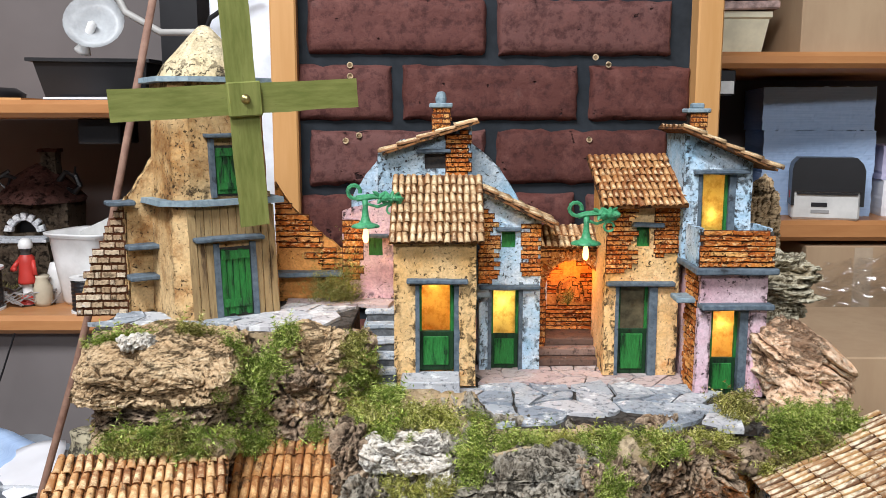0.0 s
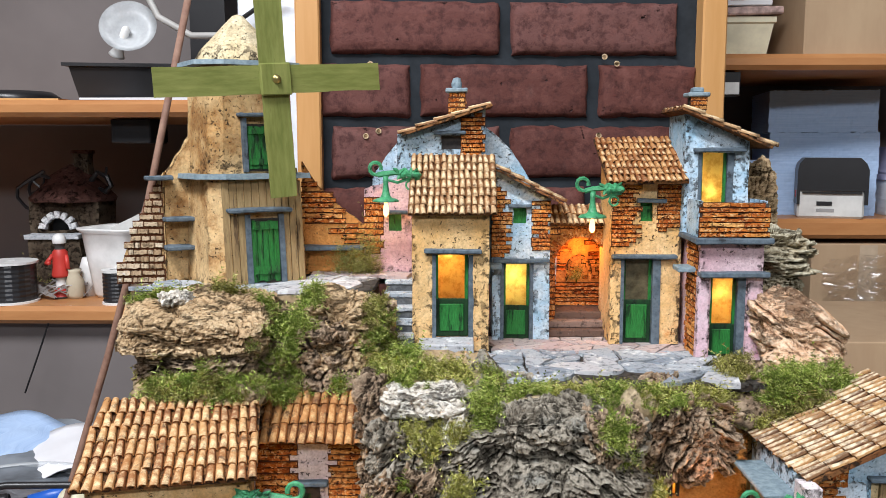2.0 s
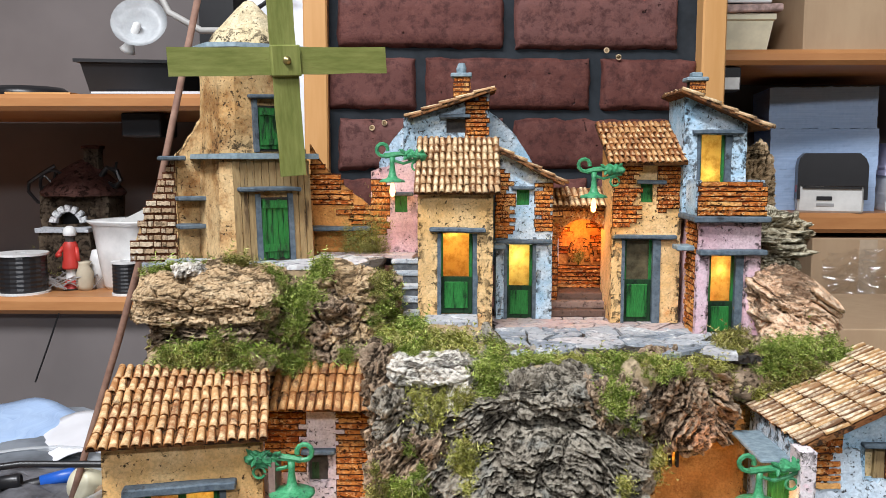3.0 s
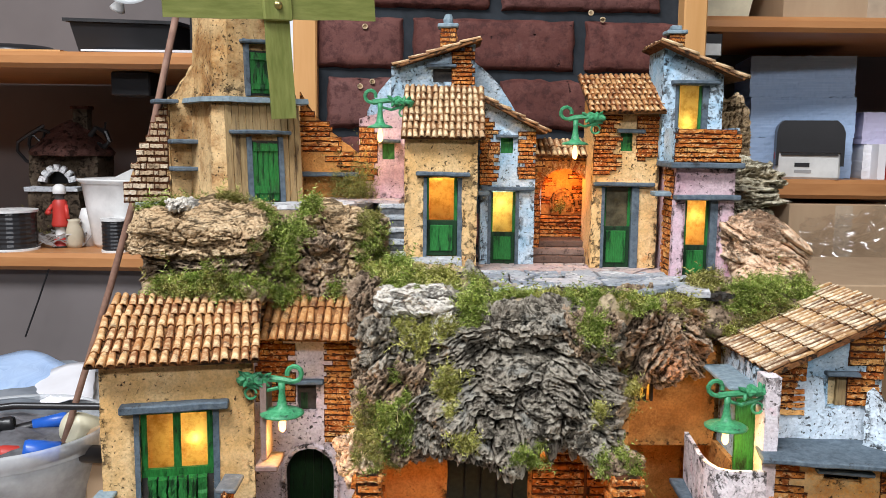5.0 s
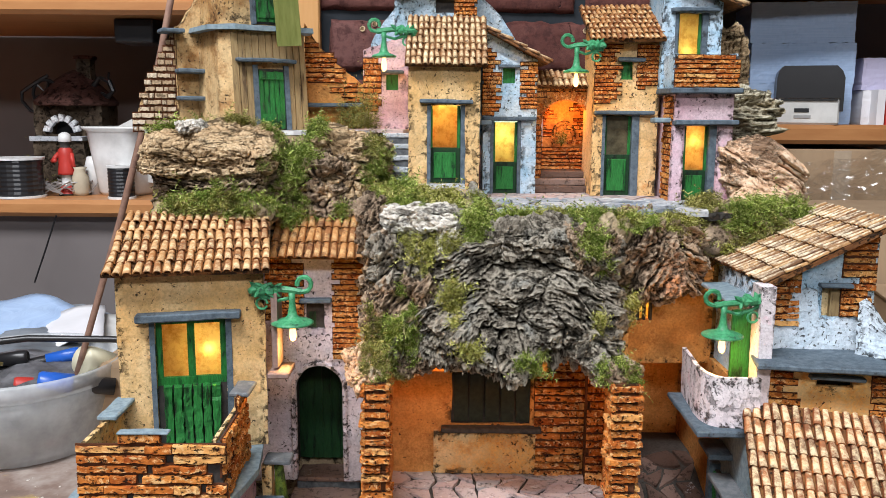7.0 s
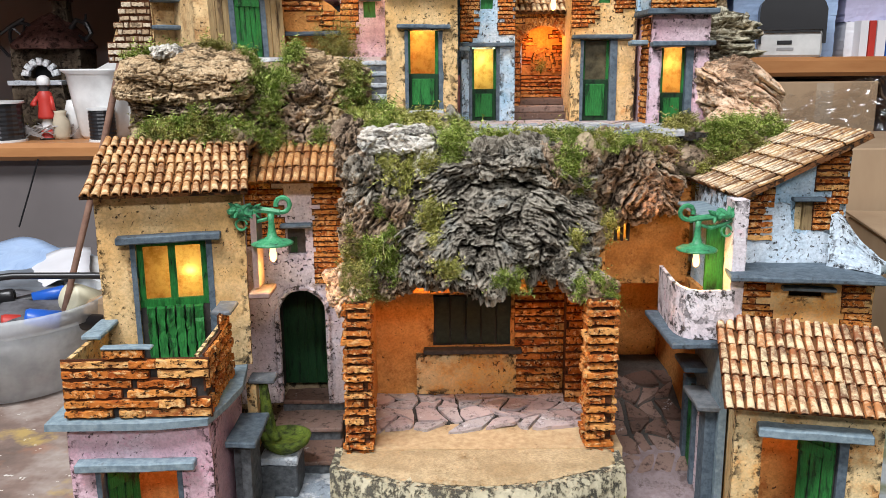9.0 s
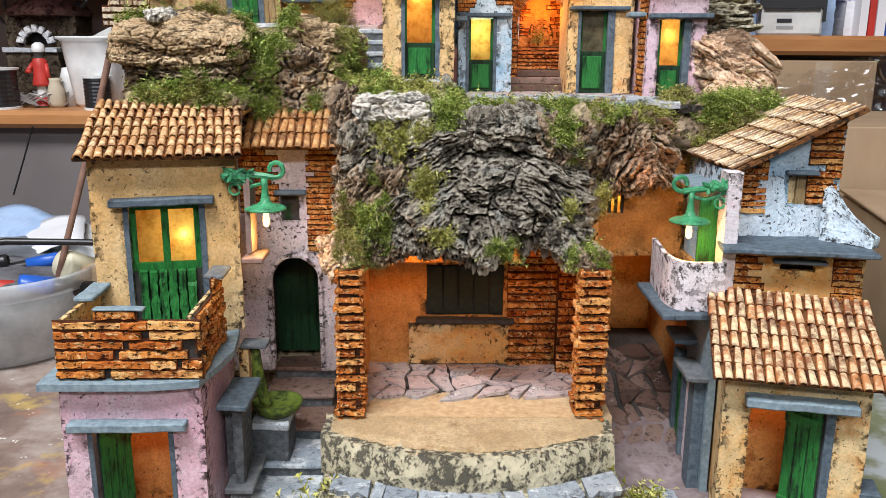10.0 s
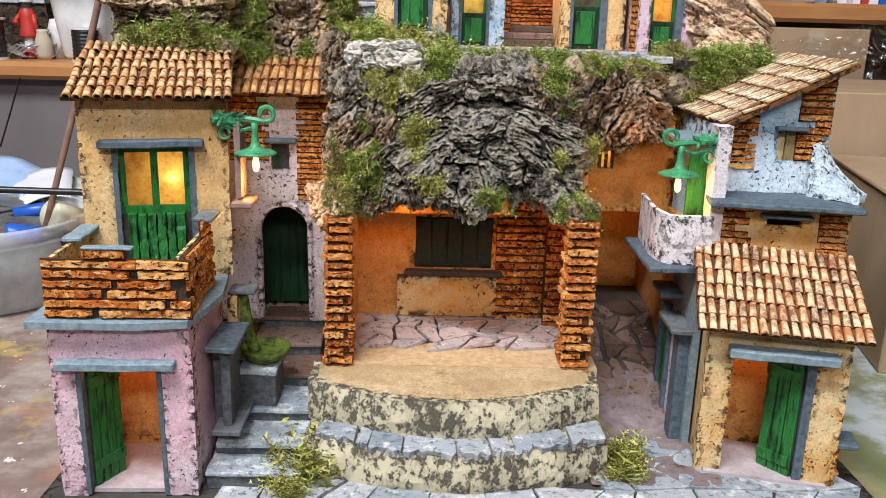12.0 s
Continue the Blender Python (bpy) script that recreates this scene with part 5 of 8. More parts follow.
# ---- bench and fountain beside the stairs ----
o = tagged(thing("side_table", -0.1225, 0.352, G, 0), "slate-grey ledge on posts against the pink shop", "ledge")
slab("top", o, SLATE, -0.003, 0.016, 0.0, 0.045, 0.087, 0.091)
part("post", box(bmesh.new(), 0.005, 0.011, 0.006, 0.013, 0.035, 0.0875, 0.0006), RISER, o)
part("post", box(bmesh.new(), -0.003, 0.009, 0.02, 0.042, 0.03, 0.0875, 0.0006), RISER, o)
slab("low_ledge", o, LEAD, -0.001, 0.017, 0.0, 0.055, 0.03, 0.034)
o = tagged(thing("fountain", -0.1, 0.414, 0.0783), "small green basin with mossy water running from the wall", "fountain")
part("basin", wobble(lathe(bmesh.new(), ((0.009, 0), (0.0155, 0.005), (0.0175, 0.0105), (0.015, 0.011), (0.0135, 0.0075), (0.003, 0.0068)), 24), 0.0003, 100), painted("mossy_green_stone", (0.05, 0.085, 0.008), (0.15, 0.2, 0.025), (0.015, 0.025, 0.004), 0.7, 0.52, 160, bump=1.0), o, "", True)
part("water", wobble(tube(bmesh.new(), [(-0.016, 0.008, 0.047), (-0.0145, 0.005, 0.043), (-0.0125, 0.002, 0.028), (-0.0095, 0.0, 0.012), (-0.006, 0, 0.0075)], 0.0032, 10, 1.25), 0.0009, 300), bpy.data.materials["mossy_green_stone"], o)
slab("spout_stone", o, LEAD, -0.024, -0.006, 0.0, 0.014, 0.048, 0.0515)
part("back_post", wobble(box(bmesh.new(), -0.025, -0.019, 0.0, 0.01, -0.0, 0.048, 0.0005), 0.0005), PALE, o)

# ---- lower right house ----
h = tagged(thing("ochre_workshop_house", 0.1955, 0.373, G, -13.5), "ochre plastered workshop with tiled porch roof and open green door", "house")
house_shell(h, 0.0875, 0.1085, 0.075, [(0.0165, 0.068, -0.001, 0.09)], PALE, 0.008)
part("shop_floor", box(bmesh.new(), 0.006, 0.083, -0.004, 0.073, -0.001, 0.0024), FLOORW, h)
part("inner_wall", box(bmesh.new(), 0.008, 0.08, 0.045, 0.048, 0, 0.107), ORANGE, h)
lintel(h, 0.0125, 0.079, 0.088, -0.0125, 0.015, 0.0058, SLATEB)
part("door_post", box(bmesh.new(), 0.0625, 0.068, -0.0005, 0.008, 0, 0.0885, 0.0003), SLATE, h)
d = part("door", box(bmesh.new(), 0, 0.024, 0, 0.002, 0.001, 0.087, 0.0003), DARKW, h, "open boarded green door", False, pose(0.0625, 0.004, 0, 0, 0, 142))
for i in range(3):
    part("board", box(bmesh.new(), 0.0005 + i * 0.008, 0.0075 + i * 0.008, 0.0015, 0.003, 0.002, 0.086, 0.0003), GREEN, d)
for z in (0.009, 0.07):
    part("batten", box(bmesh.new(), 0, 0.024, 0.003, 0.0044, z, z + 0.007, 0.0003), GREEN, d)
tiled_roof(h, (-0.009, -0.0145, 0.1075), (0.0955, -0.013, 0.1075), (-0.0115, 0.056, 0.1465), 17, 6, TILE3, None, d=(0.0925, 0.055, 0.142))
slab("side_sill", h, SLATE, 0.0865, 0.101, 0.0, 0.022, 0.028, 0.0315)
brickwork(h.children[0], 0.0, 0.03, 0, 0.03, 0, 0.0065, 0.014, 0.003, pose(0.0875, 0.003, 0, 0, 0, 90))

h = tagged(thing("blue_gable_house", 0.209, 0.452, 0.022, 0), "pale blue gabled house with exposed brick and grey ledge", "house")
gab = lambda x: 0.2235 + x * 0.5
f = house_shell(h, 0.083, 0.25, 0.075, [(0.0475, 0.0605, 0.2, 0.221)], SKYB, 0.006, gab)
w = part("window", box(bmesh.new(), 0.0475, 0.0605, 0.004, 0.006, 0.2, 0.221), PALE, h, "small boarded window")
part("shutter", box(bmesh.new(), 0.0535, 0.06, 0.001, 0.004, 0.2, 0.22, 0.0002), PLANKW, w)
lintel(h, 0.044, 0.066, 0.221, -0.006, 0.009, 0.003)
brickwork(f, 0.0, 0.032, 0.193, 0.235, 0, 0.0046, 0.024, 0.0026, None, lambda x, z: z > 0.192 + 0.7 * max(0, x - 0.016) and z < gab(x) - 0.003)
brickwork(f, 0.06, 0.083, 0.2, 0.27, 0, 0.0046, 0.024, 0.0026, None, lambda x, z: x > 0.064 + 0.006 * noise.noise(Vector((z * 90, 3, 1))) and z < gab(x) - 0.003)
wash = panel(bmesh.new(), 0.001, 0.081, 0.24, -0.0009, 0.0004, (), 0.176, lambda x: (0.196 if x < 0.024 else 0.22 if x < 0.046 else 0.1985 if x < 0.063 else 0.2) + 0.005 * noise.noise(Vector((x * 260, 2, 7))), 0.0025)
part("whitewash_patch", wobble(wash, 0.0004, 160), LIME, h, "flaking white limewash")
tiled_roof(h, (-0.006, 0.075, 0.2285), (0.004, -0.016, 0.2265), (0.0785, 0.075, 0.2705), 17, 6, TILE4, None, "roof", 0.003)
slab("side_ledge", h, SLATEB, -0.02, 0.001, -0.003, 0.055, 0.21, 0.213)
# middle storey that steps forward under the ledge
m = tagged(thing("middle_storey", 0.2095, 0.43, 0.022, -9), "ochre and brick storey with a slit window under a grey ledge", "house")
f = house_shell(m, 0.09, 0.173, 0.05, [(0.036, 0.058, 0.159, 0.164)], PALE, 0.006)
# dark sheet behind the slit in place of its inner shade
part("slit_dark", box(bmesh.new(), 0.034, 0.06, 0.007, 0.009, 0.157, 0.166), DARKW, m)
lintel(m, 0.03, 0.065, 0.1645, -0.006, 0.008, 0.003)
brickwork(f, 0.0, 0.026, 0.135, 0.173, 0, 0.0046, 0.024, 0.0024, None, lambda x, z: x < 0.02 + 0.008 * noise.noise(Vector((z * 90, 3, 5))))
brickwork(f, 0.07, 0.09, 0.135, 0.173, 0, 0.0046, 0.024, 0.0024)
slab("ledge", m, SLATE, -0.006, 0.093, -0.018, 0.06, 0.1735, 0.177)
bm = panel(bmesh.new(), 0, 0.036, 0.05, 0, 0.011, (), 0, lambda x: 0.006 + 0.031 * (1 - x / 0.036) ** 1.1 + 0.004 * noise.noise(Vector((x * 300, 0, 4))))
part("buttress", wobble(bm, 0.0016, 120), LIME, m, "lumpy blue-white buttress", False, pose(0.064, 0.02, 0.177, 0, 0, -38))

# balcony over the right alley
o = tagged(thing("plaster_balcony", 0.171, 0.421, 0.148, 0), "rounded pink and white plaster balcony over the alley", "balcony")
slab("slab", o, SLATE, -0.006, 0.044, -0.006, 0.074, 0.0, 0.004)
bm = bmesh.new()
pts = [(0.004, 0.074), (0.002, 0.05), (0.0005, 0.03), (0.001, 0.016), (0.005, 0.006), (0.012, 0.001), (0.024, 0.0), (0.036, 0.0)]
prev = None
for k, (x, y) in enumerate(pts):
    q = Vector((x, y, 0))
    a = Vector(pts[max(k - 1, 0)]) - Vector(pts[min(k + 1, len(pts) - 1)])
    nrm = Vector((-a.y, a.x, 0)).normalized() * 0.003
    cur = [bm.verts.new(q + Vector((0, 0, z))) for z in (0.004, 0.016, 0.028, 0.039)] + [bm.verts.new(q - nrm + Vector((0, 0, z))) for z in (0.039, 0.028, 0.016, 0.004)]
    if prev:
        for i in range(8):
            bm.faces.new((prev[i], cur[i], cur[(i + 1) % 8], prev[(i + 1) % 8]))
    prev = cur
part("parapet", wobble(bm, 0.0006), CHALK, o)
part("jamb", wobble(box(bmesh.new(), 0.034, 0.043, 0.004, 0.02, 0.004, 0.1, 0.0004), 0.0006), CHALK, o)
part("shutter", box(bmesh.new(), 0.022, 0.036, 0.022, 0.025, 0.004, 0.08), GREEN, o)
# alley below the balcony
o = tagged(thing("alley_doorway", 0.1965, 0.478, G, -93), "slate framed green side door in the alley", "doorway")
for x, w in ((0.0, 0.009), (0.03, 0.004), (0.052, 0.013)):
    part("door_post", wobble(box(bmesh.new(), x, x + w, -0.004, 0.004, 0, 0.084, 0.0004), 0.0005), SLATE, o)
d = part("door", box(bmesh.new(), 0.009, 0.03, 0.0, 0.003, 0, 0.08), DARKW, o, "green boarded door")
for k in range(3):
    part("board", box(bmesh.new(), 0.0095 + k * 0.0068, 0.0158 + k * 0.0068, -0.0012, 0.0005, 0, 0.079, 0.0002), GREEN, d)
part("panel", wobble(box(bmesh.new(), 0.034, 0.052, -0.001, 0.004, 0, 0.08), 0.0005), LILAC, o)
slab("canopy", o, SLATE, 0.004, 0.036, -0.012, 0.006, 0.098, 0.102)
slab("canopy", o, LEAD, 0.03, 0.07, -0.011, 0.006, 0.083, 0.087)
part("wall", wobble(box(bmesh.new(), 0.0, 0.07, 0.004, 0.009, 0, 0.128), 0.0005), SLATEB, o)
a = tagged(thing("alley_house"), "orange lit house at the end of the alley", "house")
bm = panel(bmesh.new(), 0.118, 0.206, 0.255, 0.527, 0.534, [(0.146, 0.158, 0.2, 0.219)], 0.165)
part("upper_wall", wobble(bm, 0.001), ORANGE, a)
part("pane", box(bmesh.new(), 0.145, 0.159, 0.531, 0.532, 0.199, 0.22), PANE, a, "amber lit window")
for k in (0.1475, 0.1525, 0.1575):
    part("bar", box(bmesh.new(), k - 0.001, k + 0.001, 0.526, 0.53, 0.2, 0.219), DARKW, a)
part("side_wall", wobble(box(bmesh.new(), 0.205, 0.21, 0.45, 0.606, 0.022, 0.17), 0.0006), ORANGE, a)
part("end_wall", wobble(box(bmesh.new(), 0.122, 0.213, 0.607, 0.614, 0.022, 0.188), 0.001), ORANGE, a)
part("alley_ceiling", wobble(box(bmesh.new(), 0.131, 0.2125, 0.5345, 0.6065, 0.172, 0.178), 0.0008), ORANGE, a)
bulb_lamp(0.18, 0.57, 0.15, 0.008, (1.0, 0.33, 0.06), 0.004)
bulb_lamp(0.152, 0.545, 0.21, 0.02, (1.0, 0.55, 0.12), 0.003)
bulb_lamp(0.165, 0.475, 0.235, 0.014, (1.0, 0.33, 0.06), 0.004)
# cave bulb behind the overhang
bulb_lamp(-0.008, 0.474, 0.18, 0.05, (1.0, 0.38, 0.08), 0.004)
bulb_lamp(0.056, 0.474, 0.182, 0.05, (1.0, 0.38, 0.08), 0.004)
bulb_lamp(-0.165, 0.372, 0.115, 0.05, (1.0, 0.36, 0.08), 0.004)
bulb_lamp(0.235, 0.39, 0.115, 0.03, (1.0, 0.42, 0.12), 0.004)

# ---- upper street ----
U = 0.287
up = structure("upper_street", wobble(box(bmesh.new(), -0.05, 0.225, 0.516, 0.70, 0.28, U - 0.0012), 0.0004), GROUT, "dark mortar bed of the upper street")
paving(up, PAVE, (-0.03, 0.215, 0.514, 0.606, 0.024), lambda x, y: -0.035 < x < 0.205 and y > 0.522 - 0.008 * math.sin(x * 40), U + 0.0012, 0.004, gap=0.11, lift=0.0009)
paving(up, PAVEP, (0.02, 0.2, 0.60, 0.66, 0.02), lambda x, y: x < 0.185, U + 0.0012, gap=0.06)
tr = structure("upper_terrace", wobble(box(bmesh.new(), -0.238, -0.064, 0.552, 0.70, 0.339, 0.3425), 0.0004), GROUT, "dark mortar bed of the mill terrace")
paving(tr, PAVEW, (-0.13, -0.06, 0.55, 0.62, 0.02), lambda x, y: x < -0.074, 0.3445, gap=0.06)
paving(tr, PAVEP, (-0.125, -0.04, 0.622, 0.66, 0.02), lambda x, y: True, 0.345, gap=0.06)
paving(tr, PAVE, (-0.24, -0.13, 0.552, 0.6, 0.02), lambda x, y: True, 0.3445, gap=0.06)
st = tagged(thing("street_steps"), "narrow grey stone steps between the two streets", "stairs")
for i in range(6):
    slab("step", st, STEP, -0.0615 + 0.0006 * i, -0.034, 0.572 + 0.0085 * i, 0.66, 0.285 + 0.0093 * (i + 1) - 0.003, 0.285 + 0.0093 * (i + 1) + 0.001, 0.0008)
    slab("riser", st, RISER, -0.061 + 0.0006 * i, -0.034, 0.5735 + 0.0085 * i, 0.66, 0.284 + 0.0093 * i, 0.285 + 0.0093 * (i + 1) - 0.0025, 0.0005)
slab("door_step", st, PAVE, -0.03, 0.012, 0.566, 0.592, 0.287, 0.3005, 0.0006)

# yellow tower house with tiled porch roof
h = tagged(thing("yellow_tower_house", -0.0355, 0.588, 0.29, 2), "narrow ochre house with tiled roof and lit green door", "house")
f = house_shell(h, 0.0595, 0.112, 0.06, [(0.0165, 0.0475, 0.009, 0.076)], OCHRE, 0.005)
door_unit(h, 0.0175, 0.0435, 0.011, 0.0755, 0.0045, True, split=0.46)
part("door_post", box(bmesh.new(), 0.0155, 0.0185, -0.0005, 0.0045, 0.009, 0.0765, 0.0003), SLATE, h)
part("door_post", box(bmesh.new(), 0.0435, 0.048, 0.001, 0.008, 0.009, 0.0765, 0.0003), SLATE, h)
part("inner_wall", box(bmesh.new(), 0.004, 0.056, 0.03, 0.032, 0, 0.1), PALE, h)
lintel(h, 0.0095, 0.0535, 0.077, -0.006, 0.009, 0.0035)
tiled_roof(h, (-0.003, -0.008, 0.1085), (0.065, -0.008, 0.1085), (-0.001, 0.044, 0.152), 14, 7, TILE2)
bulb_lamp(-0.0085, 0.5983, 0.3665, 0.036, (1.0, 0.86, 0.56), 0.0016)
# blue tower behind with chimney and slanting roof
h = tagged(thing("blue_tower_house", -0.05, 0.644, 0.33, 0), "pale blue tower with brick corner, chimney and slanting roof", "house")
tp = lambda x: 0.129 + max(0, x - 0.01) * 0.32
f = house_shell(h, 0.072, 0.15, 0.04, [(0.036, 0.053, 0.116, 0.128)], BLUE, 0.005, tp)
part("window", box(bmesh.new(), 0.035, 0.054, 0.004, 0.006, 0.114, 0.13), DARKW, h, "small dark attic window")
lintel(h, 0.03, 0.056, 0.1285, -0.005, 0.008, 0.003)
brickwork(f, 0.052, 0.072, 0.1, 0.146, 0, 0.0035, 0.013, 0.0026, None, lambda x, z: z < tp(x) - 0.002)
tiled_roof(h, (0.004, 0.04, 0.129), (0.004, -0.012, 0.129), (0.077, 0.04, 0.153), 8, 5, TILE2, None, "roof", 0.0018)
c = part("chimney", box(bmesh.new(), 0.042, 0.055, 0.004, 0.017, 0.135, 0.163), GROUT, h, "small brick chimney with a slate pot")
brickwork(c, 0.0415, 0.0555, 0.142, 0.163, 0.0035, 0.004, 0.009, 0.0012)
brickwork(c, 0, 0.013, 0.142, 0.163, 0, 0.0035, 0.009, 0.0012, pose(0.055, 0.004, 0, 0, 0, 90))
slab("chimney_cap", h, SLATEB, 0.0395, 0.0575, 0.001, 0.02, 0.163, 0.1665, 0.0005)
part("chimney_pot", wobble(lathe(bmesh.new(), ((0.004, 0), (0.0045, 0.004), (0.003, 0.0085), (0.001, 0.009)), 10, pose(0.0485, 0.0105, 0.1665)), 0.0004, 200), SLATEB, h)
# broken gable walls left and right of the tower
gw = tagged(thing("ruined_gable", 0.0, 0.668, 0.33, 0), "ragged pale blue broken gable wall", "wall")
rag = lambda x, a: a + 0.0025 * noise.noise(Vector((x * 260, a * 10, 3)))
bm = panel(bmesh.new(), -0.074, 0.085, 0.16, 0, 0.005, (), 0, lambda x: rag(x, max(0.03, 0.138 - 0.0 - (max(0, x - 0.02) * 30) ** 2 * 0.016 - max(0, x - 0.02) * 0.55 - (max(0, -0.03 - x) * 30) ** 1.6 * 0.03)), 0.004)
part("wall", wobble(bm, 0.0008), SKYB, gw)
# little brick-cornered wall and bush at the left of the tower
gl = tagged(thing("pink_side_house", -0.078, 0.64, 0.345, 0), "small pink plastered house with brick corner and green window", "house")
f = part("front_wall", wobble(panel(bmesh.new(), 0.0, 0.045, 0.075, 0, 0.005, [(0.02, 0.031, 0.034, 0.048)], 0, lambda x: rag(x, 0.068 + 0.4 * x)), 0.0006), ROSE, gl)
part("window", box(bmesh.new(), 0.019, 0.032, 0.003, 0.005, 0.033, 0.049), GREEN, gl, "small green shutter")
lintel(gl, 0.016, 0.036, 0.0485, -0.005, 0.008, 0.003)
brickwork(f, 0.0, 0.016, 0.015, 0.062, 0, 0.005, 0.012, 0.0018)

# small white-blue house
h = tagged(thing("white_blue_house", 0.0285, 0.638, 0.2875, 0), "white and blue plastered house with brick corners and lit door", "house")
tp = lambda x: 0.143 - x * 0.52
f = house_shell(h, 0.0475, 0.125, 0.05, [(0.0085, 0.0335, 0.0, 0.065), (0.017, 0.0275, 0.098, 0.1115)], SKYB, 0.005, tp)
door_unit(h, 0.009, 0.031, 0.0, 0.064, 0.0045, True, split=0.45)
for a in (0.0065, 0.031):
    part("door_post", box(bmesh.new(), a, a + 0.003, -0.0005, 0.006, 0, 0.071, 0.0003), SLATE, h)
part("inner_wall", box(bmesh.new(), 0.004, 0.044, 0.03, 0.032, 0, 0.1), PALE, h)
part("window", box(bmesh.new(), 0.016, 0.0285, 0.003, 0.005, 0.097, 0.1125), GREEN, h, "small dark green window")
lintel(h, 0.0, 0.047, 0.0655, -0.006, 0.009, 0.0035)
lintel(h, 0.0125, 0.032, 0.1115, -0.005, 0.008, 0.003)
brickwork(f, -0.001, 0.016, 0.07, 0.128, 0, 0.0035, 0.012, 0.0026, None, lambda x, z: x < 0.012 + 0.006 * noise.noise(Vector((z * 120, 1, 0))))
brickwork(f, 0.032, 0.0475, 0.076, 0.12, 0, 0.0035, 0.012, 0.0026, None, lambda x, z: x > 0.034 + 0.006 * noise.noise(Vector((z * 120, 7, 0))) and z < tp(x) - 0.003)
tiled_roof(h, (0.056, -0.012, 0.1165), (0.056, 0.05, 0.1165), (-0.002, -0.012, 0.146), 9, 5, TILE2, None, "roof", 0.0018)
slab("side_sill", h, SLATEB, -0.003, 0.007, -0.016, 0.0, 0.062, 0.066)
bulb_lamp(0.0475, 0.6483, 0.342, 0.036, (1.0, 0.86, 0.56), 0.0016)

# archway with shrine
h = tagged(thing("brick_archway", 0.078, 0.662, 0.2875, 0), "orange brick archway over steps, lit from within", "archway")
f = part("front_wall", wobble(panel(bmesh.new(), 0.0, 0.056, 0.098, 0, 0.006, (), 0, None, 0.004, [(0.005, 0.05, -0.001, 0.062)]), 0.0005), ORANGE, h)
for k in range(17):
    a = math.pi * (k + 0.5) / 17
    share("brick", rng.choice(BRICKS[1.0]), f, pose(0.0275 + 0.0268 * math.cos(a), -0.0002, 0.062 + 0.0268 * math.sin(a), 0, -math.degrees(a), 0) @ Matrix.Diagonal((0.0085, 0.0018, 0.0042, 1)))
brickwork(f, 0.0, 0.0055, 0.0, 0.062, 0, 0.005, 0.008, 0.0015)
brickwork(f, 0.0, 0.055, 0.06, 0.097, 0, 0.005, 0.009, 0.0012, None, lambda x, z: (x - 0.0275) ** 2 + (z - 0.062) ** 2 > 0.0315 ** 2)
tiled_roof(h, (-0.002, -0.007, 0.0965), (0.06, -0.007, 0.0965), (-0.002, 0.018, 0.111), 12, 2, TILE2)
for i in range(3):
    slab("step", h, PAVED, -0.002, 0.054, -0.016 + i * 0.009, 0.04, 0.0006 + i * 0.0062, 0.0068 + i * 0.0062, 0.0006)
bk = part("inner_wall", wobble(box(bmesh.new(), -0.002, 0.06, 0.034, 0.04, 0, 0.1), 0.0005), ORANGE, h)
brickwork(bk, 0.0, 0.056, 0.012, 0.085, 0.034, 0.0035, 0.026, 0.0026, None, lambda x, z: z < 0.04 or abs(x - 0.03) > 0.013 + 0.006 * noise.noise(Vector((z * 150, 0, 3))))
for x in (0.0, 0.051):
    part("side_wall", wobble(box(bmesh.new(), x, x + 0.005, 0.006, 0.036, 0, 0.1), 0.0004), ORANGE, h)
rim = [(0.03 + 0.010 * math.cos(a), 0.032, 0.052 + 0.012 * math.sin(a)) for a in [math.pi * k / 10 for k in range(11)]]
part("niche_rim", wobble(tube(bmesh.new(), [(0.04, 0.032, 0.042)] + rim + [(0.02, 0.032, 0.042)], 0.002, 6), 0.0006, 150), ORANGE, h)
bush((0.105, 0.6865, 0.33), (0.0045, 0.003, 0.011), 260, MOSSO, 72, "dark olive plant in the lit wall niche")
bulb_lamp(0.106, 0.676, 0.362, 0.055, (1.0, 0.4, 0.09), 0.003)

# orange house with tiled roof
h = tagged(thing("orange_brick_house", 0.1235, 0.622, 0.2885, 0), "orange plaster and brick house with tiled roof and green door", "house")
f = house_shell(h, 0.056, 0.135, 0.055, [(0.0085, 0.0365, 0.0, 0.07), (0.0225, 0.033, 0.1, 0.115)], OCHRE, 0.005)
door_unit(h, 0.0105, 0.034, 0.0, 0.069, 0.0045, False, split=0.52)
part("door_post", box(bmesh.new(), 0.008, 0.011, -0.0005, 0.006, 0, 0.07, 0.0003), SLATE, h)
part("door_post", box(bmesh.new(), 0.034, 0.04, -0.001, 0.006, 0, 0.07, 0.0003), SLATE, h)
lintel(h, 0.0, 0.052, 0.0705, -0.006, 0.009, 0.0035)
part("window", box(bmesh.new(), 0.0215, 0.034, 0.003, 0.005, 0.099, 0.116), GREEN, h, "small green window")
lintel(h, 0.019, 0.0425, 0.1155, -0.005, 0.008, 0.0035)
brickwork(f, 0.0, 0.024, 0.08, 0.13, 0, 0.0035, 0.013, 0.0026, None, lambda x, z: x < 0.019 + 0.008 * noise.noise(Vector((z * 120, 11, 0))))
brickwork(f, 0.036, 0.056, 0.092, 0.13, 0, 0.0035, 0.013, 0.0026, None, lambda x, z: z > 0.095 + 0.01 * noise.noise(Vector((x * 120, 4, 0))))
tiled_roof(h, (-0.0065, -0.016, 0.1325), (0.0565, -0.016, 0.1335), (-0.0085, 0.048, 0.167), 14, 7, TILE)
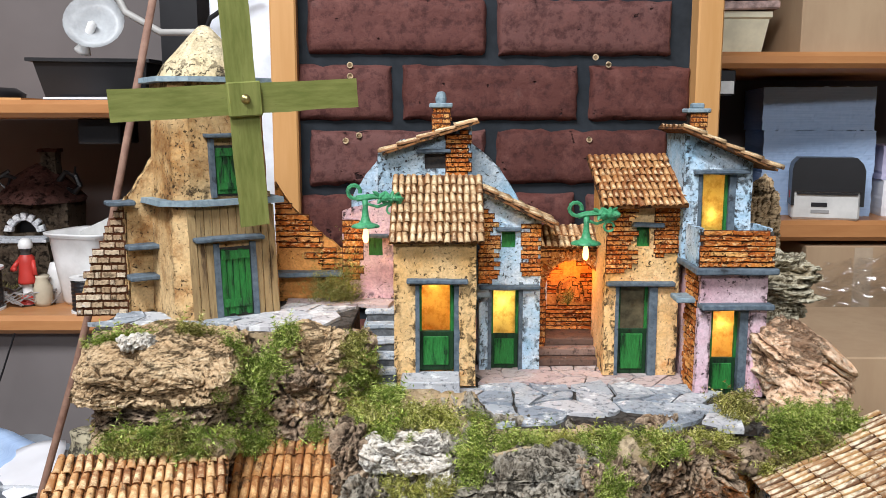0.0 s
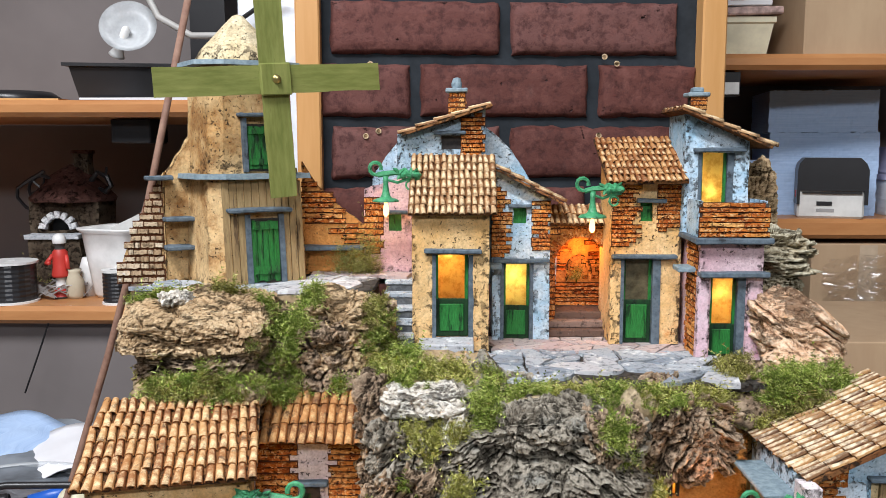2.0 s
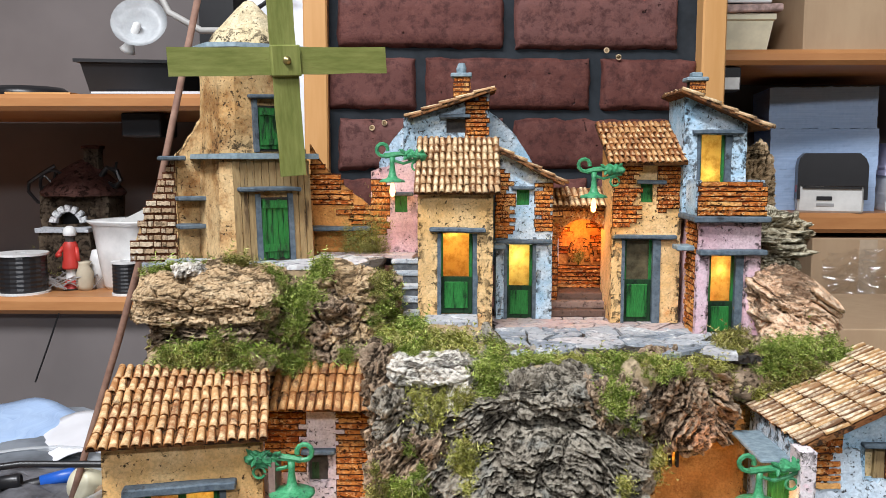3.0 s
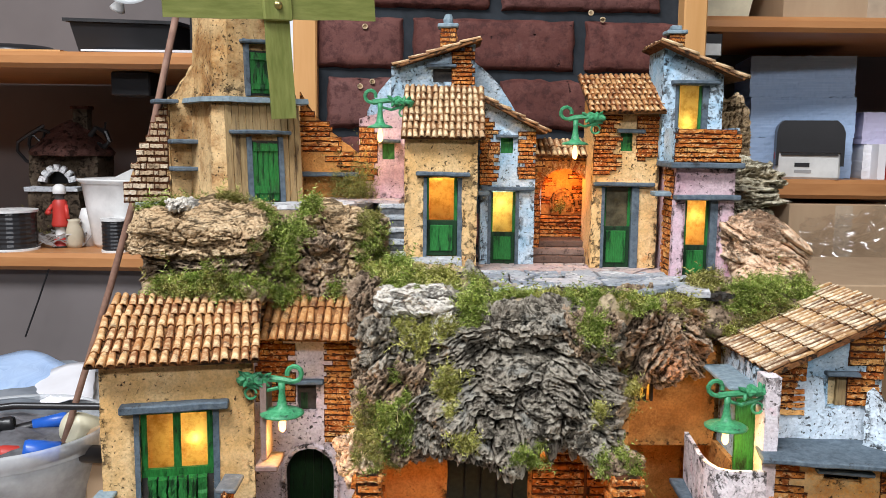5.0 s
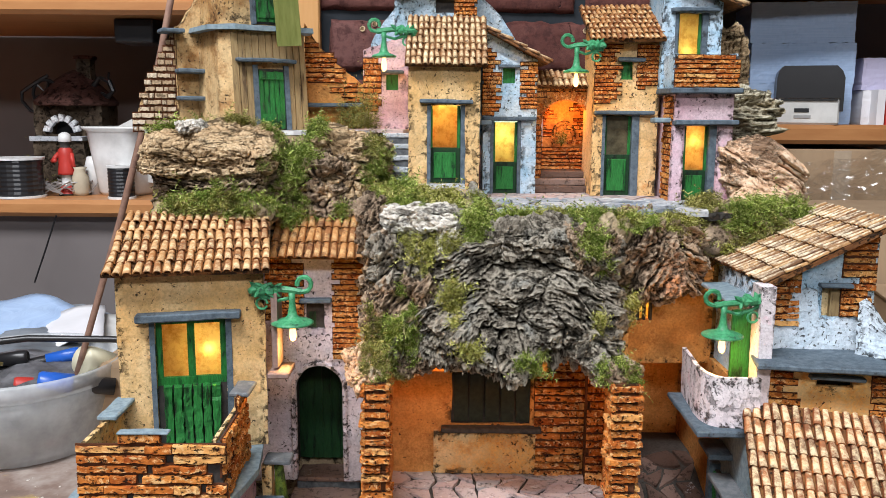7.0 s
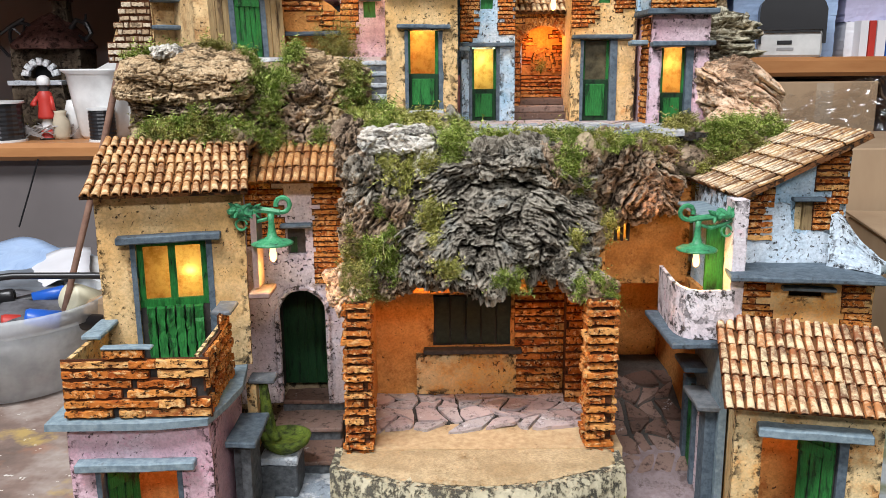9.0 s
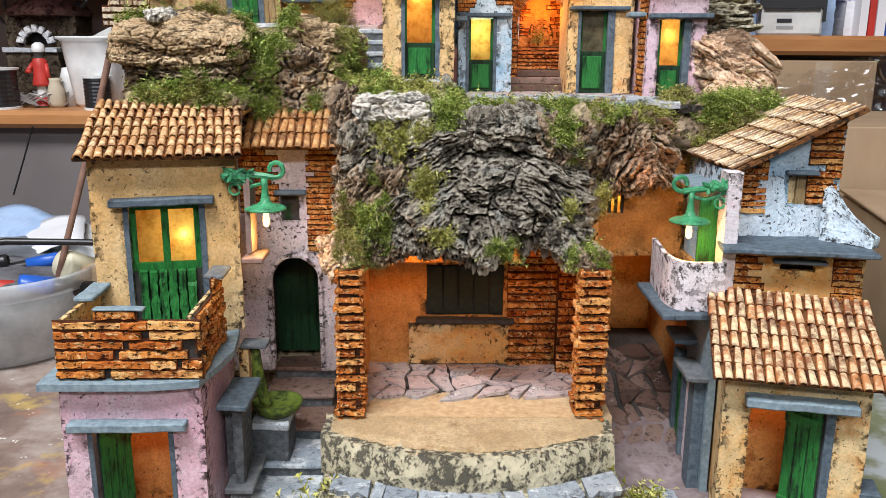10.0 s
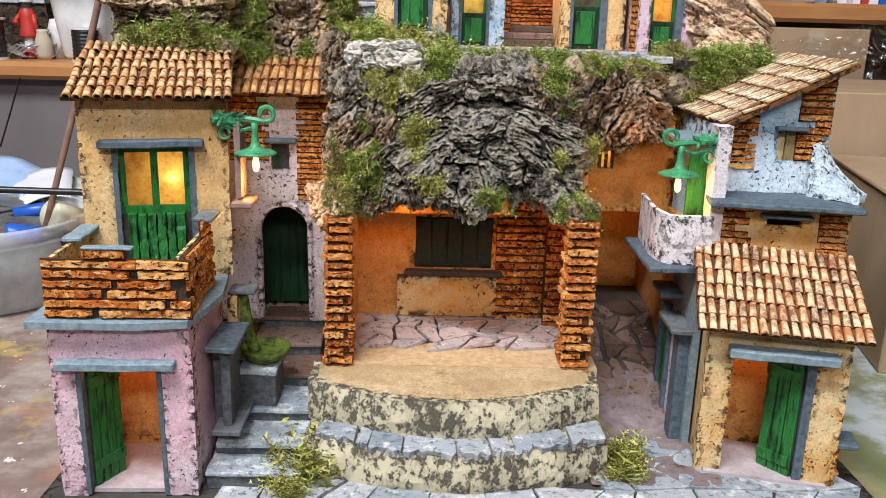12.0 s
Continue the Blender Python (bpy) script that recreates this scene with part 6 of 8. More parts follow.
part("gable", wobble(panel(bmesh.new(), 0, 0.062, 0.15, 0, 0.004, (), 0.12, lambda x: 0.134 + x * 0.5), 0.0004), ORANGE, h, "", False, pose(0.004, -0.006, 0, 0, 0, 90))

# blue and pink corner house
h = tagged(thing("pink_corner_house", 0.1825, 0.578, 0.2865, -1), "pink plastered corner house with a lit green door", "house")
f = house_shell(h, 0.047, 0.09, 0.06, [(0.0085, 0.034, 0.0, 0.064)], ROSE, 0.005)
door_unit(h, 0.009, 0.0285, 0.0, 0.0635, 0.0045, True, split=0.43)
part("door_post", box(bmesh.new(), 0.0285, 0.0345, -0.001, 0.007, 0, 0.064, 0.0003), SLATE, h)
part("jamb", wobble(box(bmesh.new(), -0.0015, 0.0075, -0.0012, 0.004, 0, 0.064, 0.0004), 0.0006), PINK, h)
part("jamb", wobble(box(bmesh.new(), 0.036, 0.0475, -0.0012, 0.004, 0, 0.064, 0.0004), 0.0006), PINK, h)
lintel(h, -0.001, 0.05, 0.0645, -0.009, 0.013, 0.004)
part("inner_wall", box(bmesh.new(), 0.004, 0.044, 0.03, 0.032, 0, 0.085), PALE, h)
brickwork(h.children[1], 0.0, 0.03, 0.0, 0.088, 0, 0.005, 0.012, 0.002, pose(0.0, 0.034, 0, 0, 0, -90))
slab("side_sill", h, SLATEB, -0.014, 0.001, 0.008, 0.03, 0.066, 0.07)
bulb_lamp(0.2015, 0.5882, 0.338, 0.038, (1.0, 0.86, 0.56), 0.0016)
slab("balcony_slab", h, SLATE, -0.006, 0.052, -0.009, 0.06, 0.09, 0.0945)
o = tagged(thing("balcony_parapet", 0.181, 0.574, 0.381, -1), "low brick balcony parapet on the corner house", "parapet")
c = part("core", box(bmesh.new(), 0.0, 0.05, 0.002, 0.0045, 0, 0.025), GROUT, o)
brickwork(c, -0.001, 0.051, 0, 0.026, 0.002, 0.0035, 0.02, 0.0024)
part("side_rail", wobble(box(bmesh.new(), -0.0015, 0.002, 0.0045, 0.04, 0, 0.027), 0.0006), SKYB, o)
part("side_rail", wobble(box(bmesh.new(), 0.0465, 0.05, 0.0045, 0.04, 0, 0.027), 0.0006), SKYB, o)
h = tagged(thing("blue_upper_house", 0.1775, 0.612, 0.381, -1), "pale blue upper house with slanting roof and lit window door", "house")
tp = lambda x: 0.094 - x * 0.44
f = house_shell(h, 0.05, 0.08, 0.055, [(0.0125, 0.0385, 0.0, 0.063)], SKYB, 0.005, tp)
door_unit(h, 0.013, 0.0335, 0.0, 0.0625, 0.0045, True, split=0.26)
part("door_post", box(bmesh.new(), 0.0335, 0.039, 0.001, 0.008, 0, 0.063, 0.0003), SLATE, h)
part("door_post", box(bmesh.new(), 0.0105, 0.0135, -0.0005, 0.005, 0, 0.063, 0.0003), SLATE, h)
part("inner_wall", box(bmesh.new(), 0.004, 0.046, 0.03, 0.032, 0, 0.07), PALE, h)
lintel(h, 0.006, 0.047, 0.0632, -0.006, 0.009, 0.0035)
tiled_roof(h, (0.063, -0.014, 0.0675), (0.063, 0.06, 0.0675), (-0.006, -0.014, 0.0975), 10, 5, TILE2, None, "roof", 0.0018)
c = part("chimney", box(bmesh.new(), 0.011, 0.023, 0.03, 0.042, 0.08, 0.108), GROUT, h, "small brick chimney with a slate cap")
brickwork(c, 0.0105, 0.0235, 0.09, 0.108, 0.03, 0.0035, 0.009, 0.0012)
slab("chimney_cap", h, SLATEB, 0.008, 0.026, 0.027, 0.045, 0.108, 0.1115, 0.0005)
slab("chimney_pot", h, SLATEB, 0.0125, 0.0215, 0.031, 0.04, 0.1115, 0.1155, 0.0004)
bulb_lamp(0.2005, 0.6226, 0.413, 0.038, (1.0, 0.86, 0.56), 0.0016)

# ---- windmill ----
MILL = thing("windmill", -0.1697, 0.6187, 0.3435, 33, "ochre plaster windmill with olive sails and green doors", "windmill")
LEAN = 5.1


def outline(half, front, grow=0.0):
    """Plan of the tower: flat front, one splayed corner, narrow chamfers elsewhere."""
    a, g = half, grow
    return [(-a, front - g), (a + g, front - g), (a + 0.003 + g, front + 0.005), (a + 0.003 + g, 0.03), (a - 0.002, 0.036 + g), (-a, 0.036 + g), (-a - 0.013 - g, 0.02), (-a - 0.0105 - g, front + 0.0068)]



def prism(bm, rings, steps=10):
    """Stacked outlines (points, z), split into bands for an uneven surface."""
    allr = []
    for (p, z), (q, y) in zip(rings, rings[1:]):
        for s in range(steps + 1):
            t = s / steps
            ring = []
            for k in range(8):
                a0 = Vector(p[k]).lerp(Vector(q[k]), t)
                a1 = Vector(p[(k + 1) % 8]).lerp(Vector(q[(k + 1) % 8]), t)
                ring += [bm.verts.new((*a0.lerp(a1, e / 4), z + (y - z) * t)) for e in range(4)]
            allr.append(ring)
    n = len(allr[0])
    for u, v in zip(allr, allr[1:]):
        for k in range(n):
            bm.faces.new((u[k], u[(k + 1) % n], v[(k + 1) % n], v[k]))
    bm.faces.new(allr[0][::-1])
    bm.faces.new(allr[-1])
    return bm


part("lower_tower", wobble(prism(bmesh.new(), ((outline(0.0317, -0.041), 0), (outline(0.0288, -0.0332), 0.088))), 0.0008), TOWER, MILL)
part("upper_tower", wobble(prism(bmesh.new(), ((outline(0.0275, -0.0322), 0.088), (outline(0.026, -0.0256), 0.166))), 0.0008), TOWER, MILL)
part("ring_ledge", wobble(prism(bmesh.new(), ((outline(0.0295, -0.034, 0.008), 0.0805), (outline(0.0295, -0.034, 0.0075), 0.0845)), 2), 0.0008), SLATEB, MILL)
part("roof_ledge", wobble(prism(bmesh.new(), ((outline(0.026, -0.0256, 0.008), 0.166), (outline(0.026, -0.0256, 0.0075), 0.1695)), 2), 0.0006), SLATEB, MILL)
part("roof", wobble(lathe(bmesh.new(), ((0.036, 0.1695), (0.031, 0.178), (0.021, 0.189), (0.011, 0.2), (0.004, 0.2065), (0.001, 0.2075)), 16, pose(-0.002, 0.004, 0)), 0.0014, 60), CONE, MILL, "pale conical roof")
FACE = pose(0, -0.041, 0, -LEAN, 0, 0)
xs = [-0.0317, -0.0262, -0.0205, -0.0148, -0.009, -0.003, 0.003, 0.009, 0.0148, 0.0205, 0.0262, 0.0317]
for a, b in zip(xs, xs[1:]):
    low = 0.0585 if -0.0155 < a < 0.014 else 0.0
    part("plank", wobble(panel(bmesh.new(), a + 0.0004, b - 0.0004, 0.0795, -0.0014, 0.0004, (), low, None, 0.006), 0.0003, 90), PLANKW, MILL, "", False, FACE)
d = part("door", box(bmesh.new(), -0.0113, 0.0113, -0.0012, 0.0015, 0.001, 0.0505, 0.0002), DARKW, MILL, "green boarded door", False, FACE)
for i in range(5):
    part("board", box(bmesh.new(), -0.0108 + i * 0.0044, -0.0068 + i * 0.0044, -0.0026, -0.001, 0.002 + 0.001 * (i % 2), 0.049 - 0.0008 * (i % 3), 0.0003), GREEN, d)
for z in (0.008, 0.042):
    part("batten", box(bmesh.new(), -0.01, 0.01, -0.0038, -0.0024, z, z + 0.006, 0.0003), GREEN, d)
for a in (-0.0153, 0.0115):
    part("door_post", box(bmesh.new(), a, a + 0.0042, -0.003, 0.0, 0, 0.0535, 0.0003), SLATE, MILL, "", False, FACE)
slab("door_lintel", MILL, SLATE, -0.0292, 0.0208, -0.0455, -0.0345, 0.0556, 0.0588)
UPPER = pose(0, -0.041, 0, -LEAN, 0, 0)
wn = part("window", box(bmesh.new(), -0.0105, 0.016, -0.0018, 0.0012, 0.087, 0.1225, 0.0002), DARKW, MILL, "green shuttered window", False, UPPER)
for i in range(5):
    part("board", box(bmesh.new(), -0.0096 + i * 0.0051, -0.005 + i * 0.0051, -0.0034, -0.0016, 0.0885, 0.1205, 0.0003), GREEN, wn)
for z in (0.0915, 0.1145):
    part("batten", box(bmesh.new(), -0.009, 0.0148, -0.0046, -0.0032, z, z + 0.0045, 0.0002), GREEN, wn)
for a in (-0.0135, 0.016):
    part("jamb", box(bmesh.new(), a, a + 0.003, -0.0045, 0.0012, 0.086, 0.127), SLATE, wn)
slab("window_lintel", MILL, SLATE, -0.0165, 0.0195, -0.0375, -0.0285, 0.1275, 0.1305)
# sails
sails = part("sail_hub", wobble(box(bmesh.new(), -0.0115, 0.0115, -0.0022, 0.0022, -0.0115, 0.0115, 0, 0.0008), 0.0003), BLADE, MILL, "", False, pose(0.0012, -0.0665, 0.1535, 0, -4, 0))
for k in range(4):
    part("sail", wobble(panel(bmesh.new(), -0.0092, 0.0092, 0.086, -0.0035 + 0.0001 * k, -0.002 + 0.0001 * k, (), 0.0, None, 0.008), 0.0005, 40), BLADE, sails, "", False, pose(0, 0.006, 0, 0, 90 * k, 0) @ Matrix.Diagonal((1.1, 1, 1, 1)))
part("screw", lathe(bmesh.new(), ((0.0034, 0), (0.003, 0.001), (0.0022, 0.001), (0.0022, 0.003), (0.0004, 0.0036)), 12, pose(0, -0.0022, 0, 90, 0, 0)), BRONZE, sails, "brass screw", True)
part("axle", tube(bmesh.new(), [(0.0012, -0.066, 0.1535), (0.0012, -0.02, 0.1535)], 0.002, 8), BRONZE, MILL)

# ruined walls beside the mill
def ruin_top(x):
    """Broken outline: a rubble slope at the outer end, a step at the cap stone, then up to the tower."""
    if x < -0.028:
        return 0.004 + 0.076 * max(0, (x + 0.062) / 0.034) ** 0.85
    if x < 0.0:
        return 0.086 + 0.044 * (x + 0.028) / 0.028
    return 0.134


rw = tagged(thing("ruined_wall", -0.2035, 0.6165, 0.342, 33), "broken ochre wall with slate shelves beside the mill", "wall")
bm = panel(bmesh.new(), -0.036, 0.012, 0.14, 0, 0.008, (), 0, lambda x: rag(x, ruin_top(x)) + 0.003 * noise.noise(Vector((x * 420, 1, 0))), 0.004)
f = part("wall", wobble(bm, 0.0012, 70), TOWER, rw)
slab("shelf", rw, SLATE, -0.034, 0.004, -0.016, 0.001, 0.0485, 0.052)
slab("shelf", rw, SLATE, -0.034, 0.004, -0.016, 0.001, 0.0265, 0.03)
W2 = pose(-0.036, -0.001, 0, 0, 0, -29)
rub = part("rubble_wall", wobble(panel(bmesh.new(), -0.034, 0.004, 0.09, 0, 0.01, (), 0, lambda x: max(0.004, 0.004 + 0.08 * max(0, (x + 0.034) / 0.036) ** 0.85 + 0.002 * noise.noise(Vector((x * 420, 1, 0)))), 0.004), 0.0008, 70), TOWER, rw, "crumbling rubble masonry", False, W2)
brickwork(rub, -0.034, 0.003, 0.0, 0.082, 0, 0.0054, 0.0085, 0.003, None, lambda x, z: z < 0.006 + 0.08 * max(0, (x + 0.034) / 0.036) ** 0.85, 0.001, 0.0, 0.8, RUBBLE)
slab("cap_stone", rw, SLATE, -0.045, -0.027, -0.014, 0.006, 0.081, 0.0845)
rr = tagged(thing("stepped_ruin", -0.13, 0.642, 0.342, 0), "stepped ruin of orange brick with a slate bench", "wall")
bm = panel(bmesh.new(), 0, 0.056, 0.1, 0, 0.006, (), 0, lambda x: rag(x, 0.094 - 0.052 * min(1, x / 0.05) ** 0.75))
f = part("wall", wobble(bm, 0.0008), ORANGE, rr)
brickwork(f, 0, 0.052, 0.026, 0.095, 0, 0.0042, 0.026, 0.0028, None, lambda x, z: z < 0.091 - 0.052 * min(1, x / 0.05) ** 0.75 and z > 0.066 - 0.052 * min(1, x / 0.04))
slab("bench", rr, SLATE, -0.004, 0.052, -0.014, 0.002, 0.022, 0.0255)

# ---- cork rocks ----
def overhang(p):
    """Leans the slab back towards its top, lets its outer end hang and arches its underside over the cave."""
    p.y += 0.36 * p.z - 0.004 + 0.012 * max(0, min(1, (-0.03 - p.x) / 0.03))
    if p.z < 0:
        k = min(1, -p.z / 0.05)
        p.z -= 0.016 * k * max(0, min(1, (-0.05 - p.x) / 0.02))
        p.z += 0.004 * k * math.exp(-((p.x - 0.0) / 0.05) ** 2)
    else:
        p.z -= 0.014 * max(0, min(1, (p.x - 0.02) / 0.06)) * p.z / 0.055
    p.y += 0.02 * max(0, (p.x - 0.07) / 0.026) ** 2
    return p


def arcs(p):
    """Grain that curves in arcs round a knot below the slab."""
    x, z = p.x - 0.016, p.z + 0.09
    return Vector((math.atan2(x, z) * 0.1, math.hypot(x, z), p.y))


def falling(p):
    """Grain that falls away to one side."""
    return Vector((p.x * 0.88 - p.z * 0.47, p.z * 0.88 + p.x * 0.47, p.y))


def rising(p):
    """Steep grain."""
    return Vector((p.z * 0.9 + p.x * 0.43, p.x * 0.9 - p.z * 0.43, p.y))


def hollow(p):
    """Bites a hollow into the top of a boulder and slants it."""
    d = math.hypot(p.x - 0.004, p.y + 0.012)
    if p.z > 0.01:
        p.z -= 0.016 * math.exp(-(d / 0.007) ** 2) + 0.25 * max(0, p.x)
    return p


def undercut(p):
    """Draws the foot of a ledge back and rounds its nose."""
    if p.z < 0.0:
        p.y -= 0.45 * p.z
        p.x *= 1 + 1.6 * p.z
    return p


def brow(p):
    """Slopes the front of a slab down towards its nose."""
    p.z -= 0.26 * max(0, -0.008 - p.y) * (1 if p.z > -0.006 else 0.5)
    p.y += 0.006 * math.sin(p.x * 60 + 1.0)
    return p


def horn(p):
    """A lump whose crown leans to one side and whose shoulder falls away."""
    p.z -= 0.75 * max(0, p.x) * (0.3 + 0.7 * max(0, min(1, p.z / 0.02)))
    p.x -= 0.25 * max(0, p.z)
    p.y += 0.35 * p.z
    return p


def fang(p):
    """Narrows towards the top."""
    p.x *= 1 - 0.4 * max(0, p.z / 0.036)
    return p


oh = tagged(thing("cork_overhang"), "grey cork bark overhang above the cave", "cork rock")
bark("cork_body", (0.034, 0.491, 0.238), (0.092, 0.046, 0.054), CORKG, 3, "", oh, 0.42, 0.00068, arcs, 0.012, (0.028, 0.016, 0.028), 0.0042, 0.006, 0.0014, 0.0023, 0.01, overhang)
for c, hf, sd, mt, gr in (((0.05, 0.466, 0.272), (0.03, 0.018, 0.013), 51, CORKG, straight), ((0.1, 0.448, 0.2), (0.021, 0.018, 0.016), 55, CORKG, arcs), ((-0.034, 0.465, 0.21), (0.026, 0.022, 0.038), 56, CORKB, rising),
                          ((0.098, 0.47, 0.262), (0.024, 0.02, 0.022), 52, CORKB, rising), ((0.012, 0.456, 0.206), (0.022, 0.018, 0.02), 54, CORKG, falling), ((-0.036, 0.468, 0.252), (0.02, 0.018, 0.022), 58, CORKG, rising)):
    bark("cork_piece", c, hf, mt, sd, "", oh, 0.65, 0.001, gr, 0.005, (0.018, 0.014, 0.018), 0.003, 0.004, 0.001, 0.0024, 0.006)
bark("cork_piece", (0.114, 0.44, 0.1835), (0.017, 0.014, 0.009), CORKB, 57, "", oh, 0.65, 0.001, falling, 0.003, (0.02, 0.011, 0.02), 0.002, 0.003, 0.001)
bark("cork_lump", (-0.056, 0.442, 0.186), (0.016, 0.018, 0.016), CORKR, 5, "pinkish cork lump above the brick pillar", None, 0.7, 0.001, rising, 0.005, (0.02, 0.01, 0.02), 0.002, 0.003, 0.0012)
bark("cork_strip", (-0.055, 0.486, 0.252), (0.013, 0.022, 0.046), CORKB, 8, "brown cork bark strip at the edge of the overhang", None, 0.6, 0.001, rising, 0.004, (0.03, 0.01, 0.02), 0.003, 0.004, 0.0012)
pk = tagged(thing("pale_cork"), "pale whitish cork piece on the ledge", "cork rock")
bark("cork_piece", (-0.022, 0.476, 0.2855), (0.029, 0.02, 0.0125), CORKW, 11, "", pk, 0.6, 0.0009, falling, 0.005, (0.024, 0.016, 0.02), 0.0014, 0.0025, 0.0005, 0.003, 0.003, fine=0.0008)
bark("cork_piece", (0.0, 0.467, 0.272), (0.011, 0.013, 0.015), CORKW, 12, "", pk, 0.65, 0.0009, rising, 0.004, (0.02, 0.016, 0.02), 0.0014, 0.0025, 0.0005, 0.003, 0.003, fine=0.0008)
cg = tagged(thing("cork_crag"), "dark brown cork crag above the alley", "cork rock")
bark("cork_piece", (0.148, 0.524, 0.251), (0.022, 0.034, 0.034), CORKB, 14, "", cg, 0.6, 0.001, rising, 0.007, (0.03, 0.012, 0.02), 0.0035, 0.005, 0.0014, shape=lambda p: Vector((p.x, p.y - 0.25 * max(0, p.z), p.z)))
bark("cork_piece", (0.172, 0.524, 0.253), (0.022, 0.03, 0.032), CORKB, 15, "", cg, 0.65, 0.001, falling, 0.007, (0.03, 0.012, 0.02), 0.0035, 0.005, 0.0014)
lg = tagged(thing("cork_ledge"), "tan layered cork ledge under the windmill", "cork rock")
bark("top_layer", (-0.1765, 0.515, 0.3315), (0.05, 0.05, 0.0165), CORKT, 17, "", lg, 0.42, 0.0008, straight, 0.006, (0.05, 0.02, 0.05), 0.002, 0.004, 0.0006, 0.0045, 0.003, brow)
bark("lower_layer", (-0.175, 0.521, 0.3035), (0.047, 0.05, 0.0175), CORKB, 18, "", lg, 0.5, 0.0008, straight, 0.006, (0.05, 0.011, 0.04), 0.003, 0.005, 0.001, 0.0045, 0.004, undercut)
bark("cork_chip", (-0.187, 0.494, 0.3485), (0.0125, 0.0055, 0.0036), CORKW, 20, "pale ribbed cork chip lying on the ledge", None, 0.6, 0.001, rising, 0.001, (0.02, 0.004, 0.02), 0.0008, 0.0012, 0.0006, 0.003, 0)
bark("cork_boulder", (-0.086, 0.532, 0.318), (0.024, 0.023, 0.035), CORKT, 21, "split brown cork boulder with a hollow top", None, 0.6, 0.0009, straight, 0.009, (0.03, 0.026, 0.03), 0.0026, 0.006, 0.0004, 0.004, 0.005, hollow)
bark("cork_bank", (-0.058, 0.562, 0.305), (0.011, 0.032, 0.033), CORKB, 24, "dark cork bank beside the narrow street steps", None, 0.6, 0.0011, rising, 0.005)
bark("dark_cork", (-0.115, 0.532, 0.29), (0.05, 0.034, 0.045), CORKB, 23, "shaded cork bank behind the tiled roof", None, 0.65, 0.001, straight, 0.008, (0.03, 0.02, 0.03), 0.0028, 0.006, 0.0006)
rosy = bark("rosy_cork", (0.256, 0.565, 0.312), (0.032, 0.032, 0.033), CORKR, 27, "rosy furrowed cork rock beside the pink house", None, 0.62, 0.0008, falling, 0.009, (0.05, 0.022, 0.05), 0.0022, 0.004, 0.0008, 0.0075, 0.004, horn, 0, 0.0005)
rosy.data.shade_smooth()
bark("pale_crag", (0.267, 0.648, 0.354), (0.024, 0.02, 0.027), CORKL, 31, "grey-green layered cork crag behind the corner house", None, 0.55, 0.001, straight, 0.005, (0.04, 0.011, 0.03), 0.004, 0.005, 0.0013)
bark("tan_crag", (0.248, 0.658, 0.405), (0.021, 0.01, 0.034), CORKT, 33, "thin tan cork piece behind the blue house", None, 0.55, 0.001, rising, 0.004, (0.03, 0.014, 0.02), 0.002, 0.003, 0.0008, shape=fang)
rock("moss_bank", (-0.168, 0.48, 0.289), (0.044, 0.016, 0.009), EARTH, 35, "earth bank along the top of the tiled roof", 0.65, 0.2, 4)
bark("edge_cork", (0.205, 0.542, 0.27), (0.022, 0.024, 0.022), CORKB, 37, "brown cork lump under the street edge", None, 0.65, 0.001, rising)
rock("earth_lip", (0.045, 0.507, 0.2735), (0.085, 0.022, 0.008), EARTH, 41, "tan earth lip along the upper street", 0.6, 0.2, 5)
rock("left_earth_lip", (-0.02, 0.528, 0.288), (0.045, 0.03, 0.012), EARTH, 43, "tan earth bank below the yellow house", 0.6, 0.2, 5)
rock("mossy_bank", (0.235, 0.545, 0.27), (0.05, 0.03, 0.02), CORKB, 47, "earth bank behind the gabled roof", 0.6, 0.2, 4)

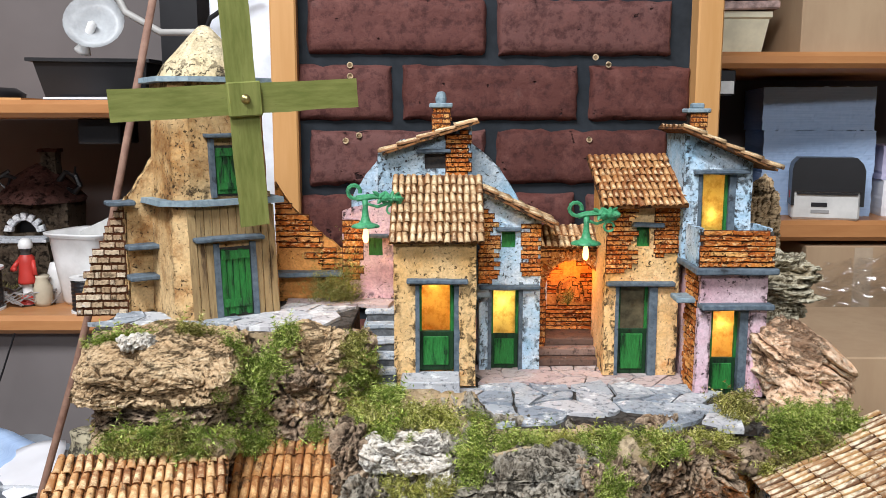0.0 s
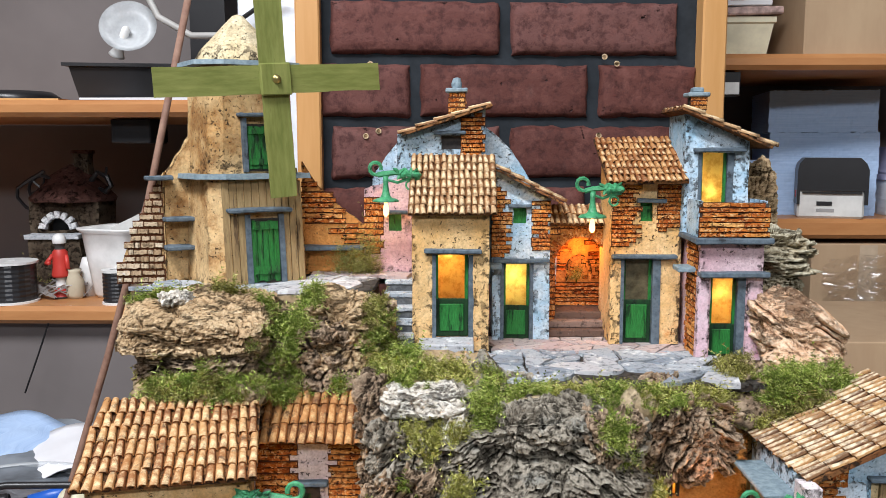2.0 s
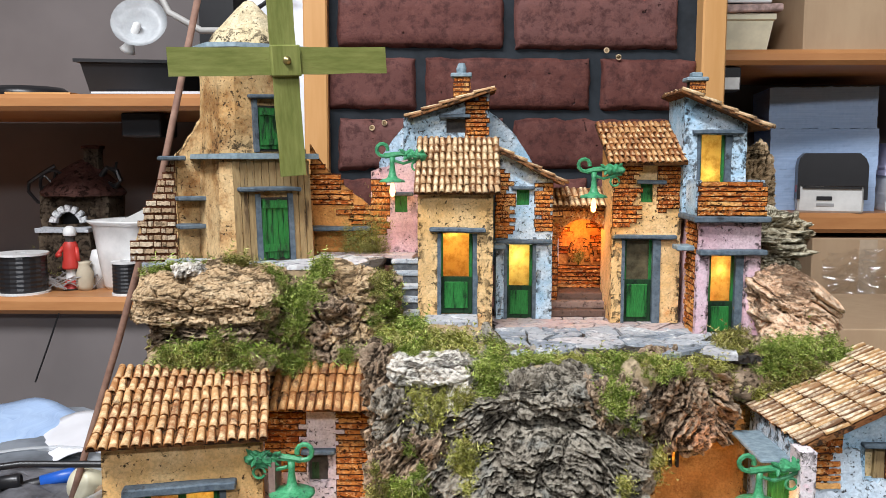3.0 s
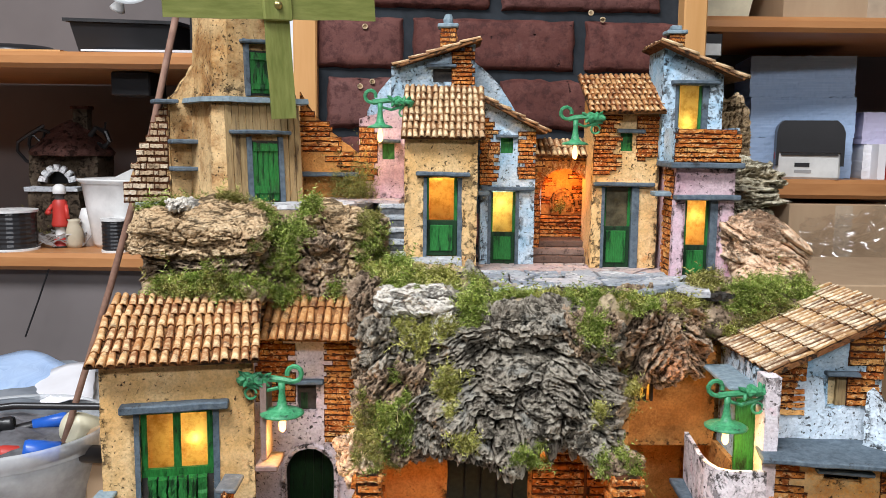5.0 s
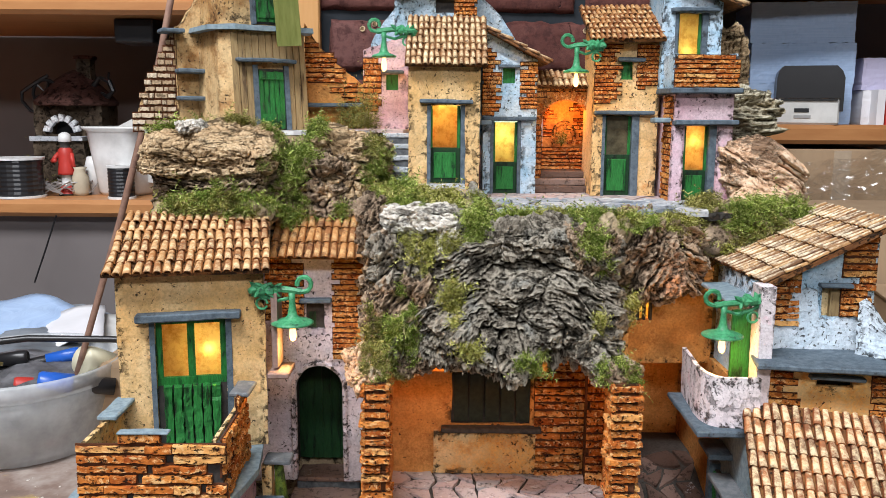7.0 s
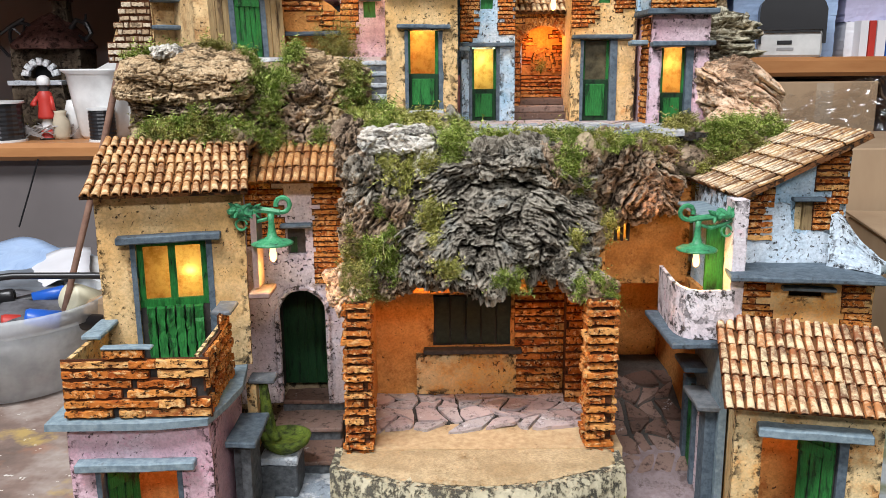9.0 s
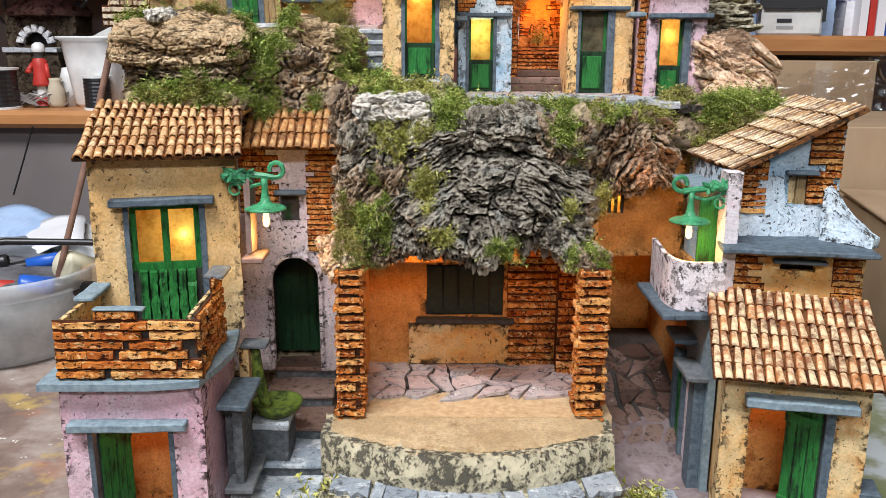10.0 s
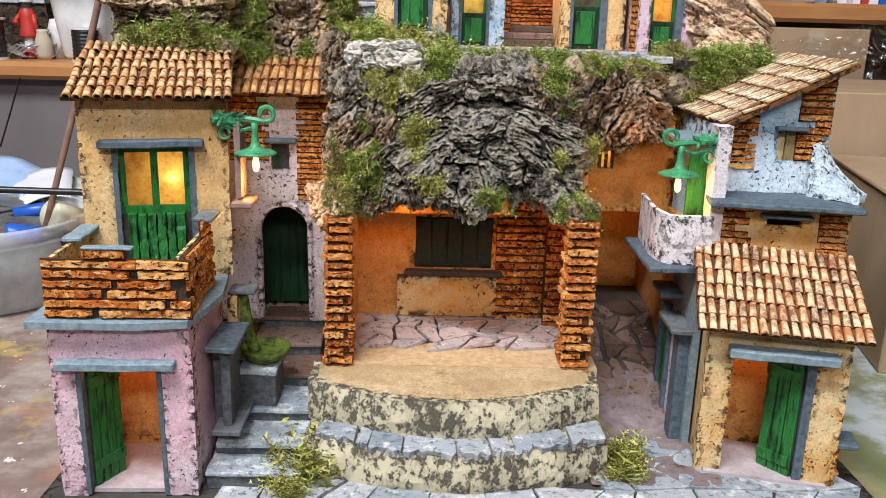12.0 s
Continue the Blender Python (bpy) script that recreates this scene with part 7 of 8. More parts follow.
# ---- moss ----
LOWW = (0, 1, -0.35)
DOWN = (0, 0.5, -1)
k = 0
for c, sp, n, mt, way in (
    ((-0.2, 0.506, 0.35), (0.018, 0.009), 420, MOSS, DOWN), ((-0.15, 0.505, 0.35), (0.02, 0.008), 450, MOSSO, DOWN), ((-0.118, 0.5, 0.347), (0.016, 0.012), 500, MOSS, DOWN), ((-0.102, 0.515, 0.35), (0.01, 0.012), 420, MOSS, LOWW),
    ((-0.115, 0.49, 0.322), (0.012, 0.03), 900, MOSS, LOWW), ((-0.118, 0.48, 0.285), (0.016, 0.018), 700, MOSS, LOWW), ((-0.17, 0.466, 0.297), (0.034, 0.008), 1500, MOSS, DOWN), ((-0.15, 0.466, 0.296), (0.022, 0.008), 900, MOSSO, DOWN), ((-0.185, 0.462, 0.293), (0.02, 0.006), 500, MOSSO, LOWW), ((-0.058, 0.535, 0.34), (0.01, 0.016), 600, MOSSO, DOWN), ((-0.055, 0.53, 0.315), (0.01, 0.02), 600, MOSS, LOWW),
    ((-0.057, 0.515, 0.33), (0.009, 0.022), 600, MOSSO, LOWW), ((-0.075, 0.5, 0.286), (0.011, 0.008), 350, MOSS, LOWW), ((-0.044, 0.51, 0.307), (0.02, 0.012), 900, MOSS, LOWW), ((-0.032, 0.51, 0.29), (0.014, 0.01), 500, MOSS, LOWW),
    ((-0.004, 0.5, 0.298), (0.022, 0.012), 800, MOSSY, DOWN), ((0.02, 0.48, 0.29), (0.012, 0.012), 700, MOSS, LOWW), ((0.016, 0.47, 0.277), (0.008, 0.014), 420, MOSS, LOWW), ((-0.014, 0.455, 0.267), (0.021, 0.011), 900, MOSSY, LOWW),
    ((0.045, 0.49, 0.292), (0.02, 0.01), 600, MOSS, DOWN), ((0.074, 0.49, 0.292), (0.022, 0.011), 750, MOSSY, DOWN), ((0.1, 0.49, 0.292), (0.02, 0.012), 800, MOSS, DOWN), ((0.1, 0.455, 0.27), (0.011, 0.02), 800, MOSS, LOWW),
    ((0.138, 0.47, 0.284), (0.014, 0.012), 700, MOSS, LOWW), ((0.128, 0.5, 0.292), (0.02, 0.01), 500, MOSSY, DOWN), ((-0.037, 0.44, 0.215), (0.014, 0.026), 1000, MOSS, LOWW), ((-0.042, 0.438, 0.183), (0.016, 0.014), 800, MOSSO, LOWW),
    ((-0.05, 0.44, 0.205), (0.012, 0.016), 420, MOSSO, LOWW), ((0.003, 0.445, 0.232), (0.008, 0.02), 520, MOSSY, LOWW), ((0.013, 0.44, 0.196), (0.008, 0.01), 300, MOSSY, LOWW), ((0.057, 0.44, 0.186), (0.014, 0.006), 420, MOSS, LOWW),
    ((0.112, 0.43, 0.18), (0.017, 0.014), 900, MOSS, LOWW), ((0.122, 0.43, 0.174), (0.01, 0.012), 420, MOSS, LOWW), ((0.102, 0.44, 0.218), (0.008, 0.008), 160, MOSSY, LOWW), ((0.13, 0.455, 0.23), (0.008, 0.014), 300, MOSSY, LOWW),
    ((0.166, 0.505, 0.292), (0.018, 0.012), 420, MOSSY, DOWN), ((0.198, 0.54, 0.303), (0.014, 0.014), 600, MOSSO, DOWN), ((0.193, 0.52, 0.288), (0.012, 0.016), 420, MOSSO, LOWW), ((0.222, 0.52, 0.28), (0.018, 0.013), 800, MOSS, LOWW),
    ((0.25, 0.525, 0.285), (0.026, 0.01), 900, MOSS, LOWW), ((0.235, 0.52, 0.268), (0.022, 0.01), 600, MOSSO, LOWW), ((0.208, 0.51, 0.258), (0.01, 0.014), 420, MOSSY, LOWW), ((0.275, 0.53, 0.288), (0.014, 0.008), 420, MOSS, LOWW),
    ((-0.045, 0.5, 0.3), (0.02, 0.016), 500, MOSSY, DOWN), ((0.245, 0.52, 0.288), (0.03, 0.014), 600, MOSS, DOWN), ((0.03, 0.5, 0.296), (0.02, 0.008), 300, MOSSO, DOWN),
):
    k += 1
    moss(c, sp, n, mt, k, way=way)
GT = BVHTree.FromPolygons([v.co.copy() for v in ground.data.vertices], [list(p.vertices) for p in ground.data.polygons])
moss((-0.066, 0.36, 0.03), (0.02, 0.03), 1500, MOSSY, 60, "dry yellow-green moss at the foot of the stairs", (0, 0.4, -1), 0.019, [GT])
moss((0.143, 0.371, 0.03), (0.016, 0.018), 700, MOSSY, 61, "dry yellow-green moss beside the stage", (0, 0.4, -1), 0.017, [GT])
bush((-0.086, 0.627, 0.345), (0.016, 0.009, 0.024), 1500, MOSSO, 70, "olive brown dry bush beside the pink house")
bush((-0.073, 0.629, 0.345), (0.009, 0.006, 0.03), 800, MOSSO, 71, "tall olive brown dry bush against the brick corner")

# ---- shelves and workshop clutter ----
def shelf_board(x0, x1, y0, y1, z0, z1, label):
    bm = box(bmesh.new(), x0, x1, y0, y1, z0, z1, 0, 0.006)
    return tagged(part("shelf_board", bm, SHELFW), label, "shelf", "workshop shelves")


SHELF_TXT = "orange-brown varnished wooden shelf board"
shelf_board(-1.55, -0.245, 1.05, 1.4, 0.489, 0.511, SHELF_TXT)
shelf_board(-1.55, -0.40, 1.045, 1.4, 0.212, 0.236, SHELF_TXT)
shelf_board(0.335, 1.55, 1.09, 1.4, 0.552, 0.573, SHELF_TXT)
shelf_board(0.335, 1.55, 1.165, 1.4, 0.317, 0.346, SHELF_TXT)
shelf_board(0.335, 1.55, 1.165, 1.4, 0.1, 0.125, SHELF_TXT)
structure("wall_lower", box(bmesh.new(), -1.58, -0.275, 1.075, 1.095, -0.78, 0.211), BACKW, "grey painted back panel under the lower shelf")
bk = tagged(part("upright_board", box(bmesh.new(), 0.325, 0.345, 1.1, 1.41, -0.2, 1.2), DARKW), "dark upright side board of the shelves", "shelf side", "workshop shelves")
sd = tagged(part("upright_board", box(bmesh.new(), -0.38, -0.33, 1.15, 1.41, -0.2, 1.2), BLACKP), "dark upright side board of the shelves", "shelf side", "workshop shelves")
tagged(part("white_board", box(bmesh.new(), -0.27, -0.195, 0.99, 1.0, 0.008, 1.1, 0, 0.002), plain("white_laminate", (0.74, 0.78, 0.85), 0.35)), "upright white laminate board behind the mill", "board")
o = thing("box_bracket", 0.35, 1.1, 0.53, 0, "small black bracket under the upper shelf", "bracket")
part("body", box(bmesh.new(), 0.0, 0.03, 0, 0.03, -0.012, 0.02, 0, 0.001), BLACKP, o)
part("lip", box(bmesh.new(), 0.002, 0.028, -0.001, 0.002, -0.01, 0.006), GREYP, o)

# self-inking stamp
o = thing("ink_stamp", 0.5, 1.19, 0.346, -17, "black and grey self-inking stamp on the shelf", "stamp")
part("base", box(bmesh.new(), 0.0, 0.09, 0, 0.045, 0, 0.043, 0, 0.003), GREYP, o, "light grey plastic base")
bm = bmesh.new()
prof = [(-0.001, 0.02), (-0.001, 0.07), (0.001, 0.08), (0.008, 0.088), (0.082, 0.088), (0.09, 0.08), (0.094, 0.07), (0.094, 0.02), (0.089, 0.02), (0.089, 0.04), (0.003, 0.04), (0.003, 0.02)]
f0 = bm.faces.new([bm.verts.new((x, -0.003, z)) for x, z in prof])
ret = bmesh.ops.extrude_face_region(bm, geom=[f0])
for v in [g for g in ret["geom"] if isinstance(g, bmesh.types.BMVert)]:
    v.co.y = 0.048
part("cover", bm, BLACKP, o, "black plastic press cover")
part("shelf_line", box(bmesh.new(), 0.006, 0.086, -0.0036, -0.0032, 0.036, 0.039), BLACKP, o)
part("logo_bar", box(bmesh.new(), 0.026, 0.047, -0.0012, 0.0, 0.0185, 0.0245), BLACKP, o, "dark plain mark")
part("model_bar", box(bmesh.new(), 0.026, 0.05, -0.0012, 0.0, 0.0095, 0.014), plain("grey_ink", (0.3, 0.3, 0.3)), o, "grey plain bar")
part("button", box(bmesh.new(), -0.0016, 0.001, 0.015, 0.025, 0.03, 0.04), REDP, o, "small red button")


def paper_stack(x0, x1, y0, y1, z0, z1, material, label, bands=0):
    """A stack of sheets: thin layers with slightly shifted edges."""
    o = tagged(thing("paper_stack", x0, y0, z0, -9), label, "paper stack")
    n = max(1, round((z1 - z0) / 0.06))
    for i in range(n):
        a, b = (z1 - z0) * i / n, (z1 - z0) * (i + 1) / n - 0.0005
        j = rng.uniform(-0.004, 0.004)
        bm = wobble(panel(bmesh.new(), j, x1 - x0 + j, b, 0, y1 - y0, (), a, None, 0.004), 0.0012, 160)
        part("ream", bm, material, o)
    return o


paper_stack(0.476, 0.632, 1.245, 1.385, 0.346, 0.535, PAPERB, "tall stack of pale blue sheets on the shelf")
paper_stack(0.645, 0.82, 1.225, 1.38, 0.346, 0.40, PAPERW, "stack of white sheets on the shelf")
paper_stack(0.645, 0.82, 1.23, 1.38, 0.4, 0.45, PAPERL, "lilac paper stack on white sheets")
paper_stack(0.41, 0.46, 1.26, 1.38, 0.346, 0.43, PAPERB, "narrow stack of blue sheets on the shelf")


def carton(x0, x1, y0, y1, z0, z1, label, yaw=0, tape=True):
    o = tagged(thing("cardboard_box", x0, y0, z0, yaw), label, "cardboard box", "cardboard boxes")
    part("body", box(bmesh.new(), 0, x1 - x0, 0, y1 - y0, 0, z1 - z0, 0, 0.0015), CARD, o)
    if tape:
        part("tape", box(bmesh.new(), (x1 - x0) * 0.42, (x1 - x0) * 0.58, -0.0006, 0.001, 0.002, z1 - z0 - 0.002), TAPE, o, "shiny clear packing tape")
    return o


TAPE = plain("clear_tape", (0.46, 0.36, 0.26), 0.12, 0.6)
carton(0.47, 0.75, 1.12, 1.36, 0.573, 0.75, "large brown cardboard box on the upper shelf")
carton(0.518, 0.682, 1.172, 1.36, 0.125, 0.309, "taped brown cardboard box on the lower shelf", 0)
carton(0.335, 0.9, 0.84, 1.085, TABLE, 0.24, "wide brown cardboard box standing behind the model", 0, False)
c = carton(0.428, 0.76, 0.57, 0.83, TABLE, 0.163, "open brown cardboard box beside the model", -11.5, False)
part("flap", box(bmesh.new(), -0.003, 0.335, -0.004, 0.262, 0.163 - TABLE + 0.003, 0.163 - TABLE + 0.0065, 0.001), CARD, c, "loosely closed cardboard flap")
# plastic bag over the lower box
bm = bmesh.new()
bmesh.ops.create_grid(bm, x_segments=60, y_segments=36, size=0.5)
for v in bm.verts:
    u = v.co.copy()
    n1 = noise.noise_vector(Vector((u.x * 6, u.y * 5, 3)))
    fold = noise.ridged_multi_fractal(Vector((u.x * 5, u.y * 4, 7)), 0.9, 2.1, 3, 1.0, 2.0)
    v.co = Vector((0.61 + u.x * 0.17 + n1.x * 0.012, 1.155 + n1.y * 0.014 - 0.012 * min(2, fold), 0.255 + u.y * (0.1 + 0.03 * math.sin(u.x * 5)) + n1.z * 0.012))
tagged(part("plastic_bag", bm, FILM, None, "", True), "crumpled clear plastic bag in front of the box", "plastic bag")
tagged(part("dark_pouch", wobble(lathe(bmesh.new(), ((0.03, 0), (0.034, 0.012), (0.026, 0.03), (0.01, 0.038), (0.002, 0.039)), 18, pose(0.625, 1.175, 0.125) @ Matrix.Diagonal((1, 0.4, 1, 1))), 0.004, 40), BLACKP, None, "", True), "small dark pouch inside the clear bag", "pouch")
# cream tray and white box on the upper shelf
o = thing("cream_tray", 0.352, 1.15, 0.573, 0, "cream plastic food tray on the upper shelf", "tray")
part("tub", lathe(bmesh.new(), ((0.045, 0), (0.056, 0.05), (0.06, 0.052), (0.06, 0.06), (0.05, 0.06)), 4, pose(0.055, 0.06, 0, 0, 0, 45) ), CREAMP, o)
part("cloth", wobble(box(bmesh.new(), 0.004, 0.105, 0.01, 0.11, 0.061, 0.072, 0, 0.002), 0.003, 40), plain("checked_cloth", (0.5, 0.36, 0.33), 0.9, 0.1, 0, 0.5, 60), o, "folded faded cloth")
tagged(part("printed_box", box(bmesh.new(), 0.36, 0.44, 1.16, 1.26, 0.647, 0.76, 0, 0.001), PAPERW), "white printed carton on the tray", "carton")
for x, z, w, hh in ((0.385, 0.668, 0.03, 0.01), (0.38, 0.654, 0.02, 0.005)):
    part("print_bar", box(bmesh.new(), x, x + w, 1.1585, 1.1602, z, z + hh), REDP, bpy.data.objects["printed_box"], "red plain printed bar")
for k, (x, w, c) in enumerate(((0.66, 0.012, PAPERW), (0.674, 0.01, REDP), (0.686, 0.014, PAPERW), (0.702, 0.01, BLUEP), (0.714, 0.016, PAPERW))):
    tagged(part("magazine", box(bmesh.new(), x, x + w, 1.2, 1.224, 0.346, 0.4), c), "thin upright magazine on the shelf", "magazine", "magazines")

# left shelves
def spool(x, y, z, r, hgt, label):
    o = tagged(thing("wire_spool", x, y, z), label, "wire spool", "wire spools")
    part("flange", lathe(bmesh.new(), ((r, 0), (r, 0.003), (0.004, 0.003)), 24), WHITEP, o)
    part("winding", wobble(lathe(bmesh.new(), [(r * 0.9 + 0.0008 * (k % 2), 0.003 + (hgt - 0.006) * k / 16) for k in range(17)], 24), 0.0003), BLACKP, o, "black wound wire")
    part("flange", lathe(bmesh.new(), ((0.004, hgt - 0.003), (r, hgt - 0.003), (r, hgt), (0.008, hgt), (0.008, hgt - 0.01)), 24), WHITEP, o)


spool(-0.622, 1.085, 0.236, 0.036, 0.057, "white spool of black wire on the shelf")
spool(-0.47, 1.075, 0.236, 0.0195, 0.047, "small spool of black wire on the shelf")
o = thing("plastic_tub", -0.482, 1.135, 0.236, -18, "square white plastic tub holding a folded grey sheet", "tub")
bm = lathe(bmesh.new(), ((0.03, 0), (0.034, 0.006), (0.041, 0.06), (0.045, 0.094), (0.05, 0.098), (0.0505, 0.101), (0.044, 0.099), (0.039, 0.06), (0.031, 0.008), (0.004, 0.006)), 40)
for v in bm.verts:
    q = 1.0 / (abs(v.co.x) ** 5 + abs(v.co.y) ** 5) ** 0.2 * math.hypot(v.co.x, v.co.y) if v.co.xy.length > 1e-5 else 1.0
    v.co.x, v.co.y = v.co.x * q, v.co.y * q
part("tub", bm, WHITEP, o, "", True)
part("folded_sheet", wobble(panel(bmesh.new(), -0.02, 0.046, 0.11, -0.002, 0.0, (), 0.02, lambda x: 0.097 + 0.45 * max(0, x + 0.02), 0.006), 0.003, 20), GREYP, o, "stiff grey sheet sticking out")
FIGX, FIGY = -0.566, 1.115
bm = lathe(bmesh.new(), ((0.0125, 0), (0.0135, 0.003), (0.009, 0.006), (0.0095, 0.013), (0.0072, 0.015), (0.0074, 0.03), (0.012, 0.0305), (0.0122, 0.034), (0.0108, 0.045), (0.0098, 0.058), (0.0105, 0.066), (0.007, 0.07), (0.0062, 0.0725), (0.0075, 0.077), (0.0088, 0.0785), (0.0095, 0.083), (0.008, 0.089), (0.004, 0.092), (0.001, 0.0925)), 18, pose(FIGX, FIGY, 0.236))
for p0, p1, r in (((-0.009, -0.002, 0.062), (-0.016, -0.009, 0.05), 0.0032), ((-0.016, -0.009, 0.05), (-0.0085, -0.014, 0.052), 0.0028), ((0.009, -0.001, 0.062), (0.0125, -0.004, 0.042), 0.0032)):
    tube(bm, [(FIGX + p0[0], FIGY + p0[1], 0.236 + p0[2]), (FIGX + p1[0], FIGY + p1[1], 0.236 + p1[2])], r, 8)
o = tagged(part("figurine", bm, REDP, None, "", True), "small figurine in a red coat, white trousers and white cap", "figurine")
me = o.data
me.materials.append(WHITEP)
me.materials.append(DARKW)
for p in me.polygons:
    z = p.center.z - 0.236
    p.material_index = 1 if z > 0.078 or 0.0145 < z < 0.0302 else (2 if z < 0.004 or 0.071 < z < 0.078 else 0)
tagged(part("beige_sack", wobble(lathe(bmesh.new(), ((0.01, 0), (0.0125, 0.006), (0.012, 0.026), (0.008, 0.034), (0.0075, 0.038), (0.009, 0.042), (0.002, 0.04)), 14, pose(-0.545, 1.112, 0.236)), 0.0016, 90), plain("beige_cloth", (0.5, 0.44, 0.33), 0.85, 0.1), None, "", True), "small beige cloth sack beside the figurine", "sack")
tagged(part("white_jar", lathe(bmesh.new(), ((0.01, 0), (0.012, 0.03), (0.013, 0.042), (0.009, 0.056), (0.002, 0.057)), 18, pose(-0.534, 1.135, 0.236)), WHITEP, None, "", True), "small white plastic jar on the shelf", "jar")
# tangle of wire near the figurine
bm = bmesh.new()
for q in range(26):
    a0 = rng.uniform(0, 6.28)
    tube(bm, [(-0.58 + 0.05 * math.cos(a0 + k * 0.5) * rng.uniform(0.6, 1) + 0.01 * k * 0.2, 1.125 + 0.03 * math.sin(a0 + k * 0.5), 0.238 + 0.02 * abs(math.sin(a0 * 3 + k))) for k in range(5)], 0.0009, 4)
tagged(part("wire_tangle", bm, plain("tangled_wire", (0.36, 0.34, 0.33), 0.35, 0.5, 0.4)), "tangle of thin wire and twigs on the shelf", "wire", "", "stuff")
# little oven model
o = thing("model_oven", -0.6, 1.23, 0.236, 4, "dark rustic model oven with a red conical roof", "model oven")
DARKR = cork_material("dark_red_clay", (0.03, 0.014, 0.01), (0.07, 0.028, 0.022), (0.12, 0.06, 0.05), (0.08, 0.035, 0.025))
DARKB = cork_material("dark_brown_clay", (0.03, 0.022, 0.016), (0.07, 0.05, 0.035), (0.13, 0.1, 0.07), (0.07, 0.05, 0.03))
part("body", wobble(panel(bmesh.new(), -0.052, 0.052, 0.138, -0.03, 0.045, (), 0, None, 0.006, [(-0.026, 0.01, 0.087, 0.092)]), 0.002, 50), DARKB, o)
part("oven_mouth", box(bmesh.new(), -0.03, 0.014, -0.01, -0.006, 0.08, 0.115), BLACKP, o, "black oven mouth")
for k in range(7):
    a = math.pi * (k + 0.5) / 7
    part("arch_stone", box(bmesh.new(), -0.0055, 0.0055, -0.005, 0.006, -0.0042, 0.0042, 0.0012, 0.001), PAVEW, o, "", False, pose(-0.008 + 0.0225 * math.cos(a), -0.033, 0.09 + 0.0225 * math.sin(a), 0, -math.degrees(a), 0))
slab("hearth", o, PAVE, -0.05, 0.03, -0.058, -0.028, 0.077, 0.084, 0.001)
part("hearth_base", wobble(panel(bmesh.new(), -0.046, 0.03, 0.077, -0.052, -0.03, (), 0, None, 0.008), 0.003, 50), DARKB, o)
part("roof", wobble(lathe(bmesh.new(), ((0.063, 0.132), (0.064, 0.137), (0.05, 0.152), (0.034, 0.168), (0.016, 0.182), (0.003, 0.188)), 22, pose(0.002, 0.006, 0)), 0.003, 60), DARKR, o, "dark red conical roof")
part("chimney", wobble(panel(bmesh.new(), 0.008, 0.03, 0.206, -0.004, 0.018, (), 0.155, None, 0.006), 0.0014, 70), DARKB, o)
slab("chimney_cap", o, DARKR, 0.005, 0.033, -0.007, 0.021, 0.204, 0.209, 0.001)
ring = [(-0.034 + 0.02 * math.cos(a), -0.02, 0.15 + 0.021 * math.sin(a)) for a in [k * 0.4 for k in range(17)]]
part("wheel", tube(bmesh.new(), ring, 0.0028, 6), BLACKP, o, "black iron wheel")
for k in range(3):
    a = k * 1.05 + 0.3
    part("spoke", tube(bmesh.new(), [(-0.034 + 0.02 * math.cos(a), -0.02, 0.15 + 0.021 * math.sin(a)), (-0.034 - 0.02 * math.cos(a), -0.02, 0.15 - 0.021 * math.sin(a))], 0.0018, 5), BLACKP, o)
part("handle", tube(bmesh.new(), [(-0.03, -0.02, 0.178), (-0.05, -0.022, 0.166), (-0.07, -0.022, 0.152), (-0.071, -0.022, 0.138), (-0.058, -0.022, 0.122), (-0.03, -0.024, 0.116)], 0.003, 6), BLACKP, o, "black iron handle")
part("iron_bracket", wobble(tube(bmesh.new(), [(0.034, -0.01, 0.16), (0.046, -0.012, 0.175), (0.06, -0.012, 0.17), (0.066, -0.012, 0.155), (0.058, -0.012, 0.146), (0.046, -0.01, 0.15)], 0.0042, 7), 0.001, 150), BLACKP, o, "black iron bracket")
part("iron_pin", tube(bmesh.new(), [(0.058, -0.012, 0.168), (0.061, -0.012, 0.184)], 0.002, 6), BLACKP, o)
for c, hf, sd in (((-0.652, 1.185, 0.24), (0.02, 0.014, 0.04), 81), ((-0.628, 1.165, 0.238), (0.022, 0.012, 0.014), 82), ((-0.55, 1.18, 0.3), (0.006, 0.006, 0.016), 83), ((-0.57, 1.16, 0.238), (0.02, 0.012, 0.014), 84)):
    bush(c, hf, 420, MOSSO, sd, "dull green moss clump beside the model oven")
# upper left shelf
o = thing("plastic_crate", -0.51, 1.16, 0.511, 0, "black plastic crate on the upper shelf", "crate")
part("body", lathe(bmesh.new(), ((0.085, 0), (0.098, 0.055), (0.102, 0.056), (0.102, 0.06), (0.09, 0.06)), 4, pose(0.03, 0.1, 0, 0, 0, 45) @ Matrix.Diagonal((1.25, 0.9, 1, 1))), BLACKP, o)
part("rim", lathe(bmesh.new(), ((0.1025, 0.0555), (0.1065, 0.0555), (0.1065, 0.0605), (0.1025, 0.0605)), 4, pose(0.03, 0.1, 0, 0, 0, 45) @ Matrix.Diagonal((1.25, 0.9, 1, 1)), False), BLACKP, o)
o = thing("clear_funnel", -0.447, 1.1, 0.577, 0, "clear plastic funnel disc with a white stem", "funnel")
part("disc", lathe(bmesh.new(), ((0.006, 0.006), (0.02, 0.012), (0.036, 0.026), (0.037, 0.028), (0.02, 0.014), (0.004, 0.008)), 28, pose(0.004, 0, 0.022, 66, 24, 0)), CLEAR, o, "clear plastic disc", True)
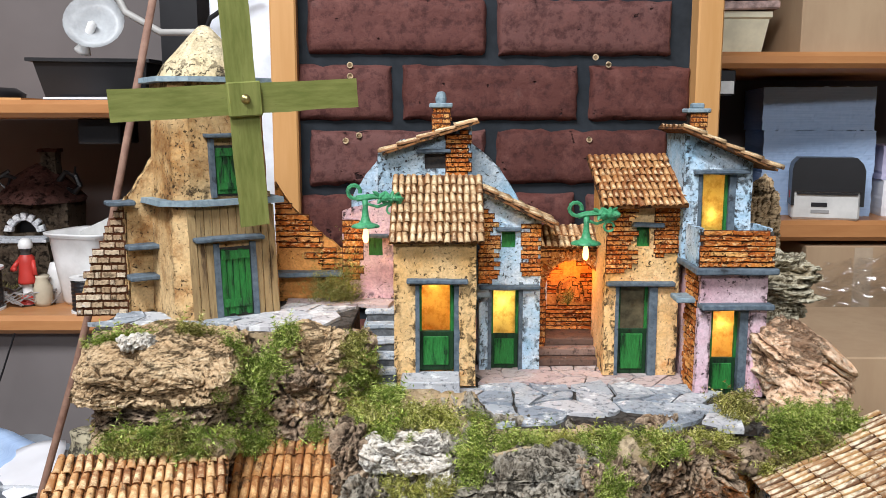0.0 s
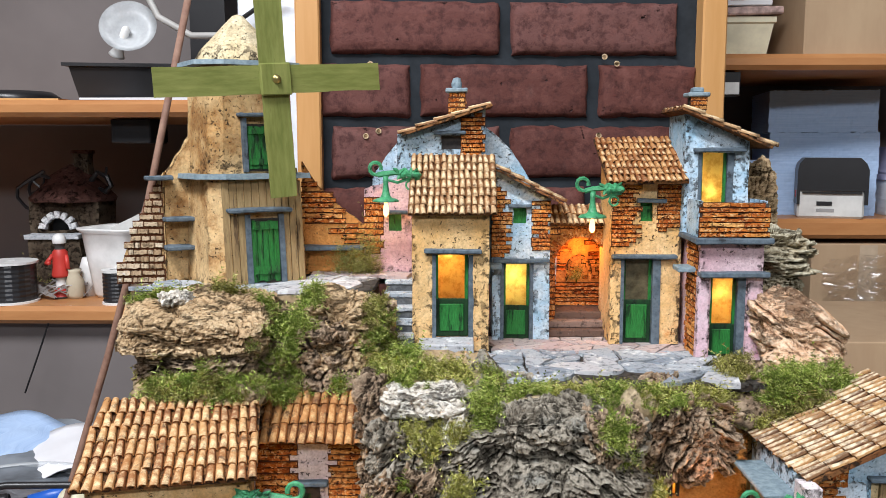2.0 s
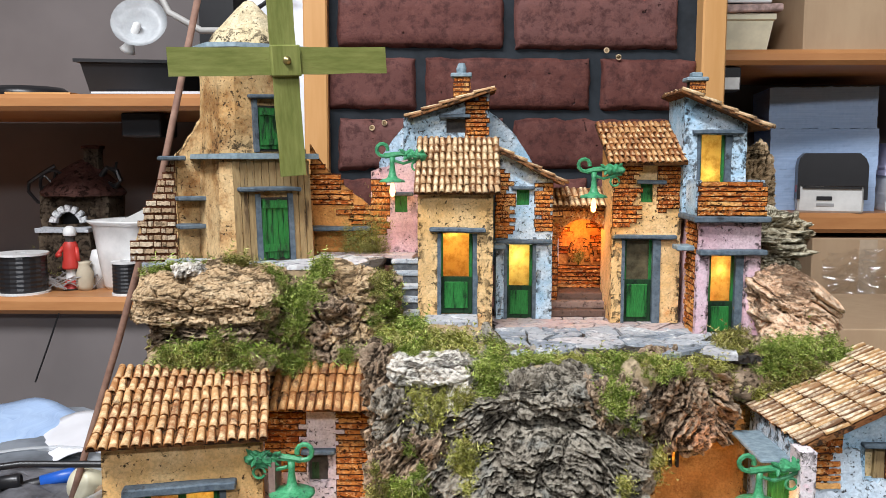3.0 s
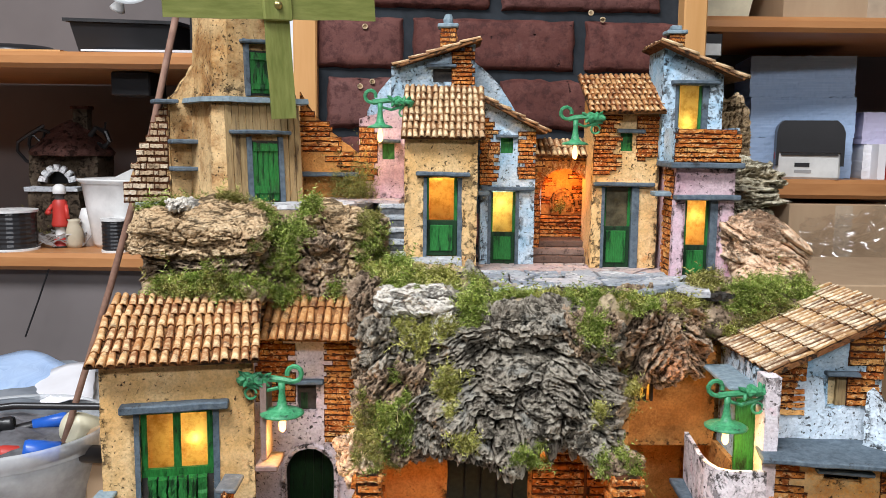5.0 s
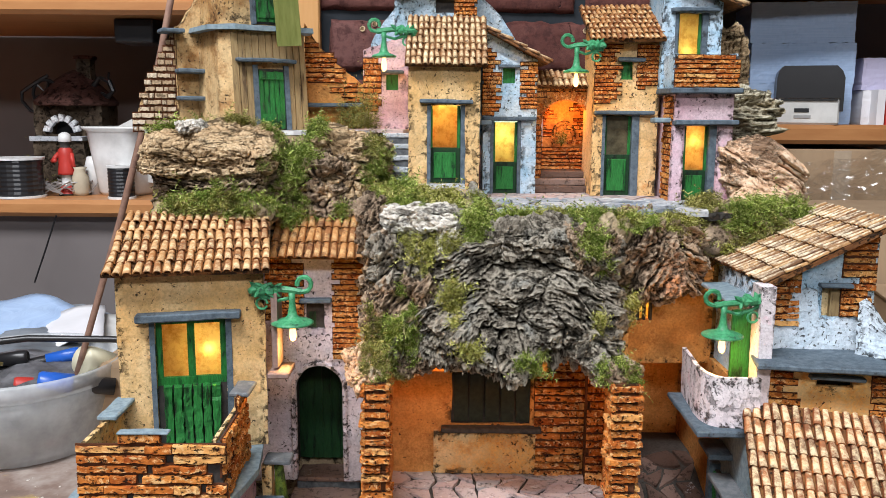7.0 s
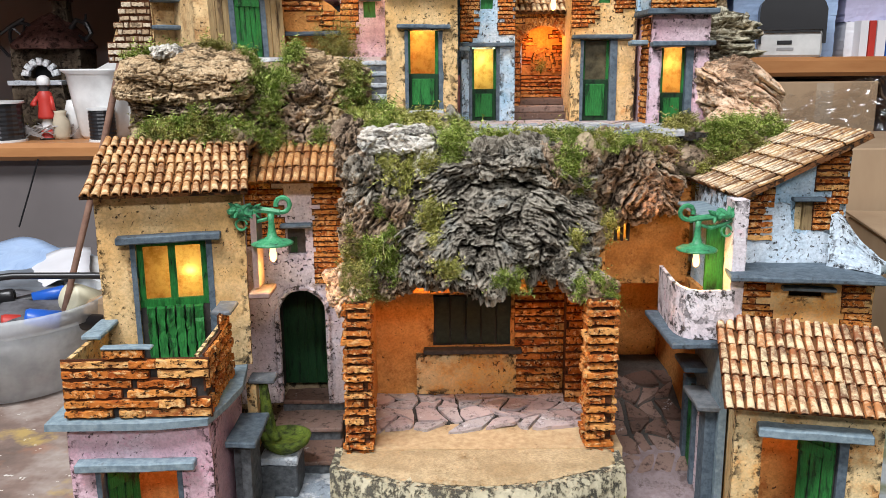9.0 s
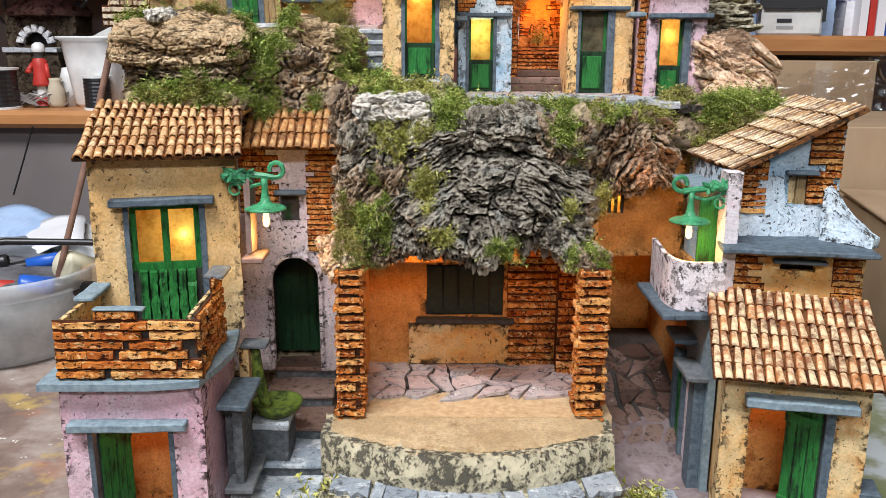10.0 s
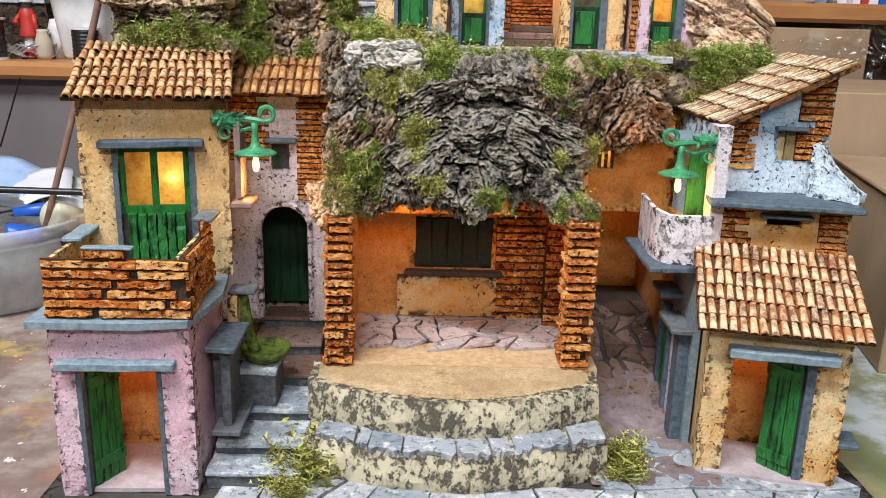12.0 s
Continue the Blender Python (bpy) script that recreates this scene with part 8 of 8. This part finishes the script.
part("stem", lathe(bmesh.new(), ((0.011, -0.012), (0.009, -0.008), (0.0055, 0.0), (0.0055, 0.03), (0.002, 0.033)), 14, pose(-0.012, -0.006, 0.006, 20, 32, 0)), WHITEP, o, "", True)
tagged(part("black_disc", lathe(bmesh.new(), ((0.06, 0), (0.062, 0.012), (0.05, 0.02), (0.01, 0.022)), 24, pose(-0.66, 1.2, 0.5115)), BLACKP, None, "", True), "dark round lid standing on the crate", "lid")
for x, y, w, d, z, c in ((-0.5, 1.055, 0.16, 0.12, 0.511, PAPERW), (-0.48, 1.058, 0.1, 0.1, 0.5145, BLACKP), (-0.62, 1.06, 0.09, 0.08, 0.511, POSTW)):
    tagged(part("booklet", box(bmesh.new(), x, x + w, y, y + d, z, z + 0.003, 0.0006), c), "thin flat booklet lying on the shelf", "booklet", "booklets")
tagged(part("junction_box", box(bmesh.new(), -0.475, -0.42, 1.09, 1.16, 0.455, 0.488, 0, 0.002), BLACKP), "black box fixed under the upper shelf", "box")
# cables
bm = tube(bmesh.new(), [(-0.42, 1.06, 0.72), (-0.41, 1.05, 0.66), (-0.385, 1.04, 0.615), (-0.34, 1.03, 0.59), (-0.29, 1.03, 0.59), (-0.25, 1.03, 0.61), (-0.225, 1.03, 0.66)], 0.0045, 8)
tagged(part("grey_cable", bm, plain("grey_rubber", (0.4, 0.39, 0.37), 0.5), None, "", True), "thick grey cable hanging in a loop", "cable")
bm = tube(bmesh.new(), [(-0.285, 0.98, 0.52), (-0.28, 0.98, 0.57), (-0.265, 0.975, 0.6), (-0.235, 0.975, 0.62), (-0.21, 0.975, 0.63)], 0.003, 6)
tagged(part("black_cable", bm, BLACKP, None, "", True), "thin black cable behind the mill", "cable")
bm = tube(bmesh.new(), [(-0.55, 1.04, 0.215), (-0.565, 1.035, 0.17), (-0.585, 1.035, 0.12)], 0.0012, 5)
tagged(part("hanging_wire", bm, BLACKP), "thin black wire hanging from the shelf", "wire")
tagged(part("wood_stick", wobble(tube(bmesh.new(), [(-0.245, 0.735, 0.56 + 0.04), (-0.292, 0.73, 0.4), (-0.335, 0.725, 0.25), (-0.38, 0.72, 0.11), (-0.41, 0.715, TABLE + 0.004)], 0.0035, 8), 0.001, 20), STICK, None, "", True), "thin brown wooden stick leaning behind the model", "stick")
tagged(part("brush", lathe(bmesh.new(), ((0.002, 0), (0.006, 0.006), (0.006, 0.02), (0.003, 0.03), (0.003, 0.04)), 10, pose(-0.205, 0.93, 0.44)), WHITEP, None, "", True), "small white plug hanging on the post", "plug")

# plastic tub of pens on the bench
o = thing("plastic_tub", -0.455, 0.735, TABLE, 0, "clear plastic tub full of pens and tools", "tub")
part("tub", lathe(bmesh.new(), ((0.07, 0), (0.082, 0.004), (0.098, 0.06), (0.1, 0.076), (0.098, 0.076), (0.096, 0.06), (0.08, 0.007), (0.01, 0.005)), 40), CLEAR, o, "clear plastic wall", True)
part("rim", lathe(bmesh.new(), ((0.1, 0.074), (0.104, 0.075), (0.105, 0.09), (0.103, 0.093), (0.1, 0.091)), 40, None, False), CLEAR, o, "thick milky rim", True)
def pen(x, y, z, yaw, tip, body, cap, label, ln=0.12, r=0.006):
    p = tagged(thing("marker_pen", x, y, z), label, "pen", "pens in the tub")
    p.matrix_world = pose(x, y, z, 0, tip, yaw)
    part("body", lathe(bmesh.new(), ((r, -ln), (r, -0.03), (r * 0.8, -0.025)), 12, pose(0, 0, 0, 0, 90, 0)), body, p, "", True)
    part("cap", lathe(bmesh.new(), ((r * 1.15, -0.03), (r * 1.2, 0.0), (r * 1.05, 0.003), (r * 0.9, 0.003), (r * 0.9, -0.004)), 14, pose(0, 0, 0, 0, 90, 0)), cap, p, "", True)
pen(-0.41, 0.69, 0.09, 200, -10, BLACKP, BLUEP, "blue capped marker pen in the tub", 0.07, 0.009)
pen(-0.432, 0.685, 0.088, 205, -8, BLACKP, REDP, "red capped marker pen in the tub", 0.07, 0.007)
pen(-0.47, 0.69, 0.104, 10, -3, BLACKP, BLACKP, "black marker pen in the tub", 0.13, 0.008)
pen(-0.44, 0.72, 0.107, 15, -5, BLACKP, BLACKP, "black marker pen in the tub", 0.13, 0.006)
pen(-0.40, 0.75, 0.102, 25, -8, BLACKP, BLUEP, "blue capped marker pen in the tub", 0.12, 0.006)
tagged(part("white_roller", lathe(bmesh.new(), ((0.004, -0.03), (0.012, -0.028), (0.0165, 0.0), (0.0165, 0.012), (0.014, 0.014), (0.002, 0.014)), 20, pose(-0.376, 0.732, 0.098, 70, 0, -30)), CREAMP, None, "", True), "round cream knob sticking out of the tub", "knob")
tagged(part("red_sponge", wobble(box(bmesh.new(), -0.43, -0.40, 0.69, 0.72, 0.02, 0.06, 0, 0.004), 0.003), REDP), "red piece lying inside the clear tub", "sponge")
tagged(part("heap_of_tools", wobble(lathe(bmesh.new(), ((0.07, 0.02), (0.085, 0.07), (0.06, 0.085), (0.02, 0.09)), 18, pose(-0.455, 0.735, TABLE)), 0.008, 40), plain("grey_clutter", (0.12, 0.12, 0.13), 0.6, 0.3, 0, 0.6, 40)), "dark jumble of small tools in the tub", "tools", "", "stuff")
# papers, bag and jar behind the tub
for k, (x, y, z, rx, ry, rz, c) in enumerate(((-0.5, 0.86, 0.085, 6, -8, 20, PAPERW), (-0.56, 0.9, 0.1, 10, 6, -15, PAPERB), (-0.55, 0.84, 0.075, 8, 10, 40, GREYP), (-0.42, 0.88, 0.085, 10, -10, 5, GREYP))):
    bm = bmesh.new()
    bmesh.ops.create_grid(bm, x_segments=14, y_segments=10, size=0.5)
    for v in bm.verts:
        u = v.co.copy()
        v.co = Vector((u.x * 0.16, u.y * 0.12, 0.012 * math.sin(u.x * 5 + k) + 0.006 * noise.noise(u * 5 + Vector((k, 0, 0)))))
    r = bmesh.ops.extrude_face_region(bm, geom=bm.faces[:])
    for v in [g for g in r["geom"] if isinstance(g, bmesh.types.BMVert)]:
        v.co.z -= 0.0015
    q = part("paper_sheet", bm, c, None, "", True)
    q.matrix_world = pose(x, y, z, rx, ry, rz)
    tagged(q, "loose curled paper sheet on the cluttered bench", "paper", "loose papers")
heap = wobble(lathe(bmesh.new(), ((0.19, 0), (0.17, 0.05), (0.1, 0.085), (0.02, 0.09)), 20, pose(-0.52, 0.88, TABLE)), 0.02, 12)
tagged(part("clutter_heap", heap, plain("pale_clutter", (0.17, 0.19, 0.215), 0.5, 0.4, 0, 0.5, 14)), "heap of pale plastic bags and rags on the bench", "clutter", "", "stuff")
tagged(part("glass_jar", lathe(bmesh.new(), ((0.014, 0), (0.016, 0.01), (0.016, 0.075), (0.012, 0.085), (0.013, 0.095), (0.002, 0.095)), 18, pose(-0.338, 0.75, 0.1)), CREAMY, None, "", True), "small dusty jar behind the model", "jar")
tagged(part("jar_stand", box(bmesh.new(), -0.37, -0.3, 0.72, 0.79, TABLE, 0.1, 0, 0.004), CARD), "brown carton under the jar", "cardboard box")
bm = tube(bmesh.new(), [(-0.56, 0.66, 0.128), (-0.48, 0.67, 0.132), (-0.42, 0.69, 0.135), (-0.34, 0.70, 0.132), (-0.27, 0.715, 0.125)], 0.0035, 8)
tagged(part("tool_cord", bm, BLACKP, None, "", True), "black cord lying over the tub", "cord")
o = thing("pliers", -0.49, 0.655, 0.118, 0, "black handled tool lying on the tub", "tool")
part("handle", wobble(tube(bmesh.new(), [(-0.08, 0, -0.004), (-0.03, 0, 0.006), (0.0, 0, 0.004)], 0.011, 10, 0.7), 0.001), BLACKP, o, "", True)
part("jaw", tube(bmesh.new(), [(0.0, 0, 0.006), (0.03, 0, 0.003), (0.06, 0.004, 0.0)], 0.005, 8, 0.4), BRONZE, o, "brass tip", True)
